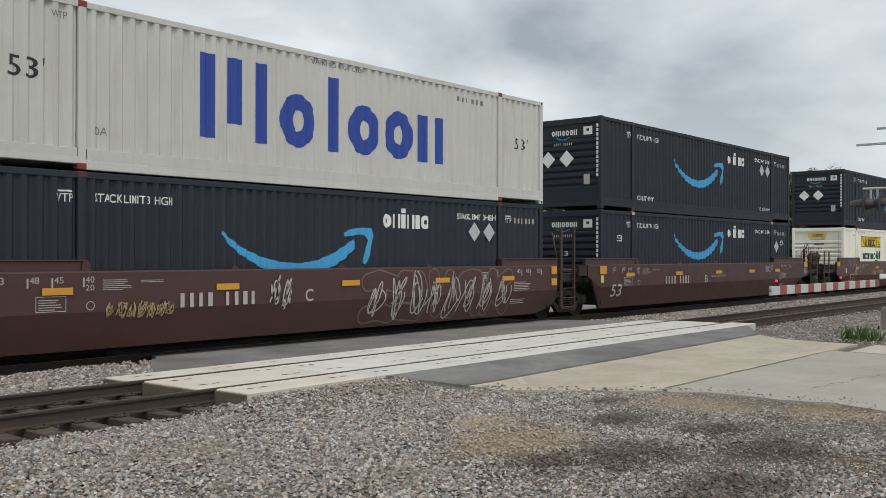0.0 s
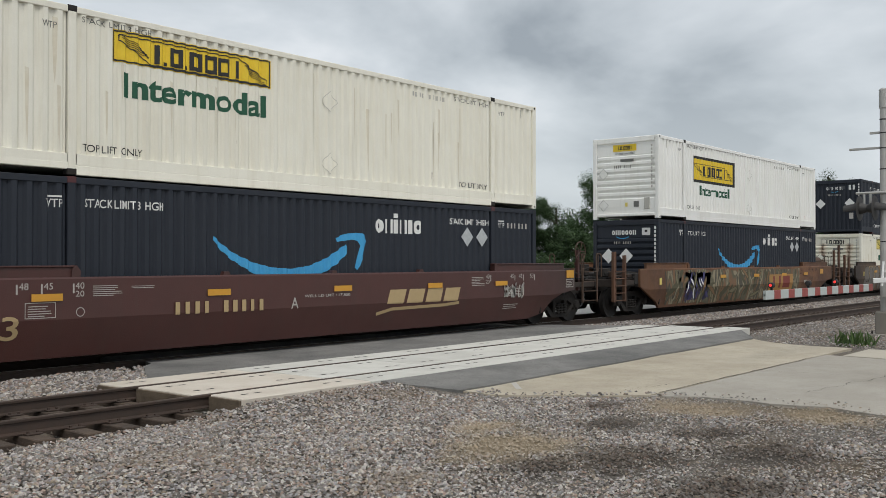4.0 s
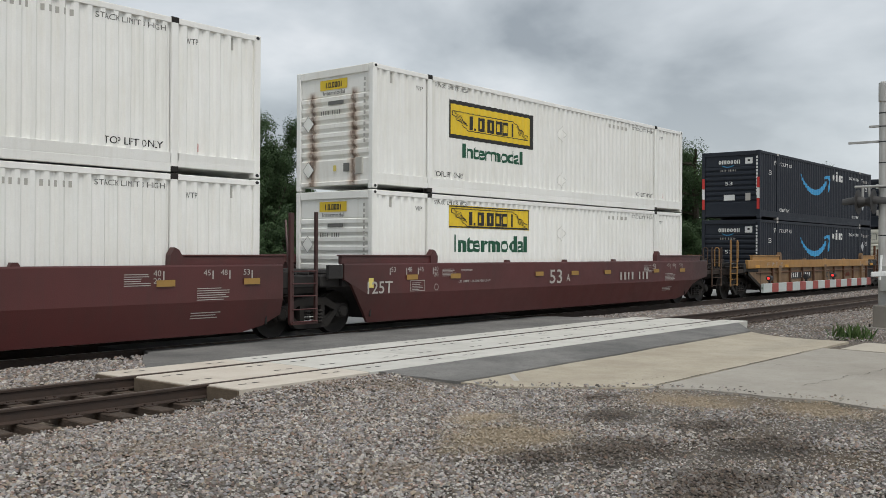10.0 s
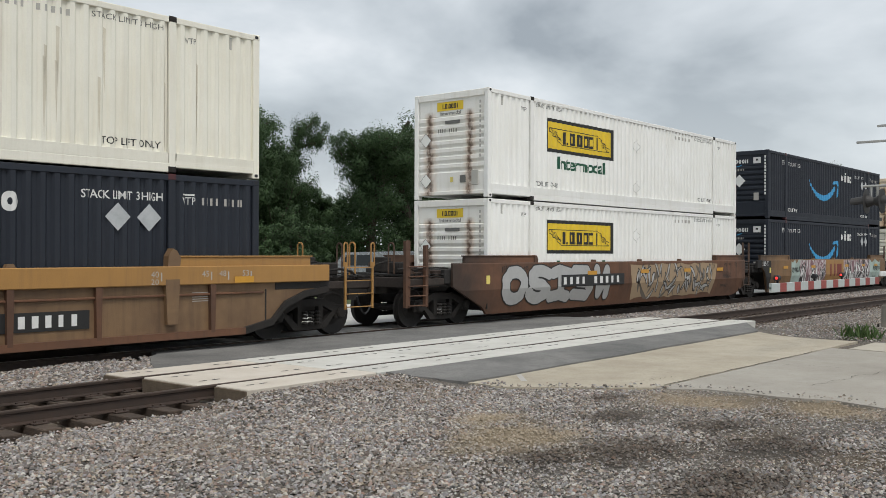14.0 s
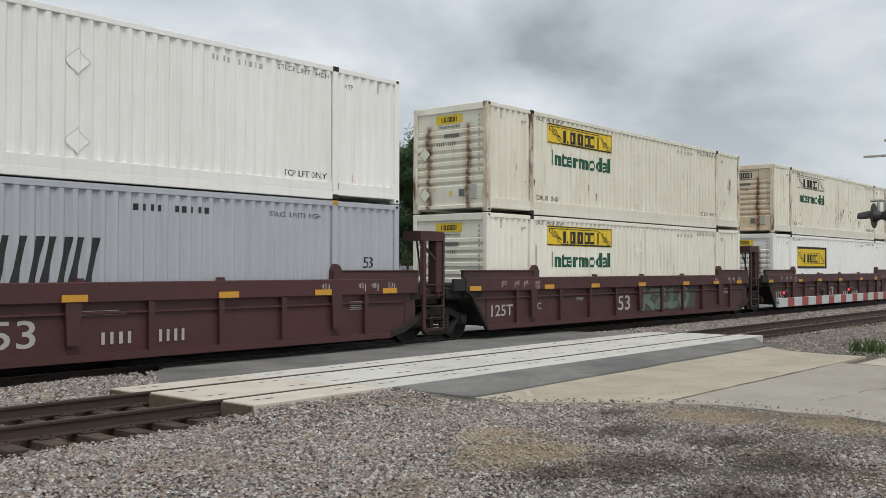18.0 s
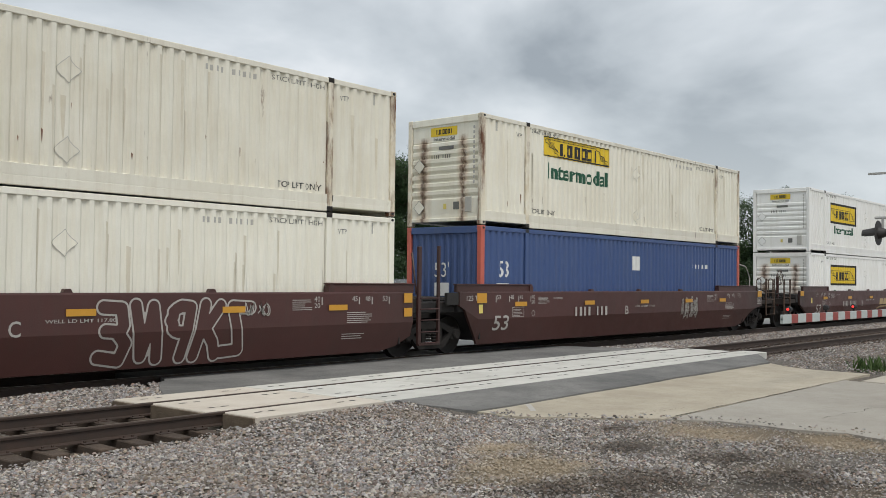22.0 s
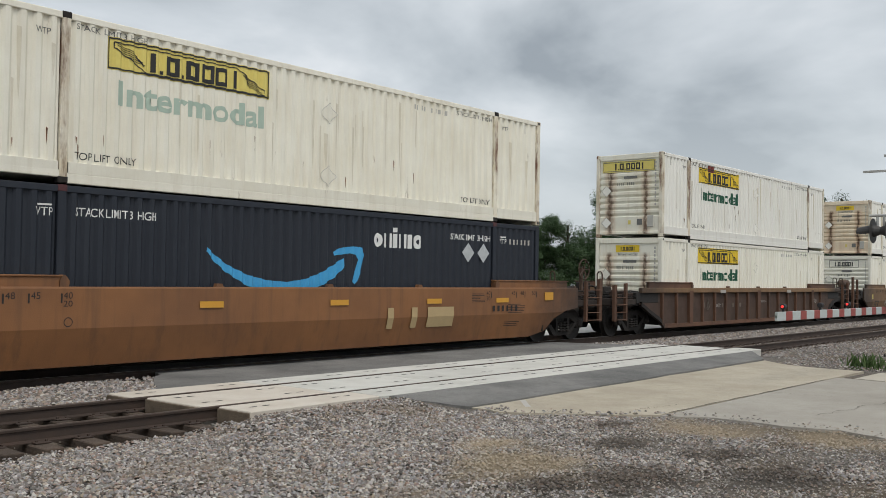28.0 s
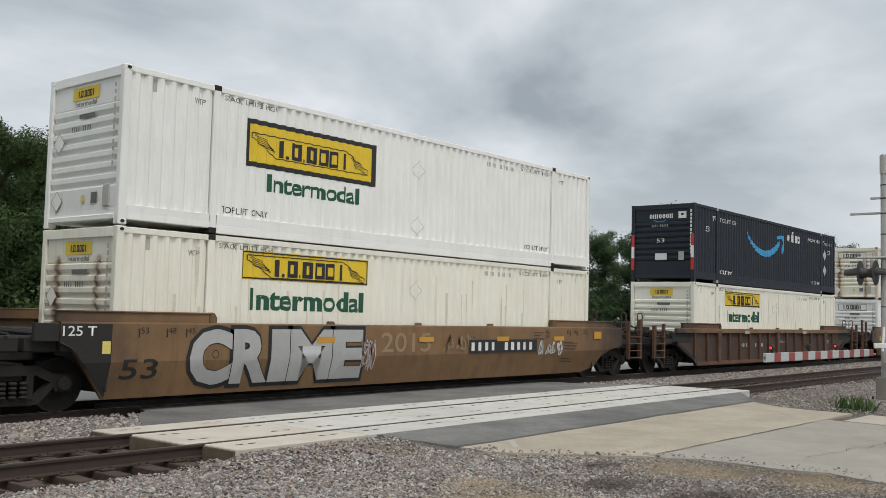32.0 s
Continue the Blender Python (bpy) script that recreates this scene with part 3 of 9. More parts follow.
def shell(bm):
    """Roof, floor and the frame of the doors."""
    box(bm, 0.10, CL - 0.03, 0.07, CW - 0.07, 2.79, 2.868)
    for i in range(46):
        x = 0.35 + i * 0.34
        box(bm, x, x + 0.16, 0.16, CW - 0.16, 2.868, 2.880)
    box(bm, 0.10, CL - 0.06, 0.05, CW - 0.05, 0.10, 0.20)
    soft_box(bm, CL - 0.1, CL - 0.006, 0.15, CW - 0.15, 2.74, 2.885, 0.01)
    soft_box(bm, CL - 0.1, CL - 0.006, 0.15, CW - 0.15, 0.0, 0.16, 0.01)


FLIP_Y = Matrix.Translation((0, CW, 0)) @ Matrix.Diagonal((1, -1, 1, 1))
TURN = Matrix.Translation((CL, CW, 0)) @ Matrix.Rotation(math.pi, 4, "Z")


def mark(name, key, build, mat, root, lift=0.004, label="", flat=False):
    """Painting on the near side wall, or a flat plate fixed on its ribs."""
    def b(bm):
        build(bm)
        if flat:
            for v in bm.verts:
                v.co.y = 0.012 - lift
        else:
            on_side(bm, lift)
    return shared(name, ("side", key, lift), b, mat, root, label=label)


# the front wall's plane, for its marks: u runs from the far edge to the near one, v is height
END_M = Matrix(((0, 1, 0, 0), (-1, 0, 0, CW), (0, 0, 1, 0), (0, 0, 0, 1)))


def end_mark(name, key, build, mat, root, depth=0.024, label=""):
    m = END_M.copy()
    m.translation.x = depth
    return shared(name, ("end", key), build, mat, root, at=m, label=label)


def letters(bm, code, x0, x1, z0, z1, w):
    """Brand lettering reduced to plain shapes: I, T tall stems; D, W two tall stems; B block; F frame; o hoop; d, w two or three low stems; r, i, q, z, dot."""
    wide = {"w": 1.6, "W": 1.7, "i": 0.5, "I": 0.8, ".": 0.35, "T": 0.7}
    u = (x1 - x0) / sum(wide.get(c, 1.0) for c in code)
    x, h = x0, z1 - z0
    low = z0 + h * 0.70
    for c in code:
        a = wide.get(c, 1.0) * u
        e = x + a * 0.84
        if c in "oq":
            ring(bm, (x + e) / 2, (z0 + low) / 2, (e - x) / 2, (low - z0) / 2, w)
        if c == "q":
            rect(bm, x, x + w, z0 - h * 0.28, low)
        elif c == "d":
            rect(bm, x, x + w, z0, low); rect(bm, e - w, e, z0, low)
        elif c == "w":
            for q in (x, (x + e - w) / 2, e - w):
                rect(bm, q, q + w, z0, low)
        elif c in "DW":
            rect(bm, x, x + w, z0, z1); rect(bm, e - w, e, z0, z1)
            if c == "W":
                rect(bm, (x + e - w) / 2, (x + e + w) / 2, z0 + h * 0.2, z1)
        elif c == "r":
            rect(bm, x, x + w, z0, low); rect(bm, x + w, e, low - w, low)
        elif c == "i":
            rect(bm, x, x + w, z0, low); rect(bm, x, x + w, z1 - w, z1)
        elif c == "z":
            rect(bm, x, e, low - w, low); rect(bm, x, e, z0, z0 + w)
        elif c == ".":
            rect(bm, x, x + w * 0.8, z0, z0 + w * 0.8)
        elif c in "TI":
            rect(bm, (x + e - w) / 2, (x + e + w) / 2, z0, z1)
        elif c == "B":
            rect(bm, x, e, z0, z1)
        elif c == "F":
            frame_rect(bm, x, e, z0, z1, w * 0.92)
        x += a


def container_shell(root, mat, post=None, end="ribbed", hole=DARK, lug=DARK, endm=None):
    post, endm = post or mat, endm or mat
    shared("roof_and_floor", "shell", shell, mat, root)
    shared("side_wall", "side", side_sheet, mat, root)
    shared("side_wall", "farside", far_side_sheet, mat, root)
    for m in (Matrix.Identity(4), FLIP_Y):
        shared("top_rail", "toprail", top_rail, mat, root, at=m)
        shared("bottom_rail", "botrail", bottom_rail, mat, root, at=m)
        for x in (1.977, 14.027):
            shared("lifting_post", "liftpost", lift_post, post if post is RUSTED else mat, root, at=m @ Matrix.Translation((x, -0.002 if m is not FLIP_Y else -0.002, 0)))
    for m in (Matrix.Identity(4), FLIP_Y, TURN, TURN @ FLIP_Y):
        shared("corner_post", "cornerpost", corner_post, post, root, at=m)
    for x in (0.0, CL - 0.178):
        for z in (0.0, CH - 0.118):
            c = shared("corner_casting", "casting", casting, post, root, at=(x, -0.003, z))
            shared("casting_hole", "hole", casting_hole, hole, c)
            shared("corner_casting", "casting", casting, post, root, at=(x, CW - 0.159, z))
    for x in (1.963, 14.013):
        for z in (0.0, CH - 0.118):
            shared("lifting_casting", "casting", casting, lug, root, at=(x, -0.006, z), label="dark steel lifting casting")
    if end == "ribbed":
        shared("front_wall", "ribend", ribbed_end, endm, root)
    else:
        shared("front_wall", "upend", upright_end, mat, root)
    shared("front_top_rail", "endrail1", front_top_rail, endm, root)
    shared("front_bottom_rail", "endrail2", front_bottom_rail, endm, root)
    shared("door", "door", door_leaf, mat, root)
    shared("door", "door", door_leaf, mat, root, at=Matrix.Translation((0, CW, 0)) @ Matrix.Diagonal((1, -1, 1, 1)))


def end_paint(mat, seed):
    """Front walls weather apart: badly rusted, streaked, or still clean."""
    if seed in (20, 28, 41, 44, 48):
        return STAINED
    if mat in (DIRTY, DIRTYW, DIRTYT):
        return CREAM_END
    if seed in (9, 17, 49) or (not seed % 2 and seed != 18):
        return mat
    return CREAM_END if mat is CREAM else WHITE_END


def haulier_container(mat, sign="yellow", word="green", stacked=False, end_sign="yellow", seed=1, placards=2, wtp="WTP", vent=True, down=0.0):
    """A white or cream 53-foot container with a sign board painted on its side."""
    tone = "white" if mat is WHITE else "cream" if mat is CREAM else "rust-streaked cream"
    sg = {"yellow": "plain yellow sign", "black": "black-bordered yellow sign", "worn": "worn outlined sign", "pale": "faded yellow sign"}[sign]
    root = thing("container", f"{tone} corrugated container with {sg}, " + ("stacked on another" if stacked else "in a wagon"), "container", "stacked containers")
    container_shell(root, mat, post=RUSTED if mat in (DIRTY, DIRTYW, DIRTYT) else None, endm=end_paint(mat, seed), lug=GRIME)
    if sign == "black":
        mark("sign_border", "border", lambda b: rect(b, 2.80, 6.58, 1.43, 2.40), P_BLACK, root, 0.004, "black sign border")
        mark("sign_board", "boardb", lambda b: rect(b, 2.91, 6.47, 1.53, 2.30), P_YELLOW, root, 0.008, "yellow sign board")
        zs, wz = (1.70, 2.06), ((0.96, 1.33) if stacked else (0.86, 1.225))
        wx = (3.40, 6.06)
    elif sign in ("yellow", "faded"):
        mark("sign_board", ("boardy", down), lambda b: rect(b, 2.82, 6.46, 2.07 - down, 2.65 - down), P_YELLOW, root, 0.004, "yellow sign board")
        zs, wz = (2.15 - down, 2.50 - down), (1.45 - down, 1.90 - down)
        wx = (3.04, 6.30)
    elif sign == "pale":
        mark("sign_board", "boardp", lambda b: rect(b, 2.82, 6.46, 2.07, 2.65), P_PALEYEL, root, 0.004, "faded yellow sign board")
        zs, wz = (2.15, 2.50), (1.45, 1.90)
        wx = (3.04, 6.30)
    else:
        mark("sign_outline", "boardw", lambda b: frame_rect(b, 2.82, 6.46, 2.07, 2.65, 0.03), P_GREYTX, root, 0.004, "worn grey sign outline")
        zs, wz = (2.15, 2.50), (1.45, 1.90)
        wx = (3.04, 6.30)

    def brand(b):
        letters(b, "I.F.FFFI", 3.62, 5.72, zs[0], zs[1], 0.085)

    def scroll(b):
        # the drawn scroll behind the name
        z0, z1 = zs[0] - 0.03, zs[1] + 0.06
        for i in range(5):
            ribbon(b, [(2.95 + 0.05 * i, z1 - 0.05 * i), (3.35 + 0.05 * i, z1 - 0.12 - 0.05 * i), (3.52, z0 + 0.1)], 0.012)
            ribbon(b, [(6.30 - 0.05 * i, z0 + 0.05 * i), (5.95 - 0.05 * i, z0 + 0.12 + 0.05 * i), (5.82, z1 - 0.1)], 0.012)
        ribbon(b, [(2.95, z1), (5.65, z1), (5.85, z1 - 0.12), (6.3, z0 + 0.1), (6.3, z0), (3.55, z0), (3.4, z0 + 0.12), (2.95, z1 - 0.1), (2.95, z1)], 0.02)
        if sign in ("yellow", "pale"):
            frame_rect(b, 2.84, 6.44, 2.085 - down, 2.635 - down, 0.028)
    mark("brand_lettering", ("brand", zs), brand, P_BLACK, root, 0.012, "black lettering bars")
    mark("sign_scroll", ("scroll", zs, sign in ("yellow", "pale")), scroll, P_BLACK if sign != "worn" else P_GREYTX, root, 0.012, "thin drawn scroll")
    if word:
        mark("wording", ("word", wz, wx), lambda b: write(b, "Intermodal", wx[0], wx[1], wz[0], wz[1], 0.028), P_GREEN if word == "green" else P_WORNGREEN, root, 0.004, "green word painted on the side")
    mark("notice", "tlo1", lambda b: write(b, "TOP LIFT ONLY", 2.25, 3.45, 0.42, 0.55), P_BLACK, root)
    mark("notice", "tlo2", lambda b: write(b, "TOP LIFT ONLY", 12.68, 13.86, 0.42, 0.55), P_BLACK, root)
    mark("notice", "slh1", lambda b: write(b, "STACK LIMIT 3 HIGH", 2.23, 3.62, 2.64, 2.74), P_GREYTX, root)
    mark("notice", "slh2", lambda b: write(b, "STACK LIMIT 3 HIGH", 12.5, 13.9, 2.60, 2.70), P_GREYTX, root)
    mark("running_number", ("num", seed % 5), lambda b: bars(b, 10.85, 12.15, 2.52, 2.63, 10, 0.4, seed % 5), P_FAINT, root)
    mark("notice", "wtp1", lambda b: write(b, "WTP", 1.52, 1.78, 2.45, 2.56), P_GREYTX, root)
    mark("notice", "wtp2", lambda b: write(b, "WTP", 14.36, 14.62, 2.45, 2.56), P_GREYTX, root)
    for x in (0.62, 15.40):
        mark("lashing_slot", ("slot", x), lambda b: rect(b, x, x + 0.09, 2.50, 2.74), P_FAINT, root)
    for z in (2.02, 0.66)[:placards]:
        mark("placard_holder", ("hold", z), lambda b: diamond(b, 8.1, z, 0.23), mat, root, 0.010, label="silver diamond placard holder")
        mark("holder_edge", ("holde", z), lambda b: diamond(b, 8.1, z, 0.235, 0.014), P_FAINT, root, 0.013)
    def drips(count, w0, w1, l0, l1, low, sd):
        def b(bm):
            rg = random.Random(sd)
            for i in range(count):
                a, n = ZONES[1][0], round((ZONES[1][1] - ZONES[1][0]) / RIB)
                c = min(n - 1, max(0, int(rg.gauss(0.5, 0.3) * n))) if rg.random() < 0.85 else rg.choice((-4, -2, n + 2, n + 5))
                x = a + (c + rg.choice((0.25, 0.5, 0.75)) + rg.uniform(-0.08, 0.08)) * RIB
                w, ln = rg.uniform(w0, w1), rg.uniform(l0, l1)
                z = rg.uniform(0.55, 1.5) if low else rg.uniform(1.5, 2.72)
                zb = max(0.42, z - ln)
                q = [(x - w * 0.5, z), (x + w * 0.5, z - 0.02), (x + w * 0.35, zb + (z - zb) * 0.4), (x + w * 0.1, zb), (x - w * 0.15, zb + (z - zb) * 0.2), (x - w * 0.4, zb + (z - zb) * 0.6)]
                bm.faces.new([bm.verts.new((p, 0, r)) for p, r in q][::-1])
        return b
    if mat is not WHITE:
        tagged(mark("water_stain", ("ws", seed % 4), drips(26, 0.03, 0.08, 0.5, 1.8, False, seed % 4), P_GRIMEST, root, 0.0035), kind="stuff")
    if mat in (DIRTY, DIRTYW, DIRTYT):
        tagged(mark("rust_stain", ("rs", seed % 5, seed == 28), drips(50 if seed == 28 else 14, 0.010, 0.034, 0.05, 0.30, True, 50 + seed % 5), P_RUST, root, 0.005), kind="stuff")
    if seed == 28:
        def scabs(b):
            rg = random.Random(28)
            for i in range(46):
                x = 2.14 + (round(rg.uniform(21, 40)) + rg.choice((0.3, 0.5, 0.68))) * RIB
                top = 0.75 + 0.95 * math.exp(-((x - 9.3) / 0.9) ** 2) * rg.random() + rg.uniform(0, 0.25)
                w, ln = rg.uniform(0.03, 0.09), rg.uniform(0.08, 0.34)
                q = [(x - w / 2, top), (x + w / 2, top - 0.02), (x + w * 0.42, top - ln * 0.5), (x + w * 0.12, top - ln), (x - w * 0.2, top - ln * 0.8), (x - w * 0.45, top - ln * 0.4)]
                b.faces.new([b.verts.new((p, 0, max(0.40, r))) for p, r in q][::-1])
        tagged(mark("rust_scab", "scabs", scabs, P_RUST, root, 0.006, "orange-brown rust scabs low on the side"), kind="stuff")
    if seed == 46:
        mark("dark_red_patch", "drp", lambda b: rect(b, 3.62, 4.10, 2.52, 2.76), P_TTXRED, root, 0.006, "dark red painted patch")
    if seed == 22:
        mark("rust_patch", "rp", lambda b: rect(b, 14.20, 14.42, 2.30, 2.62), P_RUST, root, 0.006, "square rusty patch")
    if seed % 3 == 0:
        mark("red_tag", "rt", lambda b: rect(b, 14.62, 14.67, 0.42, 0.58), P_REDRF, root)
    # front wall
    if end_sign == "yellow":
        end_mark("end_sign", "ey", lambda b: rect(b, 0.80, 1.72, 2.40, 2.64), P_YELLOW, root, 0.040, "small yellow sign")
        end_mark("end_lettering", "eb", lambda b: letters(b, "I.F.FFFI", 0.98, 1.56, 2.45, 2.58, 0.03), P_BLACK, root, 0.036)
        end_mark("end_wording", "ew", lambda b: write(b, "Intermodal", 0.90, 1.64, 2.28, 2.375, 0.01), P_GREYTX, root, 0.040)
    elif end_sign == "big":
        end_mark("end_sign", "eyb", lambda b: rect(b, 0.24, 2.30, 2.28, 2.66), P_PALEYEL, root, 0.040, "wide faded yellow sign")
        end_mark("sign_scroll", "eyf", lambda b: frame_rect(b, 0.27, 2.27, 2.305, 2.635, 0.02), P_GREYTX, root, 0.037)
        end_mark("end_lettering", "ebb", lambda b: letters(b, "I.F.FFFI", 0.70, 1.90, 2.35, 2.58, 0.055), P_BLACK, root, 0.036)
    else:
        end_mark("end_sign", "ew2", lambda b: frame_rect(b, 0.45, 1.98, 2.27, 2.64, 0.025), P_GREYTX, root, 0.040, "worn outlined sign")
        end_mark("end_lettering", "eb2", lambda b: letters(b, "I.F.FFFI", 0.72, 1.72, 2.33, 2.56, 0.05), P_BLACK, root, 0.036)
    end_mark("document_box", "db", lambda b: rect(b, 1.10, 1.62, 2.03, 2.12), P_GREYTX, root, 0.020)
    end_mark("running_number", ("en", seed % 3), lambda b: bars(b, 0.85, 1.55, 1.80, 1.90, 9, 0.4, seed), P_GREYTX, root, 0.020)
    end_mark("upright_number", "un", lambda b: [rect(b, 2.30, 2.36, 2.5 - i * 0.13, 2.58 - i * 0.13) for i in range(12)], P_FAINT, root, -0.005)
    end_mark("data_plate", "dp", lambda b: rect(b, 1.62, 1.82, 0.42, 0.62), P_GREYTX, root, 0.022)
    end_mark("warning_sticker", "ws", lambda b: rect(b, 1.28, 1.38, 0.44, 0.58), P_PALEYEL, root, 0.022)
    if vent:
        def vb(bm):
            soft_box(bm, 2.02, 2.24, -0.02, 0.02, 0.34, 0.74, 0.012)
        end_mark("vent_box", "vb", vb, P_FAINT, root, 0.03, "grey vent box")
    end_mark("placard_holder", "eph", lambda b: diamond(b, 0.42, 1.62, 0.2), mat, root, 0.012, "diamond placard holder")
    end_mark("holder_edge", "ephe", lambda b: diamond(b, 0.42, 1.62, 0.205, 0.014), P_GREYTX, root, 0.012 - 0.004)
    end_mark("placard_holder", "eph2", lambda b: diamond(b, 0.42, 0.50, 0.2), mat, root, 0.020, "diamond placard holder")
    end_mark("holder_edge", "eph2e", lambda b: diamond(b, 0.42, 0.50, 0.205, 0.014), P_GREYTX, root, 0.020 - 0.004)
    return root


def swoosh(bm, drop=0.0):
    """The curved arrow: a tapering arc and a hooked head."""
    up = ((5.0, 2.16), (5.25, 1.98), (5.5, 1.83), (6.0, 1.64), (6.5, 1.54), (7.0, 1.51), (7.5, 1.57), (8.0, 1.73), (8.4, 1.93), (8.60, 2.04))
    lo = ((4.99, 2.08), (5.22, 1.86), (5.46, 1.69), (6.0, 1.42), (6.5, 1.29), (7.0, 1.25), (7.5, 1.29), (8.0, 1.44), (8.4, 1.64), (8.68, 1.88))
    out = ((8.28, 2.17), (8.55, 2.27), (8.92, 2.31), (9.22, 2.29), (9.27, 2.12), (9.18, 1.80), (9.00, 1.47))
    inn = ((8.32, 2.09), (8.55, 2.12), (8.80, 2.15), (9.00, 2.13), (9.05, 2.02), (9.00, 1.78), (8.92, 1.52))
    for a, b in ((lo, up), (inn, out)):
        va = [bm.verts.new((x, 0, z - drop)) for x, z in a]; vb = [bm.verts.new((x, 0, z - drop)) for x, z in b]
        for i in range(len(a) - 1):
            bm.faces.new((va[i], va[i + 1], vb[i + 1], vb[i]))


def parcel_container(stacked=False, end="ribbed", tape=False, number53=False, low_diamonds=False, limit_x=12.3):
    """A dark navy 53-foot container with a pale blue arrow and white lettering."""
    root = thing("container", "dark navy corrugated container with blue arrow, " + ("stacked on another" if stacked else "in a wagon"), "container", "stacked containers")
    container_shell(root, NAVY, end=end, lug=surface("dark_red_casting", (0.075, 0.02, 0.022), 0.5) if not number53 else P_DULL)
    drop = -0.07 if number53 else 0.0 if end == "upright" else 0.22
    pz = 2.20 if number53 else 2.13
    mark("arrow", ("swoosh", drop), lambda b: swoosh(b, drop), P_SWOOSH, root, label="sky-blue curved arrow")
    mark("brand_lettering", ("word", pz), lambda b: letters(b, "odiwo", 9.55, 11.26, pz - 0.03, pz + 0.44, 0.105), P_WHITE, root, label="white lettering shapes")
    mark("notice", "aslh1", lambda b: write(b, "STACK LIMIT 3 HIGH", 2.3, 3.89, 2.38, 2.53, 0.01), P_WHITE, root)
    mark("notice", ("aslh2", limit_x), lambda b: write(b, "STACK LIMIT 3 HIGH", limit_x, limit_x + 1.6, 2.38, 2.53, 0.01), P_WHITE, root)
    mark("notice", "atlo1", lambda b: write(b, "TOP LIFT ONLY", 2.31, 3.5, 0.37, 0.52, 0.01), P_WHITE, root)
    mark("notice", "atlo2", lambda b: write(b, "TOP LIFT ONLY", 12.7, 13.88, 0.40, 0.54, 0.01), P_WHITE, root)
    mark("notice", "avtp1", lambda b: (write(b, "VTP", 1.60, 1.90, 2.36, 2.50), rect(b, 1.62, 1.88, 2.53, 2.56)), P_WHITE, root)
    mark("notice", "avtp2", lambda b: (write(b, "VTP", 14.33, 14.62, 2.34, 2.48), rect(b, 14.35, 14.60, 2.51, 2.54)), P_WHITE, root)
    mark("running_number", "anum", lambda b: bars(b, 14.78, 15.82, 2.34, 2.48, 10, 0.45, 3), P_DULL, root)
    if number53:
        mark("number", "a53", lambda b: write(b, "53", 15.05, 15.40, 1.92, 2.12), P_WHITE, root)
        mark("number", "a53b", lambda b: write(b, "53", 1.0, 1.32, 1.92, 2.12), P_WHITE, root)
        for z in (1.86,) + (() if low_diamonds else (1.12,)):
            mark("placard", ("ad", z), lambda b: diamond(b, 14.62, z, 0.26), P_PLATE, root, label="white diamond placard", flat=True)
    else:
        for x in (12.99, 13.62):
            mark("placard", ("ad", x), lambda b: diamond(b, x, 2.07, 0.25), P_PLATE, root, label="white diamond placard", flat=True)
    end_mark("end_lettering", "edge", lambda b: letters(b, "owoood", 0.75, 1.72, 2.36, 2.60, 0.045), P_WHITE, root, 0.036)
    end_mark("end_arrow", "smile", lambda b: ribbon(b, [(0.92 + 0.5 * i / 8, 2.30 - 0.07 * math.sin(math.pi * i / 8)) for i in range(9)], 0.03), P_SWOOSH, root, 0.036)
    end_mark("running_number", "aen", lambda b: bars(b, 0.85, 1.55, 2.04, 2.13, 10, 0.4, 2), P_DULL, root, 0.026)
    end_mark("white_plate", "wp", lambda b: (rect(b, 1.93, 2.25, 2.34, 2.60), ), P_WHITE, root, 0.036, "white plate")
    end_mark("plate_mark", "wpm", lambda b: rect(b, 2.04, 2.14, 2.45, 2.53), P_BLACK, root, 0.032)
    if end == "upright" or not number53:
        for x in ((0.45, 1.98) if end == "upright" else (0.62, 1.32)):
            end_mark("placard", ("aed", x), lambda b: diamond(b, x, 1.62, 0.27), P_WHITERF, root, 0.018, "white diamond placard")
    else:
        end_mark("number", "ae53", lambda b: write(b, "53", 1.05, 1.38, 1.45, 1.60), P_WHITE, root, 0.018)
    end_mark("data_plate", "adp", lambda b: rect(b, 1.95, 2.17, 0.78, 1.10), P_DULL, root, 0.018)
    if number53:
        end_mark("data_label", "adl", lambda b: rect(b, 1.0, 1.48, 0.80, 1.04), P_WHITE, root, 0.018)
    end_mark("upright_number", "aun", lambda b: [rect(b, 2.42, 2.49, 2.55 - i * 0.14, 2.65 - i * 0.14) for i in range(12)], P_WHITE, root, -0.006)
    if tape:
        for i in range(3):
            for x in (0.02, 2.45):
                end_mark("reflective_tape", ("tape", x, i), lambda b: rect(b, x, x + 0.12, 0.42 + i * 0.45, 0.86 + i * 0.45), (P_REDRF, P_WHITERF, P_REDRF)[i], root, -0.007, "red and white reflective tape")
    return root


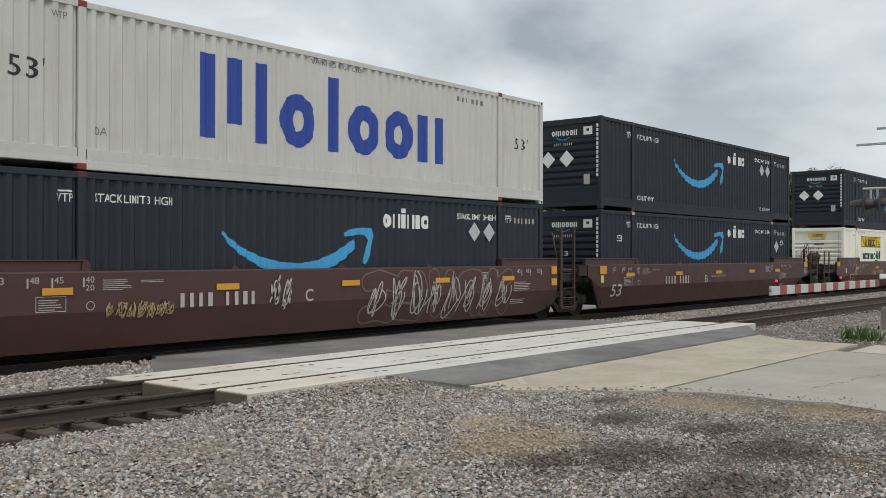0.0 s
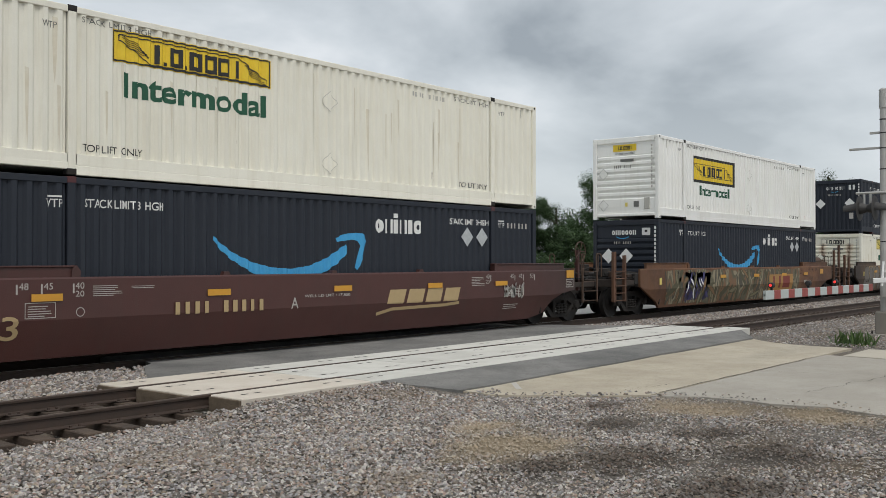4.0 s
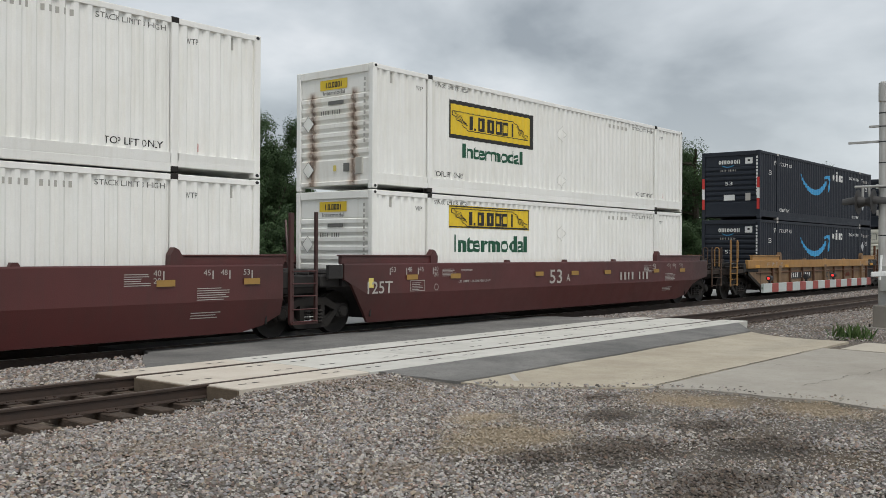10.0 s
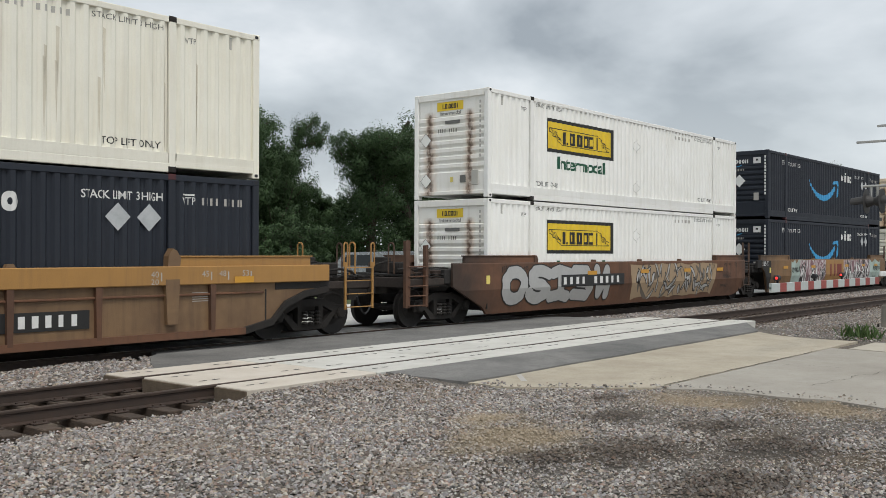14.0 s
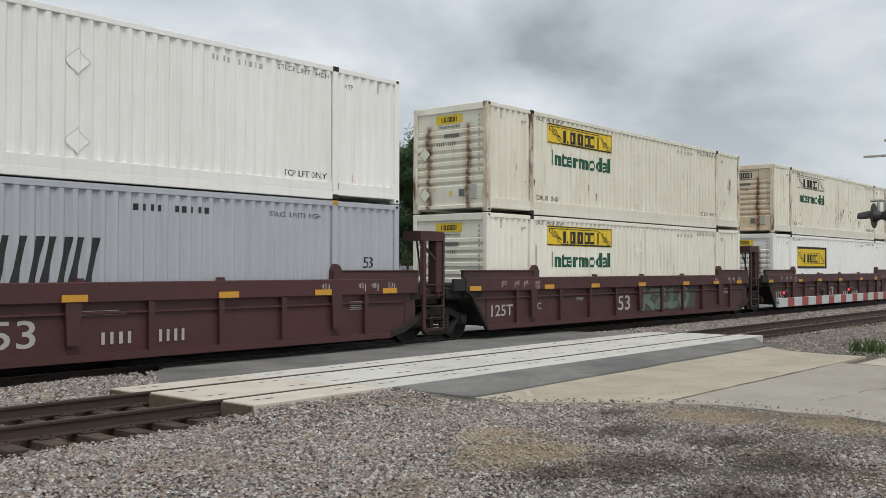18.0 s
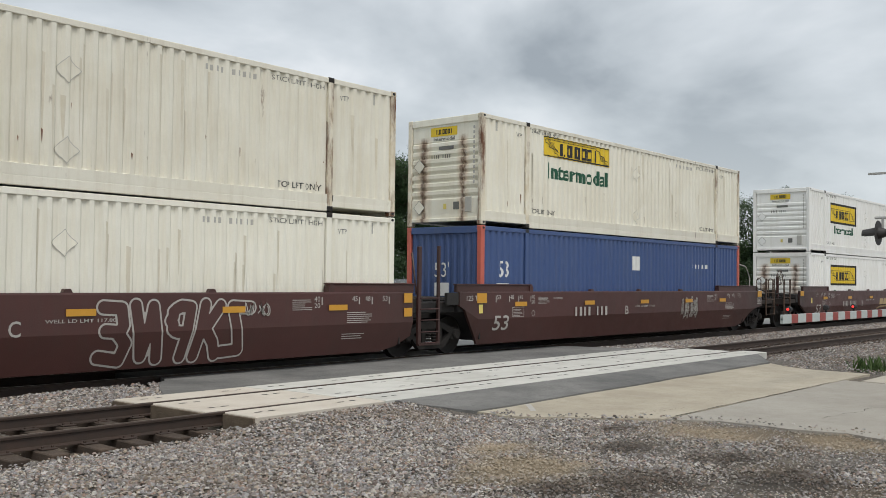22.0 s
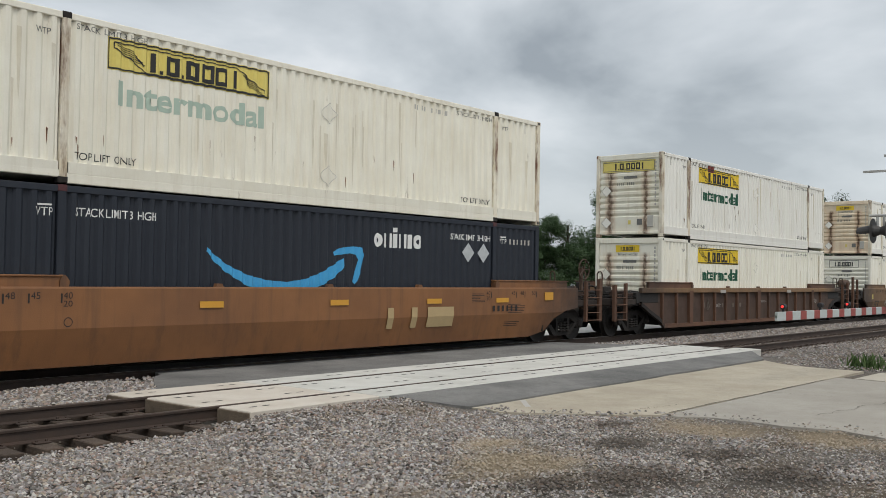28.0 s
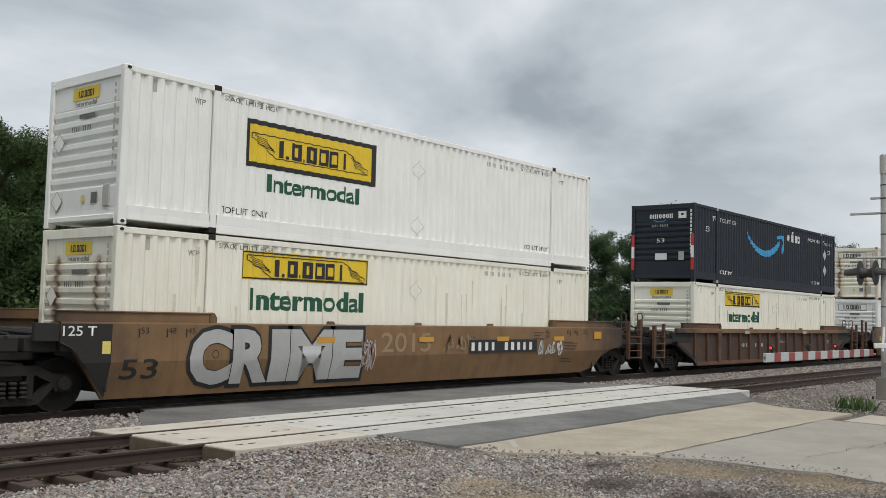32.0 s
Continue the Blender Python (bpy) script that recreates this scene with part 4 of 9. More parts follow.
def line_container(mat, stacked):
    """A grey 53-foot container with tall blue letters."""
    root = thing("container", ("pale grey" if mat is PALE else "dull grey") + " corrugated steel container with tall blue lettering bars", "container", "stacked containers")
    container_shell(root, mat, end="upright", lug=surface("dull_red_casting", (0.22, 0.03, 0.035), 0.5))
    mark("brand_lettering", "line", lambda b: letters(b, "WoTood", 4.48, 11.95, 0.80, 2.42, 0.34), P_BLUE, root, label="tall deep-blue lettering bars")
    if mat is PALE:
        mark("number", "m53a", lambda b: write(b, "53'", 0.76, 1.40, 1.44, 1.80), P_BLACK if mat is PALE else P_GREYTX, root)
    if mat is PALE:
        mark("number", "m53b", lambda b: write(b, "53'", 14.78, 15.42, 1.44, 1.76), P_BLACK if mat is PALE else P_GREYTX, root)
    mark("notice", "mwarn", lambda b: write(b, "WARNING HIGH CUBE", 7.3, 8.9, 2.64, 2.74), P_GREYTX, root)
    mark("running_number", "mnum", lambda b: bars(b, 12.3, 13.4, 2.45, 2.57, 10, 0.45, 2), P_GREYTX, root)
    mark("notice", "mda", lambda b: write(b, "DA", 2.3, 2.52, 0.62, 0.76), P_GREYTX, root)
    mark("notice", "mwtp", lambda b: write(b, "WTP", 1.5, 1.78, 2.52, 2.64), P_GREYTX, root)
    return root


def solutions_container():
    root = thing("container", "light silver-grey corrugated steel container with slanted lettering bars", "container", "stacked containers")
    container_shell(root, SILVER, end="upright", lug=surface("yellow_casting", (0.45, 0.25, 0.04), 0.5))

    def slant(bm):
        for v in bm.verts:
            v.co.x += (v.co.z - 1.3) * 0.2

    def dark(b):
        for x in (2.75, 3.1):
            rect(b, x, x + 0.17, 1.50, 2.38)
        letters(b, "DDDDTIDDD", 4.25, 8.5, 1.16, 1.95, 0.13)
        slant(b)

    def red(b):
        rect(b, 3.42, 3.60, 1.20, 2.38)
        slant(b)
    mark("brand_lettering", "mxd", dark, P_BLACK, root, label="slanted dark lettering bars")
    mark("brand_bar", "mxr", red, P_REDRF, root, label="slanted red bar")
    mark("number", "mx53", lambda b: write(b, "53", 15.0, 15.3, 1.43, 1.68), P_BLACK, root)
    mark("number", "mx53b", lambda b: write(b, "53", 0.95, 1.25, 1.43, 1.68), P_BLACK, root)
    mark("notice", "mxs", lambda b: write(b, "STACK LIMIT 3 HIGH", 12.3, 13.7, 2.48, 2.58), P_BLACK, root)
    mark("running_number", "mxn", lambda b: bars(b, 9.2, 10.9, 2.46, 2.58, 10, 0.45, 2), P_BLACK, root)
    end_mark("brand_lettering", "mxe", lambda b: [rect(b, 0.85 + i * 0.22, 0.98 + i * 0.22, 1.75, 2.3) for i in range(2)], P_BLACK, root, 0.024)
    end_mark("brand_bar", "mxer", lambda b: rect(b, 1.32, 1.46, 1.55, 2.3), P_REDRF, root, 0.024)
    end_mark("number", "mxe53", lambda b: write(b, "53'", 1.1, 1.55, 1.12, 1.32), P_BLACK, root, 0.024)
    return root


def blue_container():
    root = thing("container", "blue corrugated steel container with coral-red corner posts", "container", "stacked containers")
    container_shell(root, BLUE, post=CORAL, end="upright")
    mark("number", "b53", lambda b: write(b, "53", 0.8, 1.25, 1.55, 2.0, 0.01), P_WHITE, root)
    mark("white_patch", "bp1", lambda b: rect(b, 0.72, 1.25, 1.0, 1.4), P_WHITE, root)
    mark("white_patch", "bp2", lambda b: rect(b, 7.85, 8.35, 1.85, 2.3), P_WHITE, root, label="square white patch")
    mark("running_number", "bn", lambda b: bars(b, 12.2, 13.4, 1.98, 2.12, 9, 0.55, 3), P_WHITE, root)
    end_mark("number", "be53", lambda b: write(b, "53'", 1.0, 1.5, 1.55, 1.95), P_WHITE, root, 0.024)
    end_mark("white_patch", "bep", lambda b: rect(b, 1.0, 1.5, 1.05, 1.4), P_WHITE, root, 0.024)
    return root


# ---------------------------------------------------------------- well wagons
# A wagon's x runs like its container's: 0 at the container's front wall. y = 0 is the container's near side.
SY = -0.166        # near face of the side sill
FLOOR = 0.38
WR = 0.47


def side_y(z):
    return SY + max(0.0, 0.87 - z) * 0.26


BOTTOM = 0.22      # lower edge of the sides


def outline(left, right):
    """Corners of a side's lower edge, from end to end."""
    pl = [(-1.05, 1.22), (-0.84, 1.12), (-0.30, 0.42), (-0.14, BOTTOM)] if left == "joint" else [(-1.65, 0.98), (-1.20, 0.78), (-0.30, 0.42), (-0.05, BOTTOM)]
    pr = [(15.70, BOTTOM), (16.20, 0.33), (16.63, 0.54)] if right == "joint" else [(15.70, BOTTOM), (16.40, 0.36), (16.75, 0.70), (17.30, 0.90), (17.95, 0.98)]
    return pl + pr


def side_bottom(x, left, right):
    pts = outline(left, right)
    for (a, za), (b, zb) in zip(pts, pts[1:]):
        if a <= x <= b:
            return za + (zb - za) * (x - a) / (b - a)
    return pts[0][1] if x < pts[0][0] else pts[-1][1]


def side_ends(left, right):
    return (-1.05 if left == "joint" else -1.65), (16.63 if right == "joint" else 17.95)


def smooth_side(left, right):
    """A plated side, upright above and leaning in below its knee, cut away over the wheels at the ends."""
    def b(bm):
        x0, x1 = side_ends(left, right)
        xs = sorted({p[0] for p in outline(left, right)} | {i * 1.0 for i in range(1, 16)} | {x0 + 0.1, x1 - 0.2})
        xs = [x for x in xs if x0 <= x <= x1]
        outer, inner = [], []
        for x in xs:
            zb = side_bottom(x, left, right)
            zs = [1.57, 1.54, max(0.87, zb + 0.004), max(0.84, zb + 0.002), zb]
            outer.append([bm.verts.new((x, side_y(z) + (0.012 if i == 0 else 0), z)) for i, z in enumerate(zs)])
            inner.append([bm.verts.new((x, side_y(z) + 0.075, z)) for z in zs])
        for i in range(len(xs) - 1):
            for j in range(4):
                bm.faces.new((outer[i][j], outer[i][j + 1], outer[i + 1][j + 1], outer[i + 1][j]))
                bm.faces.new((inner[i][j], inner[i + 1][j], inner[i + 1][j + 1], inner[i][j + 1]))
            bm.faces.new((outer[i][0], outer[i + 1][0], inner[i + 1][0], inner[i][0]))
            bm.faces.new((outer[i][4], inner[i][4], inner[i + 1][4], outer[i + 1][4]))
        for k in (0, -1):
            for j in range(4):
                bm.faces.new((outer[k][j], inner[k][j], inner[k][j + 1], outer[k][j + 1]))
        bmesh.ops.recalc_face_normals(bm, faces=bm.faces[:])
    return b


def web(left, right, inset):
    """The thin plate behind the ribs of a ribbed side."""
    def b(bm):
        x0, x1 = side_ends(left, right)
        xs = sorted({p[0] for p in outline(left, right)} | {8.0})
        xs = [x for x in xs if x0 <= x <= x1]
        top = [bm.verts.new((x, SY + inset, 1.5)) for x in xs]
        bot = [bm.verts.new((x, SY + inset, side_bottom(x, left, right) + 0.03)) for x in xs]
        t2 = [bm.verts.new((x, SY + inset + 0.02, 1.5)) for x in xs]
        b2 = [bm.verts.new((x, SY + inset + 0.02, side_bottom(x, left, right) + 0.03)) for x in xs]
        for i in range(len(xs) - 1):
            bm.faces.new((top[i], bot[i], bot[i + 1], top[i + 1]))
            bm.faces.new((t2[i + 1], b2[i + 1], b2[i], t2[i]))
        bm.faces.new((top[0], t2[0], b2[0], bot[0])); bm.faces.new((top[-1], bot[-1], b2[-1], t2[-1]))
    return b


def bottom_flange(left, right, ends):
    """The angle along the lower edge: the level run, or the sloping ends over the wheels."""
    def b(bm):
        x0, x1 = side_ends(left, right)
        xs = sorted({p[0] for p in outline(left, right)})
        xs = [x for x in xs if x0 <= x <= x1]
        for a, c in zip(xs, xs[1:]):
            if (a < -0.16 or c > 15.75) != ends:
                continue
            za, zc = side_bottom(a, left, right), side_bottom(c, left, right)
            v = []
            for y in (SY + 0.012, SY + 0.12):
                for x, z in ((a, za), (c, zc), (c, zc + 0.13), (a, za + 0.13)):
                    v.append(bm.verts.new((x, y, z)))
            for f in ((0, 1, 2, 3), (7, 6, 5, 4), (3, 2, 6, 7), (0, 4, 5, 1)):
                bm.faces.new([v[i] for i in f])
    return b


def rib(bm):
    """One upright stiffener with a tapered foot."""
    pts = [(0, 0.12), (0.10, 0.12), (0.12, 1.30), (-0.02, 1.30)]
    poly_slab(bm, pts, 0.0, 0.10)


def end_cover(x0, x1):
    def b(bm):
        soft_box(bm, x0, x1, SY + 0.05, SY + 0.16, 1.55, 1.75, 0.02)
        soft_box(bm, x0 - 0.03, x1 + 0.03, SY + 0.025, SY + 0.17, 1.735, 1.765, 0.008)
    return b


def guide(bm):
    """A loading guide: a rounded ear that steers a container into the well."""
    pts = [(-0.13, 0), (0.13, 0), (0.15, 0.17), (0.06, 0.30), (-0.03, 0.34), (-0.12, 0.20)]
    poly_slab(bm, pts, 0, 0.16)


def small_guide(bm):
    poly_slab(bm, [(-0.09, 0), (0.09, 0), (0.05, 0.07), (-0.06, 0.07)], 0, 0.1)


def wheelset(bm):
    for y in (0.54, 2.05):
        s = 1 if y < 1 else -1
        lathe(bm, [(0.12, y - s * 0.06), (WR * 0.55, y - s * 0.005), (WR * 0.86, y - s * 0.035), (WR, y - s * 0.055), (WR, y + s * 0.06), (WR + 0.03, y + s * 0.085), (0.14, y + s * 0.09)], (0, 0, WR), "y", 24)
    rod(bm, (0, 0.5, WR), (0, 2.1, WR), 0.08, 10)


def tread(bm):
    for y in (0.48,):
        ring_pts = []
        for i in range(25):
            a = 2 * math.pi * i / 24
            ring_pts.append((math.cos(a), math.sin(a)))
        for (a, b), (c, d) in zip(ring_pts, ring_pts[1:]):
            q = [(WR * 1.0, a, b), (WR * 1.0, c, d), (WR * 0.94, c, d), (WR * 0.94, a, b)]
            bm.faces.new([bm.verts.new((r * p, y, WR + r * s)) for r, p, s in q])


def side_frame(bm):
    """A cast truck side frame: arched top, V-shaped tension member, columns round the spring window, bearing pockets."""
    poly_slab(bm, [(-1.12, 0.52), (-1.05, 0.66), (-0.70, 0.68), (-0.42, 0.82), (0.42, 0.82), (0.70, 0.68), (1.05, 0.66), (1.12, 0.52), (0.70, 0.52), (0.40, 0.66), (-0.40, 0.66), (-0.70, 0.52)], 0.22, 0.36)
    for k in (-1, 1):
        poly_slab(bm, [(k * 0.80, 0.53), (k * 0.66, 0.53), (k * 0.34, 0.28), (k * 0.40, 0.17), (k * 0.48, 0.19)], 0.226, 0.354)
        poly_slab(bm, [(k * 0.24, 0.27), (k * 0.36, 0.27), (k * 0.36, 0.67), (k * 0.24, 0.67)], 0.214, 0.366)
        soft_box(bm, k * 0.9 - 0.16, k * 0.9 + 0.16, 0.21, 0.35, 0.36, 0.60, 0.03)
        lathe(bm, [(0.0001, 0.14), (0.10, 0.145), (0.13, 0.17), (0.14, 0.24)], (k * 0.9, 0, 0.5), "y", 12)
    poly_slab(bm, [(-0.42, 0.17), (0.42, 0.17), (0.38, 0.28), (-0.38, 0.28)], 0.23, 0.35)


def spring_nest(bm):
    for i in range(3):
        for j in range(4):
            lathe(bm, [(0.055, 0.0), (0.075, 0.03), (0.055, 0.06)], (-0.18 + i * 0.18, 0.19, 0.28 + j * 0.075), "z", 8)


def bolster(bm):
    soft_box(bm, -0.24, 0.24, 0.3, 2.3, 0.55, 0.86, 0.03)


def truck(root, x):
    t = shared("truck", "bolster", bolster, GRIME, root, at=(x, 0, 0), label="grimy cast-steel truck with two axles")
    for y in (0, 1):
        m = Matrix.Identity(4) if y == 0 else Matrix.Translation((0, 2.591, 0)) @ Matrix.Diagonal((1, -1, 1, 1))
        shared("side_frame", "sideframe", side_frame, GRIME, t, at=m)
        shared("spring_nest", "springs", spring_nest, GRIME, t, at=m)
    for dx in (-0.92, 0.92):
        shared("wheelset", "wheelset", wheelset, WHEEL, t, at=(dx, 0, 0), label="dark steel wheels on their axle")
        shared("wheel_rim", "tread", tread, TREAD, t, at=(dx, 0, 0), label="bright worn rim")


def rungs_of(root, x0, x1, zs, y, r, mat):
    for z in zs:
        shared("ladder_rung", ("rung", round(x1 - x0, 3), r), lambda bm: rod(bm, (0, 0, 0), (x1 - x0, 0, 0), r), mat, root, at=(x0, y, z))


def hooped_ladder(root, x0, x1, z0, z1, rungs, mat, bar=0.024, rung=0.012):
    """A ladder whose stiles end in narrow hoops above the deck."""
    y = SY + 0.03

    def stile(bm):
        soft_box(bm, -bar, bar, y - 0.02, y + 0.03, z0, min(z1, 1.62), 0.006)
        bent_rod(bm, [(-0.05, y, 1.52), (-0.05, y, z1 - 0.05), (-0.02, y, z1), (0.03, y, z1), (0.06, y, z1 - 0.05), (0.06, y, 1.52)], bar * 0.75)
    for x in (x0, x1):
        shared("ladder_stile", ("hstile", z0, z1, bar), stile, mat, root, at=(x, 0, 0), label="hooped steel ladder stile")
    rungs_of(root, x0, x1, [z0 + 0.05 + (1.45 - z0) * i / max(1, rungs - 1) for i in range(rungs)], y - 0.03, rung, mat)


def channel_ladder(root, x0, x1, z0, tops, rungs, wide, mat):
    """A ladder between two stout channel posts of unequal height."""
    y = SY + 0.02
    for x, top, w in zip((x0, x1), tops, wide):
        def stile(bm):
            soft_box(bm, -w / 2, w / 2, y, y + 0.02, z0, top, 0.006)
            for k in (-1, 1):
                soft_box(bm, k * w / 2 - 0.012, k * w / 2 + 0.012, y - 0.004, y + 0.09, z0 + 0.01, top - 0.01, 0.004)
        shared("ladder_stile", ("cstile", z0, top, w), stile, mat, root, at=(x, 0, 0), label="rusty channel post of a ladder")
    rungs_of(root, x0, x1, [z0 + 0.05 + (1.45 - z0) * i / max(1, rungs - 1) for i in range(rungs)], y - 0.02, 0.016, mat)


def end_valves(root, x0, sgn):
    """Valve boxes, a bracket and pipes hung beside the end of the well."""
    for k, (dx, w, za, zb, y) in enumerate(((0.05, 0.34, 1.06, 1.40, 0.04), (0.44, 0.26, 1.16, 1.46, 0.10), (0.20, 0.40, 0.98, 1.05, 0.0), (0.76, 0.30, 1.02, 1.36, 0.06), (1.02, 0.16, 1.20, 1.50, 0.12))):
        lo, hi = sorted((x0 + sgn * dx, x0 + sgn * (dx + w)))
        shared("valve_box", ("evb", k, sgn), lambda bm: soft_box(bm, lo, hi, y, y + 0.22, za, zb, 0.025), RUSTY, root, label="rusty valve box")
    for z, r in ((1.44, 0.022), (1.01, 0.028), (1.22, 0.018)):
        shared("air_pipe", ("evp", z, sgn), lambda bm: bent_rod(bm, [(x0 - sgn * 0.1, 0.0, z), (x0 + sgn * 0.4, -0.02, z + 0.03), (x0 + sgn * 1.25, 0.0, z - 0.02)], r), GRIME, root, label="grimy bent air pipe")


def tall_post(x, w, top):
    """A stout upright beside the ladder between two units."""
    return lambda bm: soft_box(bm, x - w / 2, x + w / 2, SY + 0.0, SY + 0.08, 0.34, top, 0.012)


def low_steps(root, x0, x1, mat):
    """Rungs, foot bracket and a stay under the tall posts."""
    rungs_of(root, x0, x1, (0.36, 0.62, 0.90, 1.16, 1.42), SY - 0.01, 0.014, mat)
    shared("foot_bracket", "footbr", lambda bm: soft_box(bm, x0 - 0.03, x1 + 0.03, SY - 0.01, SY + 0.10, 0.30, 0.345, 0.008), mat, root)
    shared("stay", "poststay", lambda bm: rod(bm, (x0, SY + 0.12, 1.5), (x0 + 0.25, SY + 0.5, 2.5), 0.025), mat, root)


def centre_sill(lo, hi):
    return lambda bm: soft_box(bm, lo, hi, 0.95, 1.64, 0.82, 1.28, 0.02)


def cross_sill(lo, hi):
    return lambda bm: soft_box(bm, lo, hi, SY + 0.10, 2.591 - SY - 0.10, 1.00, 1.24, 0.015)


def side_sill(lo, hi):
    return lambda bm: soft_box(bm, lo, hi, SY + 0.12, SY + 0.22, 1.04, 1.20, 0.015)


def grating(lo, hi):
    """A slotted deck: bars on two bearers."""
    def b(bm):
        for i in range(6):
            x = lo + (hi - lo) * (i + 0.3) / 6
            box(bm, x, x + 0.10, SY + 0.1, 2.591 - SY - 0.1, 1.285, 1.315)
        box(bm, lo + 0.05, hi - 0.05, 0.4, 0.45, 1.27, 1.287)
        box(bm, lo + 0.05, hi - 0.05, 2.1, 2.15, 1.27, 1.287)
    return b


def platform(root, sgn, xo, xi, mat):
    """The end structure outside the well: centre sill, cross sill, side sills and a deck with grating."""
    lo, hi = sorted((xo, xi))
    e0, e1 = (xo, xo + 0.16) if sgn < 0 else (xo - 0.16, xo)
    shared("centre_sill", ("cs", sgn), centre_sill(lo, hi), GRIME, root)
    shared("cross_sill", ("xs", sgn), cross_sill(e0, e1), mat, root)
    shared("side_sill", ("ss", sgn), side_sill(lo, hi), mat, root)
    shared("side_sill", ("ss", sgn), side_sill(lo, hi), mat, root, at=FLIP_Y)
    shared("deck_grating", ("dg", sgn), grating(lo, hi), UNDER, root)


def coupler(sgn, x):
    def b(bm):
        soft_box(bm, *sorted((x, x + sgn * 0.55)), 1.18, 1.42, 0.76, 0.98, 0.03)
        poly = [(0, -0.16), (0.26, -0.16), (0.34, -0.02), (0.26, 0.14), (0.1, 0.16), (0, 0.1)]
        v = []
        for z in (0.70, 1.02):
            v.append([bm.verts.new((x + sgn * (0.36 + p), 1.30 + q, z)) for p, q in poly])
        bm.faces.new(v[0]); bm.faces.new(v[1][::-1])
        for i in range(len(poly)):
            j = (i + 1) % len(poly)
            bm.faces.new((v[0][i], v[1][i], v[1][j], v[0][j]))
        bmesh.ops.recalc_face_normals(bm, faces=bm.faces[:])
    return b


def hose(sgn, x):
    def b(bm):
        pts = [(x + sgn * 0.55 * i / 6, 0.95, 0.78 - 0.42 * math.sin(math.pi * i / 6) ** 0.8) for i in range(7)]
        bent_rod(bm, pts, 0.025)
    return b


def tank(bm):
    """An air reservoir lying across the platform."""
    lathe(bm, [(0.05, -0.5), (0.16, -0.47), (0.20, -0.40), (0.20, 0.40), (0.16, 0.47), (0.05, 0.5)], (0, 0, 0), "x", 16)
    for x in (-0.3, 0.3):
        soft_box(bm, x - 0.03, x + 0.03, -0.16, 0.16, -0.62, -0.15, 0.01)


def brake_wheel(bm):
    bent_rod(bm, [(0.30 * math.cos(2 * math.pi * i / 16), 0, 0.30 * math.sin(2 * math.pi * i / 16)) for i in range(17)], 0.016)
    for i in range(5):
        a = 2 * math.pi * i / 5
        rod(bm, (0, 0, 0), (0.29 * math.cos(a), 0, 0.29 * math.sin(a)), 0.012)


def end_rails(root, x, mat):
    """Two narrow hoops standing at the corners of the end platform."""
    for y in (0.42, 2.20):
        shared("end_handrail", "ehoop", lambda bm: bent_rod(bm, [(0, 0, 1.30), (0, 0, 2.0), (0, 0.05, 2.06), (0, 0.13, 2.06), (0, 0.18, 2.0), (0, 0.18, 1.30)], 0.02), mat, root, at=(x, y, 0), label="narrow steel hoop at the platform corner")


def brake_rigging(x0, x1):
    """Levers, pipes and a valve box lying on the platform."""
    def b(bm):
        soft_box(bm, x0 + 0.25, x0 + 0.75, 0.5, 0.85, 1.32, 1.60, 0.03)
        soft_box(bm, x1 - 0.5, x1 - 0.2, 1.5, 1.9, 1.32, 1.72, 0.03)
        bent_rod(bm, [(x0, 0.3, 1.42), (x0 + 0.6, 0.28, 1.46), (x1 - 0.2, 0.34, 1.40), (x1, 0.34, 1.25)], 0.03)
        bent_rod(bm, [(x0, 1.2, 1.50), (x0 + 0.7, 1.25, 1.62), (x1, 1.2, 1.48)], 0.025)
    return b


def well_end(x):
    """The plate closing the end of the well behind the wheels."""
    return lambda bm: soft_box(bm, x, x + 0.04, SY + 0.09, 2.591 - SY - 0.09, 0.36, 1.09, 0.006)


def brake_stand(bm):
    soft_box(bm, -0.05, 0.05, 0.02, 0.12, -1.2, 0.05, 0.01)


def bulkhead(x0, x1):
    """The closed end of the well with its sloping apron over the truck."""
    def b(bm):
        soft_box(bm, x0, x1, SY + 0.09, 2.591 - SY - 0.09, 1.06, 1.42, 0.02)
    return b


def joint_arm(sgn, x0, x1):
    def b(bm):
        lo, hi = sorted((x0, x1))
        soft_box(bm, lo, hi, 0.9, 1.7, 0.86, 1.30, 0.03)
        soft_box(bm, lo, hi, 0.05, 0.55, 1.05, 1.32, 0.03)
        soft_box(bm, lo, hi, 2.04, 2.54, 1.05, 1.32, 0.03)
        for i in range(3):
            x = lo + (hi - lo) * (0.2 + 0.3 * i)
            rod(bm, (x, 0.0, 1.36), (x, 2.5, 1.40), 0.03)
    return b


def well_floor(bm):
    for i in range(9):
        x = 0.0 + i * 1.98
        soft_box(bm, x, x + 0.28, 0.06, 2.53, 0.31, FLOOR, 0.01)
    for y in (0.05, 2.40):
        soft_box(bm, -0.1, 15.7, y, y + 0.14, 0.31, FLOOR - 0.002, 0.01)


def brake_hopper(bm):
    """A raised brake box on braced legs."""
    pts = [(-0.42, 0.95), (0.42, 0.95), (0.42, 1.18), (-0.42, 1.18)]
    poly_slab(bm, pts, -0.06, 0.5)
    for x in (-0.32, 0.30):
        rod(bm, (x, 0.0, -0.35), (x, 0.0, 1.0), 0.03)
        rod(bm, (x, 0.44, -0.35), (x, 0.44, 1.0), 0.03)
    rod(bm, (-0.36, 0.0, 0.92), (0.28, 0.0, 0.42), 0.035)
    soft_box(bm, 0.2, 0.42, -0.03, 0.25, -0.3, 0.95, 0.02)


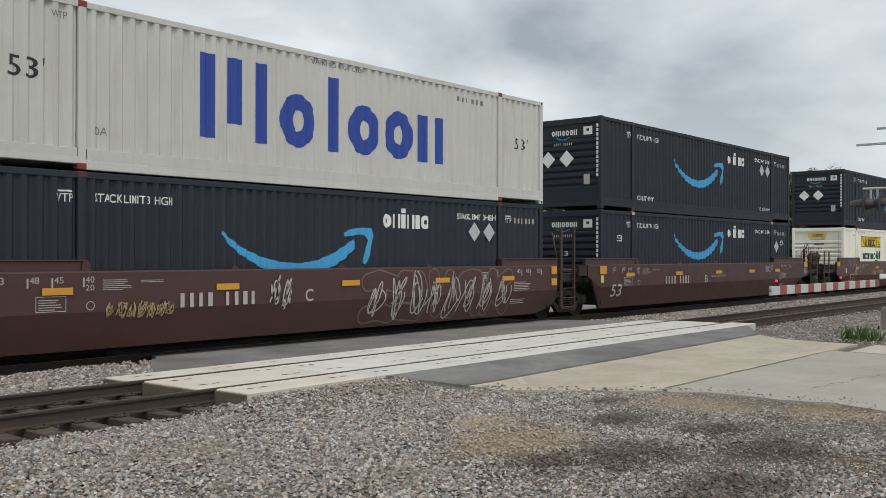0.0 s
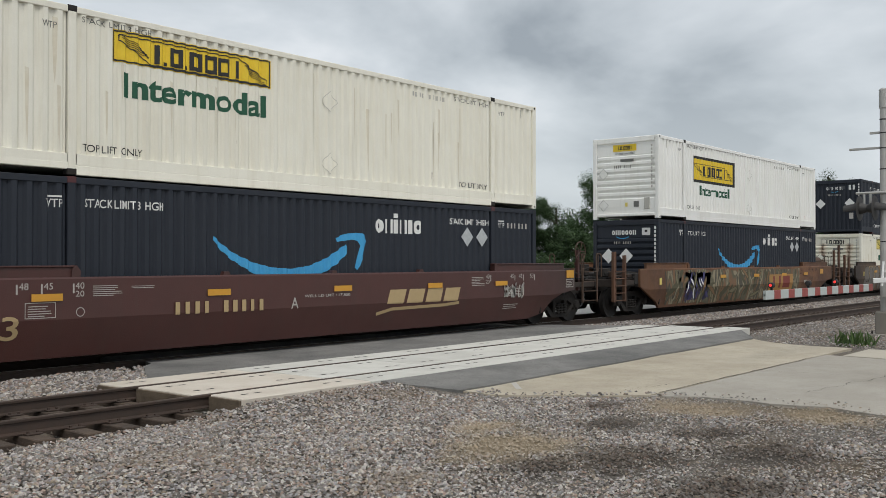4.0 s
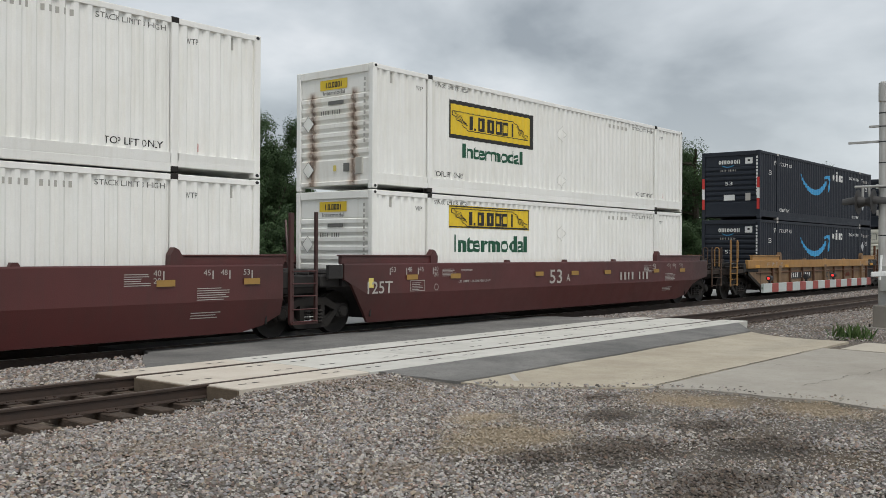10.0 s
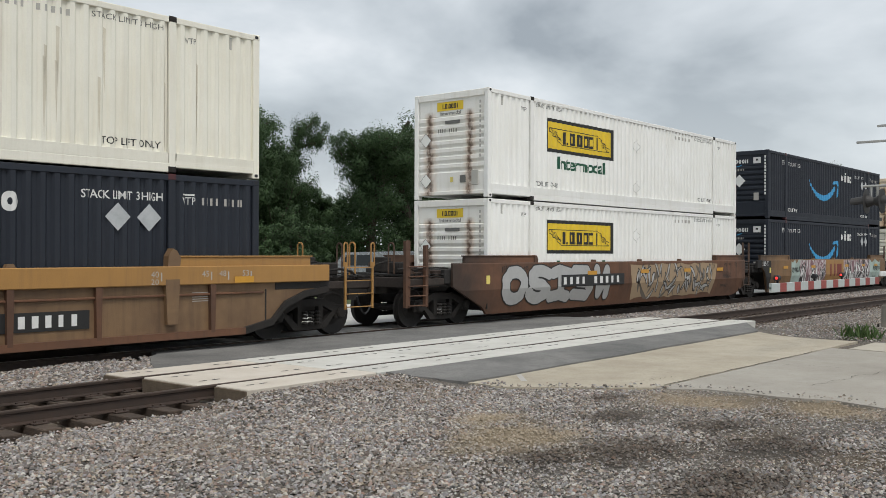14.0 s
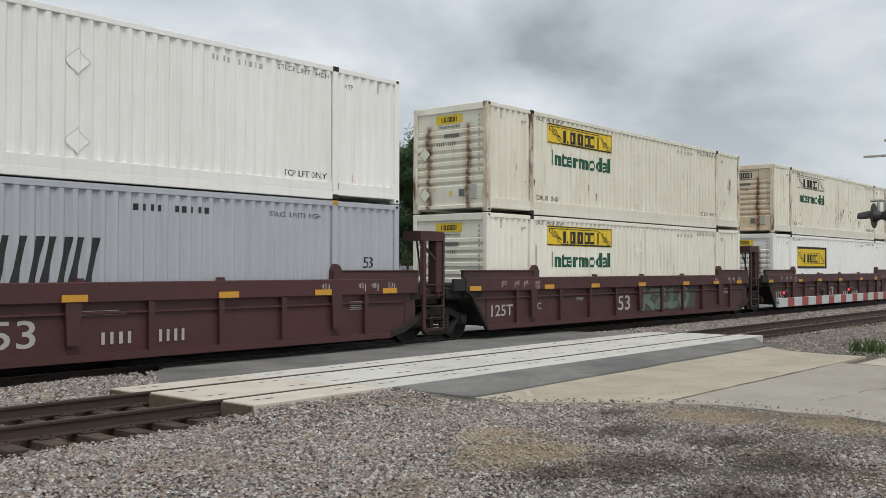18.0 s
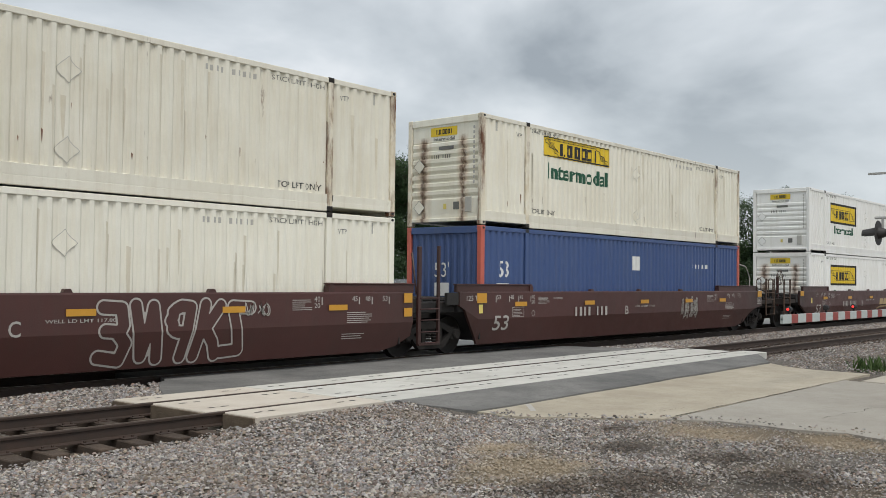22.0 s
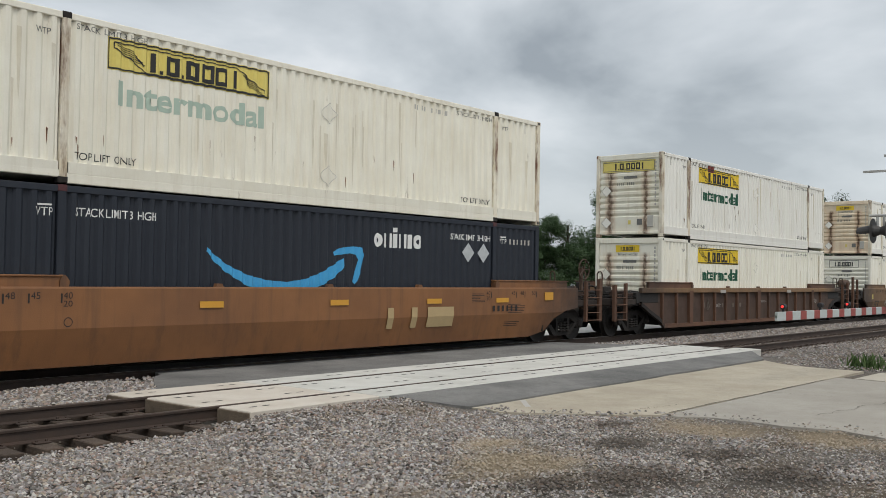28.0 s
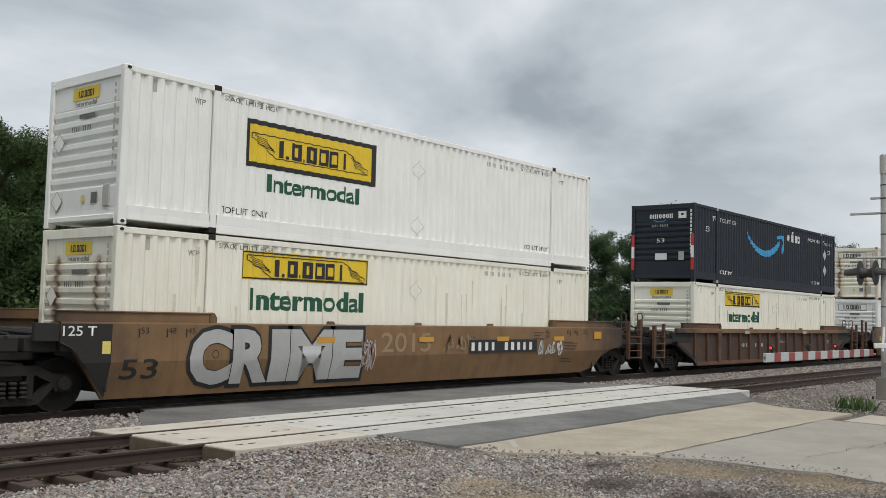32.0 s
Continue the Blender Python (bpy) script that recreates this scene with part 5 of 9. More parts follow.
def wagon_mark(name, build, mat, root, lift=0.004, label="", web_depth=None):
    """Painting on the near side of a wagon; it follows the plate's knee or lies on the recessed web."""
    bm = bmesh.new()
    build(bm)
    if web_depth is None:
        bmesh.ops.bisect_plane(bm, geom=bm.verts[:] + bm.edges[:] + bm.faces[:], dist=1e-5, plane_co=(0, 0, 0.87), plane_no=(0, 0, 1))
        for v in bm.verts:
            v.co.y = side_y(v.co.z) - lift
    else:
        for v in bm.verts:
            v.co.y = SY + web_depth - lift
    return part(name, bm, mat, root, label)


def tag_strokes(seed, x0, x1, z0, z1, w=0.03, loops=6):
    """A scrawled tag: looping strokes."""
    def b(bm):
        rg = random.Random(seed)
        step = (x1 - x0) / loops
        for i in range(loops * 3):
            cx, cz = x0 + (i // 3 + rg.uniform(0.3, 0.7)) * step, (z0 + z1) / 2 + rg.uniform(-0.1, 0.1) * (z1 - z0)
            ph, k = rg.uniform(0, 6.28), rg.choice((2, 3))
            a, h = step * rg.uniform(0.22, 0.55), (z1 - z0) * rg.uniform(0.22, 0.42)
            pts = []
            for j in range(26):
                t = j / 25
                pts.append((cx + a * math.sin(2 * math.pi * t * 1.0 + ph) * (0.6 + 0.4 * math.cos(3 * t)), cz + h * math.cos(2 * math.pi * t * k * 0.5 + ph * 0.7)))
            ribbon(bm, pts, w)
    return b


def blob(seed, cx, cz, a, h, grow):
    """One fat rounded letter body."""
    def b(bm):
        rg = random.Random(seed)
        ph, k = rg.uniform(0, 6.28), rg.choice((2, 3, 3))
        pts = []
        for j in range(24):
            t = 2 * math.pi * j / 24
            q = (abs(math.cos(t)) ** 4 + abs(math.sin(t)) ** 4) ** -0.25 * (1 + 0.13 * math.sin(k * t + ph))
            pts.append((cx + (a + grow) * q * math.cos(t) + 0.12 * math.sin(t) * a, cz + (h + grow) * min(q, 1.15) * math.sin(t)))
        bm.faces.new([bm.verts.new((x, 0, min(1.535, max(0.22, z)))) for x, z in pts])
    return b


# skeletons of fat sprayed letters, in a box from -1 to 1
def arc(cx, cz, rx, rz, a0, a1, k=10):
    return [(cx + rx * math.cos(radians(a0 + (a1 - a0) * i / k)), cz + rz * math.sin(radians(a0 + (a1 - a0) * i / k))) for i in range(k + 1)]


BONES = {
    "L": [[(-0.1, 1.0), (-0.25, -0.55), (-0.95, -0.8), (-0.2, -1.0), (1.0, -0.75)], [(-0.7, 0.75), (-0.1, 1.0)]],
    "O": [arc(0, 0, 0.95, 0.95, 20, 380, 16)],
    "S": [[(0.95, 0.75)] + arc(0.0, 0.5, 0.9, 0.5, 60, 250) + arc(0.0, -0.5, 0.95, 0.5, 80, -170)],
    "T": [[(-1.0, 0.7), (0.2, 1.0), (1.0, 0.8)], [(0.1, 0.9), (-0.15, -0.7)], [(-0.9, -1.0), (0.0, -0.8), (1.0, -0.95)]],
    "E": [[(0.9, 0.95), (-0.6, 0.9), (-0.9, 0.3), (-0.4, 0.05), (0.7, 0.1)], [(-0.4, 0.05), (-0.95, -0.4), (-0.5, -1.0), (0.95, -0.85)]],
    "N": [[(-0.85, -1.0), (-0.6, 0.95), (0.5, -0.9), (0.9, 1.0)]],
    "P": [[(-0.6, -1.0), (-0.7, 0.9)] + arc(-0.1, 0.45, 0.9, 0.5, 90, -100)],
    "K": [[(-0.7, 1.0), (-0.8, -1.0)], [(0.9, 0.95), (-0.5, 0.05), (0.5, -0.5), (1.0, -1.0)]],
    "Z": [[(-0.95, 0.85), (0.8, 0.9), (-0.7, -0.85), (0.95, -0.9)]],
}


def fat_letter(code, seed, cx, cz, a, h, r, grow):
    """A letter body of even thickness round its skeleton, cut from a fine grid and drawn in to a smooth edge."""
    def b(bm):
        rg = random.Random(seed)
        lean, turn = rg.uniform(-0.05, 0.2), 1 if 71 <= seed <= 74 or 21 <= seed <= 24 or 51 <= seed <= 55 else rg.choice((1, -1, -1))
        wob = 0.08 if 71 <= seed <= 74 else 0.16
        segs = []
        for line in BONES[code]:
            q = [(cx + (a - r) * (x * turn + rg.uniform(-wob, wob)) + lean * (h - r) * z, cz + (h - r) * z) for x, z in line]
            segs += list(zip(q[:-1], q[1:]))
        p0 = np.array([s[0] for s in segs]); dv = np.array([s[1] for s in segs]) - p0
        den = np.maximum((dv ** 2).sum(1), 1e-9)
        R = r + grow

        def dist(p):
            w = p[:, None, :] - p0[None]
            t = np.clip((w * dv[None]).sum(2) / den[None], 0, 1)
            return np.sqrt(((w - t[:, :, None] * dv[None]) ** 2).sum(2)).min(1)
        c = 0.035
        nx, nz = int((2 * a + 0.5 * h + 2 * grow) / c) + 4, int((2 * h + 2 * grow) / c) + 4
        gx, gz = np.meshgrid(cx - nx * c / 2 + c * np.arange(nx + 1), cz - nz * c / 2 + c * np.arange(nz + 1), indexing="ij")
        pts = np.stack([gx.ravel(), gz.ravel()], 1)
        mid = np.stack([(gx[:-1, :-1] + c / 2).ravel(), (gz[:-1, :-1] + c / 2).ravel()], 1)
        on = (dist(mid) < R).reshape(nx, nz)
        full = np.zeros((nx + 1, nz + 1), int)
        for i in (0, 1):
            for j in (0, 1):
                full[i:nx + i, j:nz + j] += on
        rim = ((full > 0) & (full < 4)).ravel()
        for step in range(2):
            d = dist(pts)
            g = np.stack([dist(pts + np.array((0.004, 0))) - d, dist(pts + np.array((0, 0.004))) - d], 1) / 0.004
            mv = np.clip(R - d, -c * 0.6, c * 0.6)[:, None] * g
            pts[rim] += mv[rim]
        ver = {}

        def v(i, j):
            k = i * (nz + 1) + j
            if k not in ver:
                ver[k] = bm.verts.new((pts[k][0], 0, min(1.535, max(0.22, pts[k][1]))))
            return ver[k]
        for i, j in zip(*np.nonzero(on)):
            if 0.22 < mid[i * nz + j][1] < 1.53:
                bm.faces.new((v(i, j), v(i + 1, j), v(i + 1, j + 1), v(i, j + 1)))
    return b


def crescent(bm, rg, x, z, ln, w, ang, z0, z1, grow=0.0):
    """A curved, pointed stroke."""
    bend = rg.uniform(-0.5, 0.5)
    up, lo = [], []
    for i in range(9):
        t = i / 8
        s = (t - 0.5) * (ln + grow * 2)
        c = bend * ln * (0.25 - (t - 0.5) ** 2)
        half = (w * math.sin(math.pi * min(1, t * 0.94 + 0.03)) ** 0.7 * 0.5) + grow
        for lst, k in ((up, 1), (lo, -1)):
            a, b = s, c + k * half
            lst.append((x + a * math.cos(ang) - b * math.sin(ang), min(z1, max(z0, z + a * math.sin(ang) + b * math.cos(ang)))))
    for i in range(8):
        q = [lo[i], lo[i + 1], up[i + 1], up[i]]
        if abs((q[2][0] - q[0][0]) * (q[3][1] - q[1][1]) - (q[3][0] - q[1][0]) * (q[2][1] - q[0][1])) > 1e-5:
            bm.faces.new([bm.verts.new((p[0], 0, p[1])) for p in q])


def wild_piece(root, seed, x0, x1, z0, z1, ground, fills, edge, fr):
    """A large sprayed piece: a ragged coloured ground, many curved strokes in a few colours, each with a dark edge."""
    def base(b):
        rg = random.Random(seed)
        k = 18
        lo = [b.verts.new((x0 + (x1 - x0) * i / k + (rg.uniform(-0.2, 0.2) if i in (0, k) else 0), 0, z0 + rg.uniform(0, 0.12))) for i in range(k + 1)]
        hi = [b.verts.new((x0 + (x1 - x0) * i / k + (rg.uniform(-0.3, 0.3) if i in (0, k) else 0), 0, z1 - rg.uniform(0, 0.08))) for i in range(k + 1)]
        for i in range(k):
            b.faces.new((lo[i], lo[i + 1], hi[i + 1], hi[i]))
    wagon_mark("graffiti_ground", base, ground, root, 0.005, "sprayed ground of a large graffiti piece", fr)
    lift = 0.007
    for li, (mat, per, big) in enumerate(fills):
        n = int((x1 - x0) * per)

        def strokes(grow, keep):
            def b(bm):
                rg = random.Random(seed * 31 + li)
                for i in range(n):
                    x = x0 + 0.25 + (x1 - x0 - 0.5) * (i + rg.random()) / n
                    z = rg.uniform(z0 + 0.15, z1 - 0.15)
                    ln, w, ang = rg.uniform(0.35, 0.95) * big, rg.uniform(0.07, 0.17) * big, rg.choice((1.1, 1.4, 1.9, 0.5, 2.4)) + rg.uniform(-0.3, 0.3)
                    crescent(bm, rg, x, z, ln, w, ang, z0 + 0.02, z1 - 0.02, grow)
            return b
        if li:
            tagged(wagon_mark("graffiti_edge", strokes(0.028, 1), edge, root, lift, "", fr), kind="stuff")
            lift += 0.002
        tagged(wagon_mark("graffiti_stroke", strokes(0.0, 1), mat, root, lift, "", fr), kind="stuff")
        lift += 0.002


def flowing_paint(name, bands, lean_by=0.13, scale=0.95, turn=0.6, soft=0.012):
    """Sprayed bands of colour that curl round one another."""
    m = surface(name, bands[0][1], 0.65, bump=0.05)
    nt = m.node_tree
    n, l = nt.nodes.new, nt.links.new
    tc, mp, t, r = n("ShaderNodeTexCoord"), n("ShaderNodeMapping"), n("ShaderNodeTexNoise"), n("ShaderNodeValToRGB")
    mp.inputs["Rotation"].default_value = (0, turn, 0); mp.inputs["Scale"].default_value = (2.1, 1.0, 0.75)
    t.inputs["Scale"].default_value = scale; t.inputs["Detail"].default_value = 1.6; t.inputs["Roughness"].default_value = 0.45; t.inputs["Distortion"].default_value = 1.0
    l(tc.outputs["Object"], mp.inputs[0]); l(mp.outputs[0], t.inputs["Vector"])
    sz, lean = n("ShaderNodeSeparateXYZ"), n("ShaderNodeMath")
    l(tc.outputs["Object"], sz.inputs[0])
    lean.operation = "MULTIPLY_ADD"; lean.inputs[1].default_value = lean_by; l(sz.outputs["Z"], lean.inputs[0]); l(t.outputs["Fac"], lean.inputs[2])
    e = r.color_ramp.elements
    e[0].position, e[0].color = 0.0, (*bands[0][1], 1)
    e[1].position, e[1].color = 1.0, (*bands[-1][1], 1)
    for (p, c), (q, d) in zip(bands, bands[1:]):
        k = e.new(q - soft); k.color = (*c, 1)
        k = e.new(q + soft); k.color = (*d, 1)
    l(lean.outputs[0], r.inputs[0])
    # sun-bleached and rubbed unevenly
    w, mx = n("ShaderNodeTexNoise"), n("ShaderNodeMix")
    w.inputs["Scale"].default_value = 3.0; w.inputs["Detail"].default_value = 6; w.inputs["Roughness"].default_value = 0.7
    l(tc.outputs["Object"], w.inputs["Vector"])
    mx.data_type, mx.blend_type = "RGBA", "MULTIPLY"; mx.inputs["Factor"].default_value = 0.45
    l(r.outputs[0], mx.inputs["A"]); l(w.outputs["Fac"], mx.inputs["B"])
    l(mx.outputs["Result"], nt.nodes["Principled BSDF"].inputs["Base Color"])
    return m


G_WHITE, G_BLACK, G_PLUM, G_ROSE, G_UMBER = (0.76, 0.73, 0.72), (0.03, 0.024, 0.024), (0.25, 0.125, 0.14), (0.54, 0.40, 0.41), (0.14, 0.08, 0.07)
P_FLOW = flowing_paint("swirling_spray_paint", ((0.0, G_BLACK), (0.46, G_WHITE), (0.52, G_BLACK), (0.575, G_UMBER), (0.60, G_WHITE), (0.625, G_ROSE), (0.66, G_PLUM), (0.72, G_WHITE), (0.75, G_ROSE), (0.80, G_PLUM), (0.86, G_WHITE)))
G_KHAKI, G_OLIVE, G_PALE, G_MINT, G_RUST = (0.34, 0.29, 0.19), (0.13, 0.12, 0.075), (0.50, 0.47, 0.36), (0.42, 0.44, 0.34), (0.22, 0.12, 0.06)
P_FLOWKHAKI = flowing_paint("faded_khaki_spray_paint", ((0.0, G_RUST), (0.38, G_KHAKI), (0.47, G_OLIVE), (0.50, G_MINT), (0.56, G_KHAKI), (0.62, G_RUST), (0.65, G_PALE), (0.72, G_KHAKI)), 0.04, 0.8, 0.3, 0.01)
P_FLOWOLIVE = flowing_paint("dull_olive_spray_paint", ((0.0, G_OLIVE), (0.40, (0.07, 0.065, 0.045)), (0.46, G_RUST), (0.52, G_OLIVE), (0.57, G_KHAKI), (0.62, (0.09, 0.08, 0.055)), (0.70, G_RUST)), 0.02, 0.75, 0.4, 0.012)


def swirl_piece(root, seed, x0, x1, z0, z1, mint0, mint1):
    """A large sprayed name: curling strokes in plum, rose, white and black with dots, a mint block at one end."""
    def area(lo, hi, zlo, zhi, jag):
        def b(bm):
            k = 9
            r2 = random.Random(seed + 3)
            a = [bm.verts.new((lo + (hi - lo) * i / k + (r2.uniform(-1, 1) * jag if i in (0, k) else 0), 0, zlo + r2.uniform(0, jag))) for i in range(k + 1)]
            c = [bm.verts.new((lo + (hi - lo) * i / k + (r2.uniform(-1, 1) * jag if i in (0, k) else 0), 0, zhi - r2.uniform(0, jag))) for i in range(k + 1)]
            for i in range(k):
                bm.faces.new((a[i], a[i + 1], c[i + 1], c[i]))
        return b
    wagon_mark("graffiti_cloud", area(mint0, mint1, z0 - 0.01, z1 + 0.04, 0.22), P_MINTBLOCK, root, 0.004, "pale mint sprayed block")
    wagon_mark("graffiti_ground", area(x0, x1, z0, z1 - 0.004, 0.012), P_FLOW, root, 0.008, "curling plum, white and black sprayed strokes")

    def hooks(grow):
        def b(bm):
            rg = random.Random(seed + 9)
            n = int((x1 - x0) * 2.2)
            for i in range(n):
                x, z = x0 + 0.35 + (x1 - x0 - 0.7) * (i + rg.random()) / n, rg.uniform(z0 + 0.2, z1 - 0.3)
                crescent(bm, rg, x, z, rg.uniform(0.35, 0.75), rg.uniform(0.10, 0.2), rg.uniform(1.7, 2.5), z0 + 0.02, z1 - 0.02, grow)
        return b
    tagged(wagon_mark("graffiti_edge", hooks(0.03), P_BLACKTX, root, 0.010), kind="stuff")
    tagged(wagon_mark("graffiti_stroke", hooks(0.0), P_WHITE, root, 0.012), kind="stuff")

    def spots(r):
        def b(bm):
            rg = random.Random(seed + 2)
            for i in range(int((x1 - x0) * 2.4)):
                cx, cz, q = x0 + 0.15 + (x1 - x0 - 0.3) * rg.random(), rg.uniform(z0 + 0.2, z1 - 0.2), r * rg.uniform(0.7, 1.1)
                bm.faces.new([bm.verts.new((cx + q * math.cos(6.283 * k / 12), 0, cz + q * math.sin(6.283 * k / 12))) for k in range(12)])
        return b
    tagged(wagon_mark("graffiti_dot", spots(0.085), P_WHITE, root, 0.014), kind="stuff")
    tagged(wagon_mark("graffiti_dot", spots(0.062), P_BLACKTX, root, 0.016), kind="stuff")
    tagged(wagon_mark("graffiti_tag", tag_strokes(seed, max(mint0, mint1 - 1.5), mint1 - 0.2, 0.95, 1.3, 0.018, 4), P_BLACKTX, root, 0.010, "scrawled black tag"), kind="stuff")


def well_wagon(style, paint, left, right, text, label, mast=False, tank_at=(), chord=None, wheel_at=None, trim=None, gear=(), patches=()):
    """One wagon or one unit of an articulated wagon. left and right: 'joint' where it shares a truck, 'coupler' where it ends."""
    root = thing("well_wagon", label, "well wagon", "train of well wagons")
    x0, x1 = side_ends(left, right)
    old = paint in (TAN, DRAB, ORANGE, RUSTY, RUST_TAN)
    trim = trim or (LADDER if old else paint)
    if style == "smooth":
        for m in (Matrix.Identity(4), FLIP_Y):
            shared("side", ("smooth", left, right), smooth_side(left, right), paint, root, at=m)
    else:
        inset = 0.10
        chord = chord or paint
        ribs = [1.12, 1.82, 3.25, 4.85, 6.38, 7.86, 9.42, 10.95, 12.5, 13.9, 14.88] if style == "ribbed" else [-0.2, 0.86, 1.84, 2.9, 3.94, 4.92, 5.95, 7.0, 7.95, 9.12, 10.15, 11.2, 12.2, 13.25, 14.1, 15.3]
        zc = 1.22 if style == "ribbed" else 1.40
        for m in (Matrix.Identity(4), FLIP_Y):
            shared("web_plate", ("web", left, right), web(left, right, inset), WEBRUST if style == "gondola" else paint, root, at=m)
            shared("top_chord", ("chord", left, right, zc), lambda bm: soft_box(bm, x0, x1, SY, SY + 0.14, zc, 1.57, 0.015), chord, root, at=m)
            shared("bottom_flange", ("flange", left, right), bottom_flange(left, right, False), RUSTY if chord is YELLOW else paint, root, at=m)
            shared("end_flange", ("eflange", left, right), bottom_flange(left, right, True), GRIME, root, at=m)
            if style == "ribbed":
                shared("web_ledge", ("ledge", left, right), lambda bm: soft_box(bm, -0.6, 16.2, SY + 0.05, SY + 0.11, 1.015, 1.055, 0.008), RUSTY if chord is YELLOW else paint, root, at=m)
            for i, x in enumerate(ribs):
                wide = x in ((1.82, 7.86, 13.9) if style == "ribbed" else (1.84, 7.95, 14.1))
                ribm = paint if chord is not YELLOW else (OCHRE if wide else RUSTY)
                shared("rib", ("rib", style), rib, ribm, root, at=m @ Matrix.Translation((x, SY - 0.004 if wide else SY + 0.01, 0.42 if wide and style == "ribbed" else 0.2)) @ Matrix.Diagonal((2.2 if wide else 0.9 if style == "ribbed" else 0.7, 1.0, 0.70 if wide and style == "ribbed" else 0.86 if style == "ribbed" else 0.98, 1)))
    cov = trim if style == "ribbed" else paint
    for m in (Matrix.Identity(4), FLIP_Y):
        shared("end_cover", ("cover", 0), end_cover(-1.1, 2.05), UNDER if chord is YELLOW and left == "joint" else cov, root, at=m)
        shared("end_cover", ("cover", 1, right), end_cover(13.98, 16.72 if right == "joint" else 17.45), cov, root, at=m)
        for x in (2.05, 14.05):
            ear = 1.0 if paint is RED or style == "ribbed" else 0.62
            shared("loading_guide", "guide", guide, paint, root, at=m @ Matrix.Translation((x, SY + 0.02, 1.56)) @ Matrix.Diagonal((ear, 1, ear, 1)))
        for x in (5.2, 8.1, 11.0) if m is not FLIP_Y else ():
            shared("loading_guide", "sguide", small_guide, paint, root, at=m @ Matrix.Translation((x, SY + 0.02, 1.565)))
    shared("well_floor", "floor", well_floor, UNDER, root)
    shared("well_end", "wel", well_end(-0.14), UNDER, root)
    shared("well_end", "wer", well_end(16.25), UNDER, root)
    rung_mat = trim if chord is YELLOW else LADDER
    if left == "coupler":
        shared("end_bulkhead", "bhl", bulkhead(-1.86, -0.35), UNDER, root)
        platform(root, -1, -3.3, -1.80, DECK)
        truck(root, -1.58)
        shared("coupler", ("cpl", -1), coupler(-1, -3.3), GRIME, root)
        shared("air_hose", ("hose", -1), hose(-1, -3.35), DARK, root)
        end_rails(root, -3.18, rung_mat)
        shared("brake_rigging", "brl", brake_rigging(-3.2, -1.9), GRIME, root, label="grimy levers, pipes and valve boxes")
        if old:
            end_valves(root, -1.75, -1)
            channel_ladder(root, -3.30, -2.62, 0.52, (2.12, 2.02) if style == "smooth" else (1.66, 1.72), 5, (0.13, 0.08), RUSTY)
        else:
            hooped_ladder(root, -3.36, -2.70, 0.55, 2.05 if style != "ribbed" else 2.35, 5, rung_mat)
    else:
        shared("end_bulkhead", "bhj", bulkhead(-1.0, -0.3), UNDER, root)
        shared("joint_arm", "jal", joint_arm(-1, -1.55, -0.55), UNDER, root)
        truck(root, -1.64)
        shared("joint_plate", "jp", lambda bm: soft_box(bm, -1.5, -1.06, SY + 0.02, SY + 0.12, 1.24, 1.545, 0.01), UNDER, root)
    if right == "coupler":
        shared("end_bulkhead", "bhr", bulkhead(16.5, 18.05), UNDER, root)
        platform(root, 1, 19.45, 17.95, DECK)
        truck(root, 17.74)
        shared("coupler", ("cpl", 1), coupler(1, 19.45), GRIME, root)
        end_rails(root, 19.3, rung_mat)
        shared("brake_rigging", "brr", brake_rigging(18.1, 19.3), GRIME, root, label="grimy levers, pipes and valve boxes")
        if old:
            end_valves(root, 17.9, 1)
            channel_ladder(root, 18.50, 19.28, 0.55, (2.35, 2.62) if "posts" in gear else (1.75, 1.85), 5, (0.08, 0.13), RUSTY)
        else:
            hooped_ladder(root, 18.45, 19.30, 0.58, 2.05, 4, rung_mat)
    else:
        shared("end_bulkhead", "bhk", bulkhead(16.45, 16.9), UNDER, root)
        shared("joint_arm", "jar", joint_arm(1, 16.55, 17.72), UNDER, root)
        if trim is YELLOW:
            channel_ladder(root, 16.50, 17.12, 0.50, (2.30, 2.12), 5, (0.13, 0.10), RUST_TAN)
        elif trim is LADDER:
            hooped_ladder(root, 16.50, 17.08, 0.55, 2.24, 4, trim, 0.03, 0.014)
        else:
            for gx, gw, gt in ((16.88, 0.11, 2.64), (17.58, 0.07, 2.68)):
                shared("ladder_post", ("post", gx), tall_post(gx, gw, gt), trim, root, label="stout upright post")
            low_steps(root, 16.88, 17.58, trim)
    if mast:
        shared("brake_box", "hopper", brake_hopper, trim, root, at=(-2.38, SY + 0.06, 1.52), label="raised brake box on braced legs")
    for x in tank_at:
        shared("air_reservoir", "tank", tank, DECK if trim is not LADDER else trim, root, at=(x, 0.75, 1.80), label="cylindrical air reservoir")
    if wheel_at is not None:
        shared("brake_stand", "bstand", brake_stand, trim, root, at=(wheel_at, 0.25, 2.12))
        shared("brake_wheel", "bwheel", brake_wheel, LADDER, root, at=(wheel_at, 0.22, 2.12), label="spoked brake wheel")
    for g in gear:
        if g == "plate":
            bm = bmesh.new()
            soft_box(bm, -2.62, -2.06, SY + 0.05, SY + 0.13, 1.45, 2.70, 0.012)
            soft_box(bm, -2.62, -2.54, SY + 0.13, SY + 0.45, 1.45, 2.68, 0.012)
            part("end_plate", bm, paint, root, "tall upright maroon plate")
            for x in (-2.58, -2.22):
                bm = bmesh.new()
                rect(bm, x, x + 0.13, 2.56, 2.67, SY + 0.045)
                part("reflector", bm, P_AMBER, root)
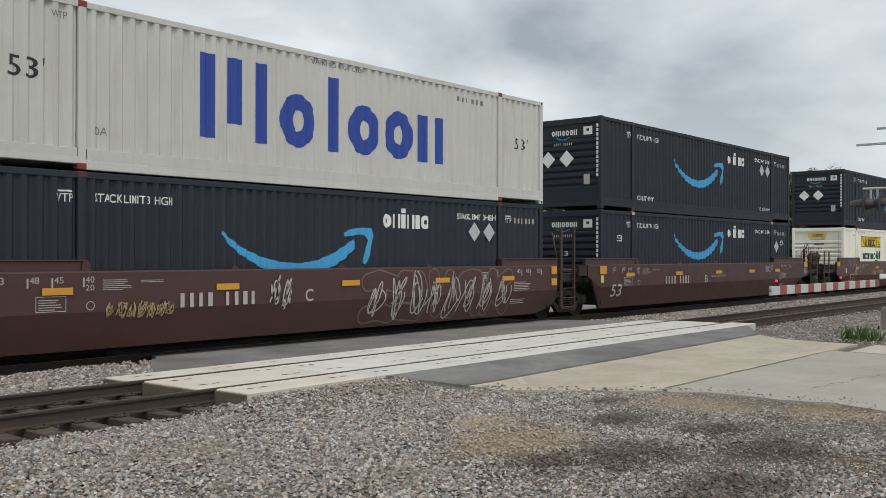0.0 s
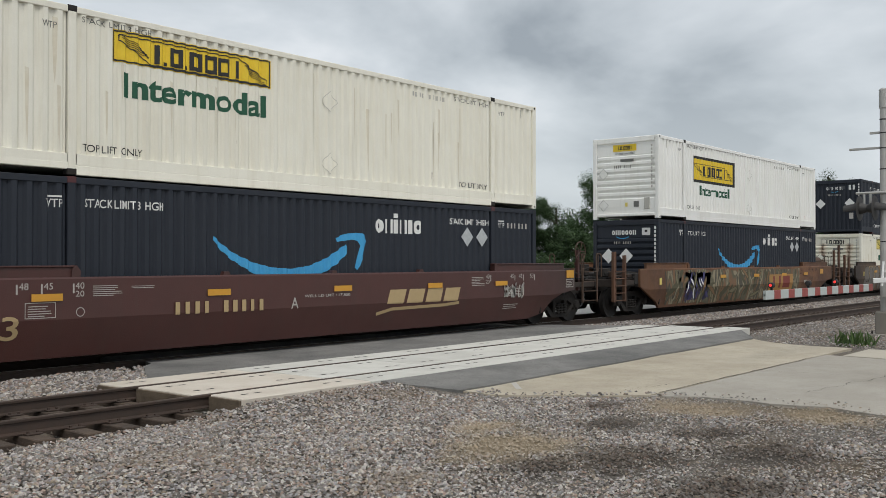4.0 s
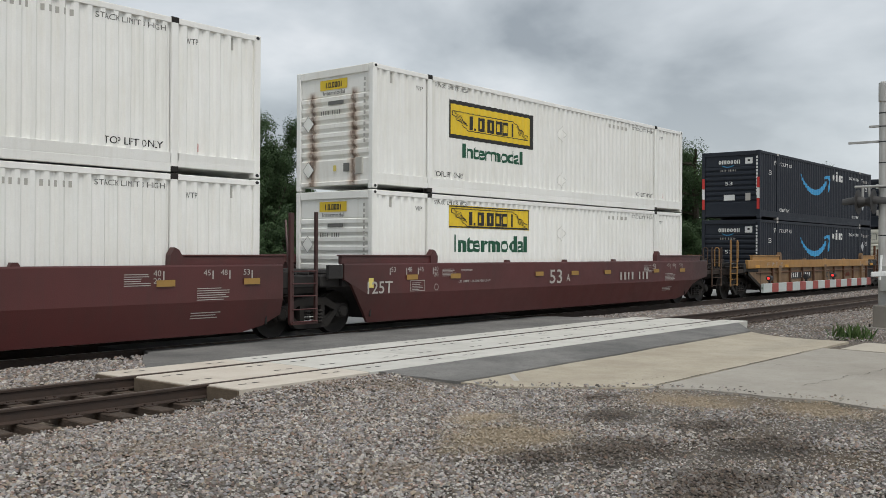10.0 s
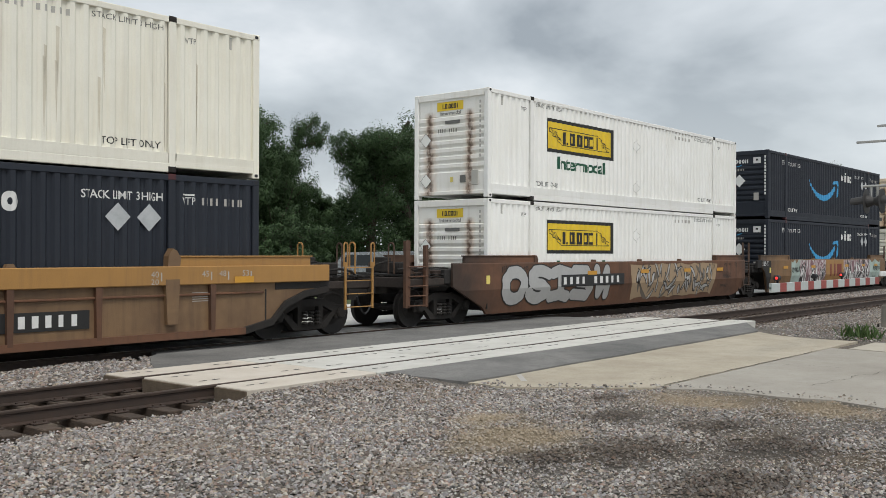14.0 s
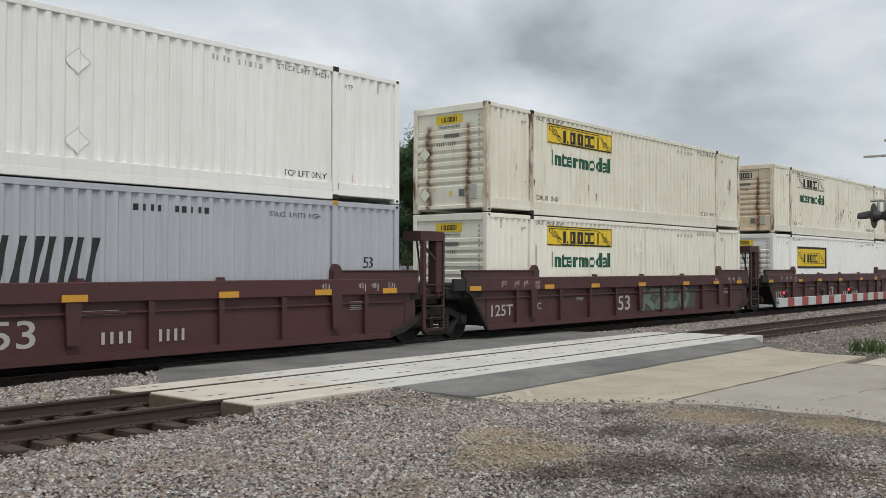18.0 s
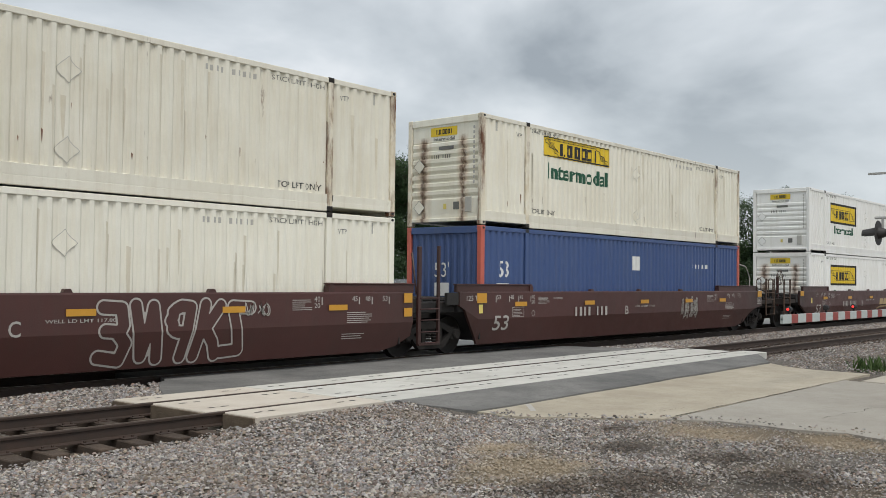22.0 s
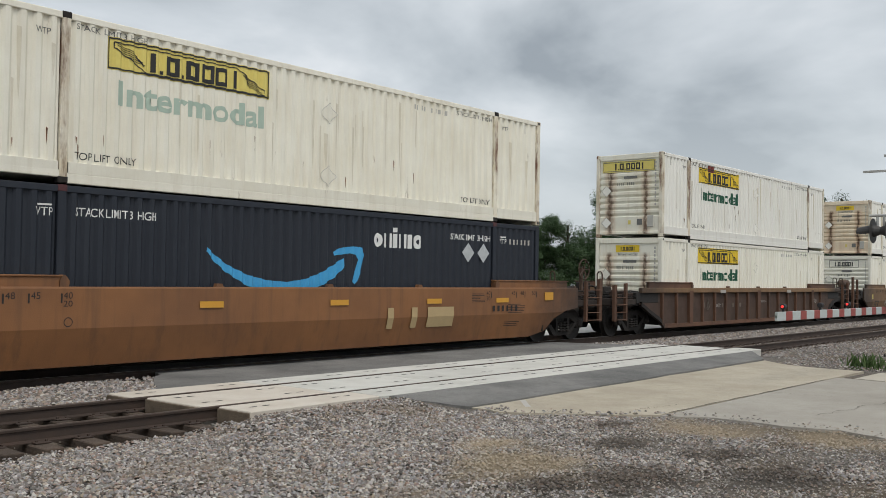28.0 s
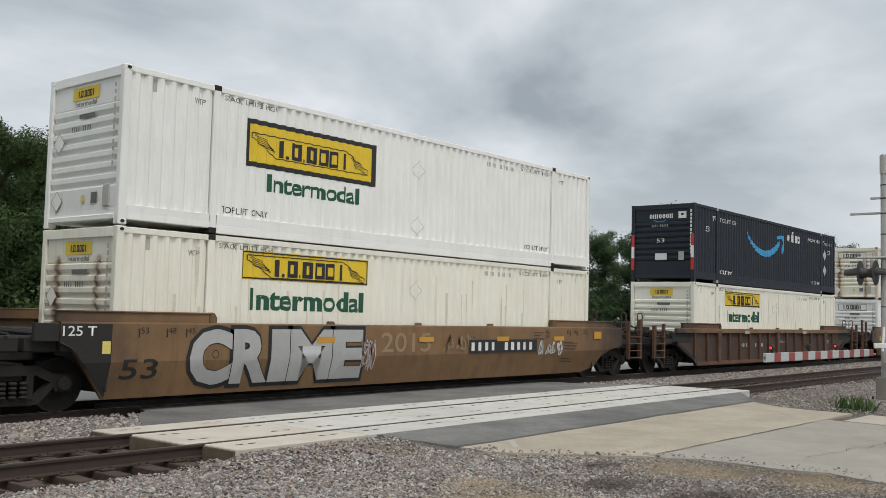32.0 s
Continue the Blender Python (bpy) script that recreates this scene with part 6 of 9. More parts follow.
        if g in ("plate", "rail"):
            pts = [(-3.92, 1.30), (-3.92, 2.22), (-3.80, 2.36), (-3.42, 2.60), (-3.30, 2.64), (-2.64, 2.66)] if g == "plate" else [(15.98, 2.58), (16.50, 2.52), (16.62, 2.46), (16.86, 2.18), (16.92, 2.08), (16.94, 1.58)]
            bm = bmesh.new()
            bent_rod(bm, [(x, SY + 0.09, z) for x, z in pts], 0.022, 8)
            part("bent_handrail", bm, P_DULL, root, "pale bent steel handrail")
        if g == "box":
            bm = bmesh.new()
            soft_box(bm, 17.58, 17.72, 1.10, 1.40, 1.28, 2.80, 0.015)
            soft_box(bm, 18.30, 18.48, 1.10, 1.40, 1.28, 2.84, 0.015)
            soft_box(bm, 17.72, 18.30, 1.16, 1.30, 1.60, 2.62, 0.015)
            part("brake_frame", bm, LADDER, root, "rusty brown upright brake frame")
    # markings common to all
    wd = None if style == "smooth" else 0.0
    fr = None if style == "smooth" else 0.10
    for x in ((1.0, 2.65, 6.45, 8.35, 10.3, 13.6, 15.6) if paint is RED else patches if patches else (4.72, 8.05, 11.2, 13.95) if style == "smooth" and old else (1.25, 4.72, 8.05, 11.2, 13.95) if style == "smooth" else (-0.95, 2.4, 15.4) if chord is YELLOW else (-0.95, 2.4, 4.86, 7.74, 10.9, 13.35, 15.4) if style == "ribbed" else (4.3, 11.0)):
        z = 1.30 if style == "ribbed" else 1.44 if style != "smooth" else 1.24
        w = 0.40 if paint is RED else 0.54 if style == "smooth" else 0.47
        wagon_mark("reflector", lambda b: rect(b, x, x + w, z - 0.06, z + 0.06), P_DULL if style == "gondola" else P_OLDAMBER if paint is RED else P_AMBER, root, 0.026, "reflective patch", wd)
    if style == "smooth" and paint in (MAROON, BROWN):
        # square patches at the ends, two above one another beside a ladder, with a framed plate beside a coupler
        for x, z0, z1 in (((-0.38, 1.28, 1.53),) if left == "joint" else ((-1.62, 1.34, 1.56),)) + (((16.30, 1.32, 1.54), (16.30, 1.00, 1.20)) if right == "joint" else ((17.46, 1.34, 1.56),)):
            wagon_mark("reflector", lambda b: rect(b, x, x + (0.28 if z1 - z0 < 0.23 and right == "joint" and x > 9 else 0.40), z0, z1), P_AMBER, root, 0.024, "square reflective patch")
        if right == "coupler":
            wagon_mark("data_plate", lambda b: (frame_rect(b, 17.46, 17.86, 1.06, 1.30, 0.018), lines(b, 17.51, 17.81, 1.09, 1.27, 4)), P_DULL, root, 0.006, "framed white plate")
    elif style == "smooth" and paint is not RED and right == "coupler":
        wagon_mark("reflector", lambda b: rect(b, 16.2, 16.62, 1.22, 1.44), P_AMBER, root, 0.024, "square reflective patch")
    ink = UNDER if old else P_DULL
    for far in (0, 1) if style != "gondola" and paint is not DRAB and not patches else ():
        def stops(b):
            for x, word in ((13.75, "40"), (14.85, "45"), (15.25, "48"), (15.8, "53")) if far else ((0.42, "53"), (1.0, "48"), (1.42, "45"), (1.98, "40")):
                a = x - 0.20 if far else x + 0.05
                rect(b, x, x + 0.03, 1.30, 1.46)
                write(b, word, a, a + 0.16, 1.37, 1.48)
                if word == "40":
                    write(b, "20", a, a + 0.16, 1.24, 1.34)
        wagon_mark("length_mark", stops, ink, root, 0.005, "", wd)
    if style == "smooth":
        wagon_mark("data_block", lambda b: (*([] if old else [lines(b, 2.35, 2.95, 1.24, 1.44, 6, 1), lines(b, 3.1, 3.6, 1.36, 1.42, 2, 6)]), lines(b, 12.95, 13.5, 1.20, 1.44, 6, 2), lines(b, 14.5, 15.4, 0.90, 1.16, 6, 3), lines(b, 14.4, 15.3, 0.55, 0.70, 3, 4)), ink, root)
        wagon_mark("round_mark", lambda b: ring(b, 2.12, 0.98, 0.08, 0.08, 0.014), ink, root)
        if not old:
            wagon_mark("box_mark", lambda b: (frame_rect(b, 1.15, 1.68, 0.90, 1.16, 0.012), lines(b, 1.2, 1.63, 0.93, 1.13, 5)), ink, root)
        if left == "joint" and ink is UNDER:
            wagon_mark("painted_panel", lambda b: [b.faces.new([b.verts.new((x, 0, z)) for x, z in ((-0.12, 0.24), (-0.10, 0.87), (-0.10, 1.535), (x0 + 0.01, 1.535), (x0 + 0.01, 1.24), (-0.83, 1.13), (-0.30, 0.44))])], UNDER, root, 0.003, "black-painted end")
        wagon_mark("pale_sticker", lambda b: rect(b, -0.28, -0.12, 1.02, 1.24), P_PALEYEL, root)
    else:
        wagon_mark("data_block", lambda b: (lines(b, 14.5, 15.1, 0.90, 1.1, 5, 3), lines(b, 4.2, 4.75, 0.88, 0.98, 3, 4), lines(b, 8.0, 9.1, 1.0, 1.1, 3, 6)), P_DULL, root, 0.004, "", fr)
    if chord is YELLOW:
        # blackened ends of the ochre wagons
        if left == "joint":
            wagon_mark("painted_panel", lambda b: rect(b, x0 + 0.01, 0.9, 1.235, 1.555), UNDER, root, 0.003, "black-painted end", 0.0)
        if right == "joint" or left == "coupler":
            wagon_mark("painted_panel", lambda b: rect(b, 15.05, x1 - 0.01, 1.235, 1.555), UNDER, root, 0.003, "black-painted end", 0.0)
            wagon_mark("painted_panel", lambda b: [b.faces.new([b.verts.new((x, 0, z)) for x, z in ((14.96, 0.37), (15.72, 0.37), (16.2, 0.48), (16.6, 0.69), (16.6, 1.215), (14.96, 1.215))])], UNDER, root, 0.003, "black-painted end", 0.10)
    for d in text:
        kind, args = d[0], d[1:]
        if kind == "num":        # running number reduced to bars
            a, b_, z0, z1, cnt, mat = args
            wagon_mark("running_number", lambda b: bars(b, a, b_, z0, z1, cnt, 0.46, cnt), mat, root, 0.0225, "", fr)
        elif kind == "ends":
            wagon_mark("painted_panel", lambda b: [b.faces.new([b.verts.new((x, 0, z)) for x, z in ((-0.13, 0.37), (1.02, 0.37), (1.02, 1.215), (-0.80, 1.215), (-0.32, 0.56))])], UNDER, root, 0.003, "black-painted end", fr)
        elif kind == "plate":
            a, b_, z0, z1, mat = args
            wagon_mark("painted_panel", lambda b: rect(b, a, b_, z0, z1), mat, root, 0.004 if mat in (SAND, P_MOSS) else 0.0205, "", fr)
        elif kind == "word":
            s, a, b_, z0, z1, mat = args
            wagon_mark("lettering", lambda b: write(b, s, a, b_, z0, z1, 0.008), mat, root, 0.008, "", fr)
        elif kind == "logo":
            a, b_, z0, z1, mat = args
            def lg(b):
                letters(b, "BBBB", a + 0.32, b_, z0 + (z1 - z0) * 0.40, z1, 0.12)
                for v in b.verts:
                    v.co.x += (v.co.z - z0) * 0.35 - 0.1
                ribbon(b, [(a, z0), (a + 0.5, z0 + 0.10), (b_ - 0.6, z0 + 0.13), (b_ - 0.05, z0 + 0.17)], 0.075)
            wagon_mark("emblem", lg, mat, root, 0.006, "slanted emblem shapes", fr)
        elif kind == "ttx":
            a, b_, z0, z1, mat = args
            wagon_mark("emblem", lambda b: letters(b, "TTB", a, b_, z0, z1, 0.20), mat, root, 0.0225, "dark red emblem shapes", fr)
        elif kind == "tag":
            seed, a, b_, z0, z1, w, n, mat = args
            tagged(wagon_mark("graffiti_tag", tag_strokes(seed, a, b_, z0, z1, w, n), mat, root, 0.020, "scrawled spray-paint tag", fr), kind="stuff")
        elif kind == "bub":
            seed, a, b_, z0, z1, n, mat, edge = args
            st = (b_ - a) / n
            for i in range(n):
                cx, cz = a + (i + 0.5) * st, (z0 + z1) / 2
                if n > 1:
                    code, hh = "LOSTENPKZ"[(seed - 71 + i) % 9], (z1 - z0) * 0.5
                    rr = min(st * (0.25 if mat in (P_ASH, P_TEAL) else 0.16), hh * 0.30)
                    wagon_mark("graffiti_outline", fat_letter(code, seed + i, cx, cz, st * 0.52, hh, rr, 0.035), edge, root, 0.010 + 0.0015 * (i % 2), "", fr)
                    wagon_mark("graffiti_letter", fat_letter(code, seed + i, cx, cz, st * 0.52, hh, rr, 0.0), mat, root, 0.014 + 0.0015 * (i % 2), "fat sprayed letter shape", fr)
                    continue
                wagon_mark("graffiti_outline", blob(seed + i, cx, cz, st * 0.46, (z1 - z0) * 0.46, 0.07), edge, root, 0.010 + 0.0015 * (i % 2), "", fr)
                wagon_mark("graffiti_letter", blob(seed + i, cx, cz, st * 0.46, (z1 - z0) * 0.46, 0.0), mat, root, 0.014 + 0.0015 * (i % 2), "fat sprayed letter shape", fr)
                tagged(wagon_mark("graffiti_stroke", tag_strokes(seed + 7 + i, cx - st * 0.3, cx + st * 0.3, cz - (z1 - z0) * 0.28, cz + (z1 - z0) * 0.28, 0.04, 2), edge, root, 0.018, "", fr), kind="stuff")
        elif kind == "figure":
            # a line drawing: two long ears, round head, snout with teeth, hunched body
            seed, a, b_ = args
            cx, hw = (a + b_) / 2, (b_ - a) / 2

            def sketch(bm):
                for dx in (-0.05, 0.5):
                    ribbon(bm, [(cx + (dx + 0.13 * math.sin(t)) * hw + 0.06 * math.cos(t), 1.36 + 0.15 * math.cos(t)) for t in [0.6 * i - 2.6 for i in range(10)]], 0.022)
                for ex, ez, rx, rz, a0, a1 in ((0.1, 1.06, 0.42, 0.20, 0.2, 6.0), (-0.3, 0.86, 0.30, 0.09, 0, 6.3), (0.25, 0.62, 0.62, 0.30, 0.9, 4.1), (-0.45, 0.66, 0.28, 0.16, 1.2, 5.0), (0.0, 1.10, 0.05, 0.07, 0, 6.3), (0.18, 1.10, 0.05, 0.07, 0, 6.3), (0.5, 0.70, 0.2, 0.4, -1.2, 1.2)):
                    ring(bm, cx + ex * hw, ez, rx * hw, rz, 0.03, 16, a0, a1)
            wagon_mark("graffiti_outline", sketch, UNDER, root, 0.012, "dark sprayed line drawing", fr)
            for k in (0, 1):
                wagon_mark("graffiti_shape", lambda b: rect(b, cx - (0.36 - 0.16 * k) * hw, cx - (0.23 - 0.16 * k) * hw, 0.82, 0.90), P_WHITE, root, 0.010, "", fr)
        elif kind == "swirl":
            swirl_piece(root, *args)
        elif kind == "wild":
            seed, a, b_, z0, z1, ground, fills, edge = args
            wild_piece(root, seed, a, b_, z0, z1, ground, fills, edge, fr)
    return root


# ---------------------------------------------------------------- ground, tracks and crossing
TRACK_Y = (11.716, 16.512)     # near track, train track
GAUGE = 1.505                  # between rail centres
GZ = -0.16                     # level of the ground


def ground_material():
    m = bpy.data.materials.new("gravelly_ground")
    m.use_nodes = True
    nt = m.node_tree
    n, l = nt.nodes.new, nt.links.new
    b = nt.nodes["Principled BSDF"]
    b.inputs["Roughness"].default_value = 0.95
    tc = n("ShaderNodeTexCoord")
    v = n("ShaderNodeTexVoronoi"); v.inputs["Scale"].default_value = 45.0
    l(tc.outputs["Object"], v.inputs["Vector"])
    sp, r = n("ShaderNodeSeparateColor"), n("ShaderNodeValToRGB")
    l(v.outputs["Color"], sp.inputs[0])
    e = r.color_ramp.elements
    e[0].color, e[1].color = (0.07, 0.061, 0.052, 1), (0.27, 0.245, 0.215, 1)
    k = e.new(0.5); k.color = (0.125, 0.109, 0.092, 1)
    l(sp.outputs[0], r.inputs[0])
    d = n("ShaderNodeTexNoise"); d.inputs["Scale"].default_value = 0.55; d.inputs["Detail"].default_value = 5
    l(tc.outputs["Object"], d.inputs["Vector"])
    mr = n("ShaderNodeMapRange"); mr.inputs[1].default_value = 0.45; mr.inputs[2].default_value = 0.65
    l(d.outputs["Fac"], mr.inputs[0])
    x = n("ShaderNodeMix"); x.data_type = "RGBA"; x.inputs["B"].default_value = (0.115, 0.088, 0.06, 1)
    l(mr.outputs[0], x.inputs["Factor"]); l(r.outputs[0], x.inputs["A"])
    # grass takes over beyond the railway
    sx = n("ShaderNodeSeparateXYZ"); l(tc.outputs["Object"], sx.inputs[0])
    wob = n("ShaderNodeMath"); wob.operation = "MULTIPLY_ADD"; wob.inputs[1].default_value = 6.0
    l(d.outputs["Fac"], wob.inputs[0]); l(sx.outputs["Y"], wob.inputs[2])
    gr = n("ShaderNodeMapRange"); gr.inputs[1].default_value = 26.0; gr.inputs[2].default_value = 30.0
    l(wob.outputs[0], gr.inputs[0])
    g2 = n("ShaderNodeTexNoise"); g2.inputs["Scale"].default_value = 1.2; g2.inputs["Detail"].default_value = 8
    l(tc.outputs["Object"], g2.inputs["Vector"])
    gc = n("ShaderNodeValToRGB")
    gc.color_ramp.elements[0].color, gc.color_ramp.elements[1].color = (0.035, 0.06, 0.018, 1), (0.12, 0.14, 0.05, 1)
    l(g2.outputs["Fac"], gc.inputs[0])
    y = n("ShaderNodeMix"); y.data_type = "RGBA"
    l(gr.outputs[0], y.inputs["Factor"]); l(dirty_patches(nt, x.outputs["Result"], (0.235, 0.185, 0.12), (0.042, 0.034, 0.026), 0.9), y.inputs["A"]); l(gc.outputs[0], y.inputs["B"]); l(y.outputs["Result"], b.inputs["Base Color"])
    bp = n("ShaderNodeBump"); bp.inputs["Strength"].default_value = 0.8; bp.inputs["Distance"].default_value = 0.03
    l(v.outputs["Distance"], bp.inputs["Height"]); l(bp.outputs[0], b.inputs["Normal"])
    return m


def build_ground():
    xs = [-2500, -800, -250, -90, -40, -20] + [-10 + i * 0.5 for i in range(0, 121)] + [60, 90, 160, 300, 800, 2500]
    ys = [-2500, -600, -150, -50, -20, -10, -5, -2] + [i * 0.5 for i in range(0, 40)] + [20, 24, 30, 45, 70, 110, 200, 500, 1200, 2500]
    bm = bmesh.new()
    grid = []
    for x in xs:
        row = []
        for y in ys:
            z = GZ
            if -10 < x < 50 and 0 < y < 10:
                z += 0.03 * (noise.noise(Vector((x * 0.35, y * 0.35, 0))) - 0.1)
            z += berm(x, y) * 0.9 - track_dip(x, y)
            for ty in TRACK_Y:
                if abs(y - ty) < 1.3:
                    z = GZ - (0.07 if ty > 14 or x > 8 else 0.13)
            if y < 3:
                z -= 0.04 * min(1, (3 - y) / 3)
            row.append(bm.verts.new((x, y, z)))
        grid.append(row)
    for i in range(len(xs) - 1):
        for j in range(len(ys) - 1):
            bm.faces.new((grid[i][j], grid[i + 1][j], grid[i + 1][j + 1], grid[i][j + 1]))
    ob = part("ground", bm, ground_material(), None)
    return tagged(ob, "gravelly dirt ground with grass beyond the railway", "ground", kind="structure")


def stones(name, regions, size, mat, label, seed, z_of):
    """Thousands of loose stones, each a small dented lump of its own."""
    rg = np.random.RandomState(seed)
    base = np.array([(1, 0, -0.2), (0.31, 0.95, -0.3), (-0.81, 0.59, -0.2), (-0.81, -0.59, -0.3), (0.31, -0.95, -0.2), (0.55, 0.05, 0.75), (-0.28, 0.48, 0.8), (-0.26, -0.45, 0.7)], float)
    tri = np.array([(0, 1, 5), (1, 6, 5), (1, 2, 6), (2, 3, 6), (3, 7, 6), (3, 4, 7), (4, 0, 7), (0, 5, 7), (5, 6, 7)])
    pts = []
    for x0, x1, y0, y1, per in regions:
        k = int((x1 - x0) * (y1 - y0) * per)
        pts.append(np.stack([rg.uniform(x0, x1, k), rg.uniform(y0, y1, k)], 1))
    p = np.concatenate(pts)
    keep = np.array([clear_of_slabs(x, y) and (20 < math.degrees(math.atan2(x, y)) < 81) and rg.rand() < cover(x, y) for x, y in p])
    p = p[keep]
    k = len(p)
    s = rg.uniform(size[0], size[1], (k, 1, 1)) * np.array([0.38 + 0.62 * cover(x, y) for x, y in p])[:, None, None] * rg.uniform(0.65, 1.3, (k, 1, 3)) * np.array([1, 1, 0.65])
    v = base[None] * s * rg.uniform(0.72, 1.28, (k, 8, 3))
    a = rg.uniform(0, 6.283, k)
    ca, sa = np.cos(a)[:, None], np.sin(a)[:, None]
    tl = rg.uniform(-0.5, 0.5, (k, 1))
    vx, vy, vz = v[..., 0], v[..., 1], v[..., 2]
    vz = vz + vx * tl
    q = np.stack([vx * ca - vy * sa + p[:, :1], vx * sa + vy * ca + p[:, 1:], vz], 2)
    zz = np.array([z_of(x, y) for x, y in p]) + rg.uniform(-0.004, 0.012, k)
    q[..., 2] += zz[:, None]
    f = (tri[None] + (np.arange(k) * 8)[:, None, None]).reshape(-1, 3)
    me = bpy.data.meshes.new(name)
    me.from_pydata(q.reshape(-1, 3).tolist(), [], f.tolist())
    me.materials.append(mat)
    ob = new(name, me)
    return tagged(ob, label, "gravel", kind="stuff")


def chip_bed(x, y):
    return GZ + 0.004


def cover(x, y):
    """How thickly stones lie: thin over the two patches of trodden dirt and towards the road."""
    k = 1.0 - 0.44 * math.exp(-((x - 8.3) / 1.0) ** 2 - ((y - 6.1) / 0.75) ** 2) - 0.58 * math.exp(-((x - 8.2) / 1.3) ** 2 - ((y - 4.2) / 1.1) ** 2)
    k -= 0.5 * min(1.0, max(0.0, (x - 8.2) / 2.4)) * min(1.0, max(0.0, (7.6 - y) / 2.0))
    k += 0.45 * noise.noise(Vector((x * 0.9, y * 0.9, 2.0))) + 0.25 * noise.noise(Vector((x * 2.7, y * 2.7, 5.0)))
    return min(1.0, max(0.14, k))


def clear_of_slabs(x, y):
    """Not on the crossing, the asphalt or the concrete; thin on the near track's ties."""
    if x < 8.0 and 10.55 < y < 12.9 and (x * 0.53 ** -1) % 1 < 0.5 + 0.1 * noise.noise(Vector((x * 3, y * 3, 0))):
        return False
    if 7.85 < x < 25.6 and 10.0 < y < 13.3:
        return False
    if 10.9 < x < 25.0 + (y - 10) * 0.2 and 8.75 < y < 10.2:
        return False
    if x > 11.3 and pad_edge(y) < x < pad_far(y) and y < 9.1:
        return random.random() < 0.35 and (x - pad_edge(y)) < 0.55 * random.random() ** 2.5
    if 8.9 + (y - 13.3) * 0.55 + 0.5 * (random.random() - 0.3) < x < 23.2 and 13.2 < y < 18.6:
        return False
    if x > 25.5 and abs(y - TRACK_Y[0]) < 0.8 and random.random() < 0.7:
        return False
    for ty in TRACK_Y:
        for r in (-0.7525, 0.7525):
            if abs(y - ty - r) < 0.09:
                return False
    return True


def pad_edge(y):
    """Ragged near edge of the concrete, x for a given y."""
    return 11.35 + 1.8 * min(1, max(0, (8.3 - y) / 2.4)) ** 0.9 + 0.26 * noise.noise(Vector((y * 1.3, 4.0, 0)))


def pad_far(y):
    return 22.35 + 0.05 * (y - 5.0) + 0.9 * max(0.0, (y - 7.6) / 1.6) ** 2


def berm(x, y):
    """Gravel heaped against the crossing panels and the asphalt."""
    if 7.4 < x < 12.5 and y < 10.25:
        return 0.125 * min(1, max(0, (x - 7.5) / 0.75)) * math.exp(-((y - 9.95) / 0.8) ** 2)
    return 0.0


def track_dip(x, y):
    """The gravel falls away to the tie ends of the near track."""
    return 0.075 * min(1.0, max(0.0, (y - 9.2) / 0.9)) * min(1.0, max(0.0, (7.8 - x) / 0.6)) if y < 10.6 else 0.0


def bed(x, y):
    for ty in TRACK_Y:
        if abs(y - ty) < (1.3 if ty > 14 or x > 8 else 1.15):
            return GZ - (0.05 if ty > 14 or x > 8 else 0.11)
    if y > 13.0:
        return GZ + 0.03 + (0.07 * min(1.0, max(0.0, (x - 6.5) / 2.0)) if x < 11 else 0.0)
    if x < 8.0 and y > 10.45:
        return GZ - 0.10
    if x > 11.3 and x > pad_edge(y) and y < 9.0:
        return -0.108
    return GZ + 0.012 + berm(x, y) - track_dip(x, y)


def slab(name, outline, z0, z1, mat, label, category, steps=0.0):
    bm = bmesh.new()
    a = [bm.verts.new((x, y, z1 if not callable(z1) else z1(x, y))) for x, y in outline]
    b = [bm.verts.new((x, y, z0)) for x, y in outline]
    bm.faces.new(a); bm.faces.new(b[::-1])
    for i in range(len(outline)):
        j = (i + 1) % len(outline)
        bm.faces.new((a[j], a[i], b[i], b[j]))
    bmesh.ops.recalc_face_normals(bm, faces=bm.faces[:])
    bmesh.ops.triangulate(bm, faces=[f for f in bm.faces if len(f.verts) > 4])
    return tagged(part(name, bm, mat, None), label, category, kind="structure")


def rough_line(p, q, n, amp, seed):
    """Points from p to q with an uneven wander."""
    out = []
    d = Vector((q[0] - p[0], q[1] - p[1]))
    nrm = Vector((-d.y, d.x)).normalized()
    for i in range(n + 1):
        t = i / n
        k = amp * noise.noise(Vector((t * n * 0.7, seed * 3.1, 0))) * (0 if i in (0, n) else 1)
        out.append((p[0] + d.x * t + nrm.x * k, p[1] + d.y * t + nrm.y * k))
    return out


ASPHALT = surface("worn_asphalt", (0.205, 0.20, 0.19), 0.9, alt=(0.10, 0.10, 0.097), amount=0.95, scale=0.8, bump=0.8, grain=50.0, specks=0.8, streak=0.25, streak_col=(0.20, 0.195, 0.185))
OLD_ASPHALT = surface("pale_road_asphalt", (0.52, 0.51, 0.48), 0.9, alt=(0.42, 0.41, 0.385), amount=0.7, scale=0.5, bump=0.5, grain=80.0)
CONCRETE = surface("sandy_concrete", (0.44, 0.392, 0.308), 0.9, alt=(0.33, 0.285, 0.215), amount=0.95, scale=0.8, bump=0.4, grain=55.0, specks=0.6)
CONCRETE2 = surface("greyer_concrete", (0.36, 0.335, 0.29), 0.9, alt=(0.28, 0.255, 0.215), amount=0.9, scale=0.6, bump=0.35, grain=55.0, specks=0.4)
PALE_LANE = surface("bleached_lane_concrete", (0.62, 0.60, 0.56), 0.9, alt=(0.52, 0.50, 0.46), amount=0.8, scale=0.5, bump=0.3, grain=55.0)
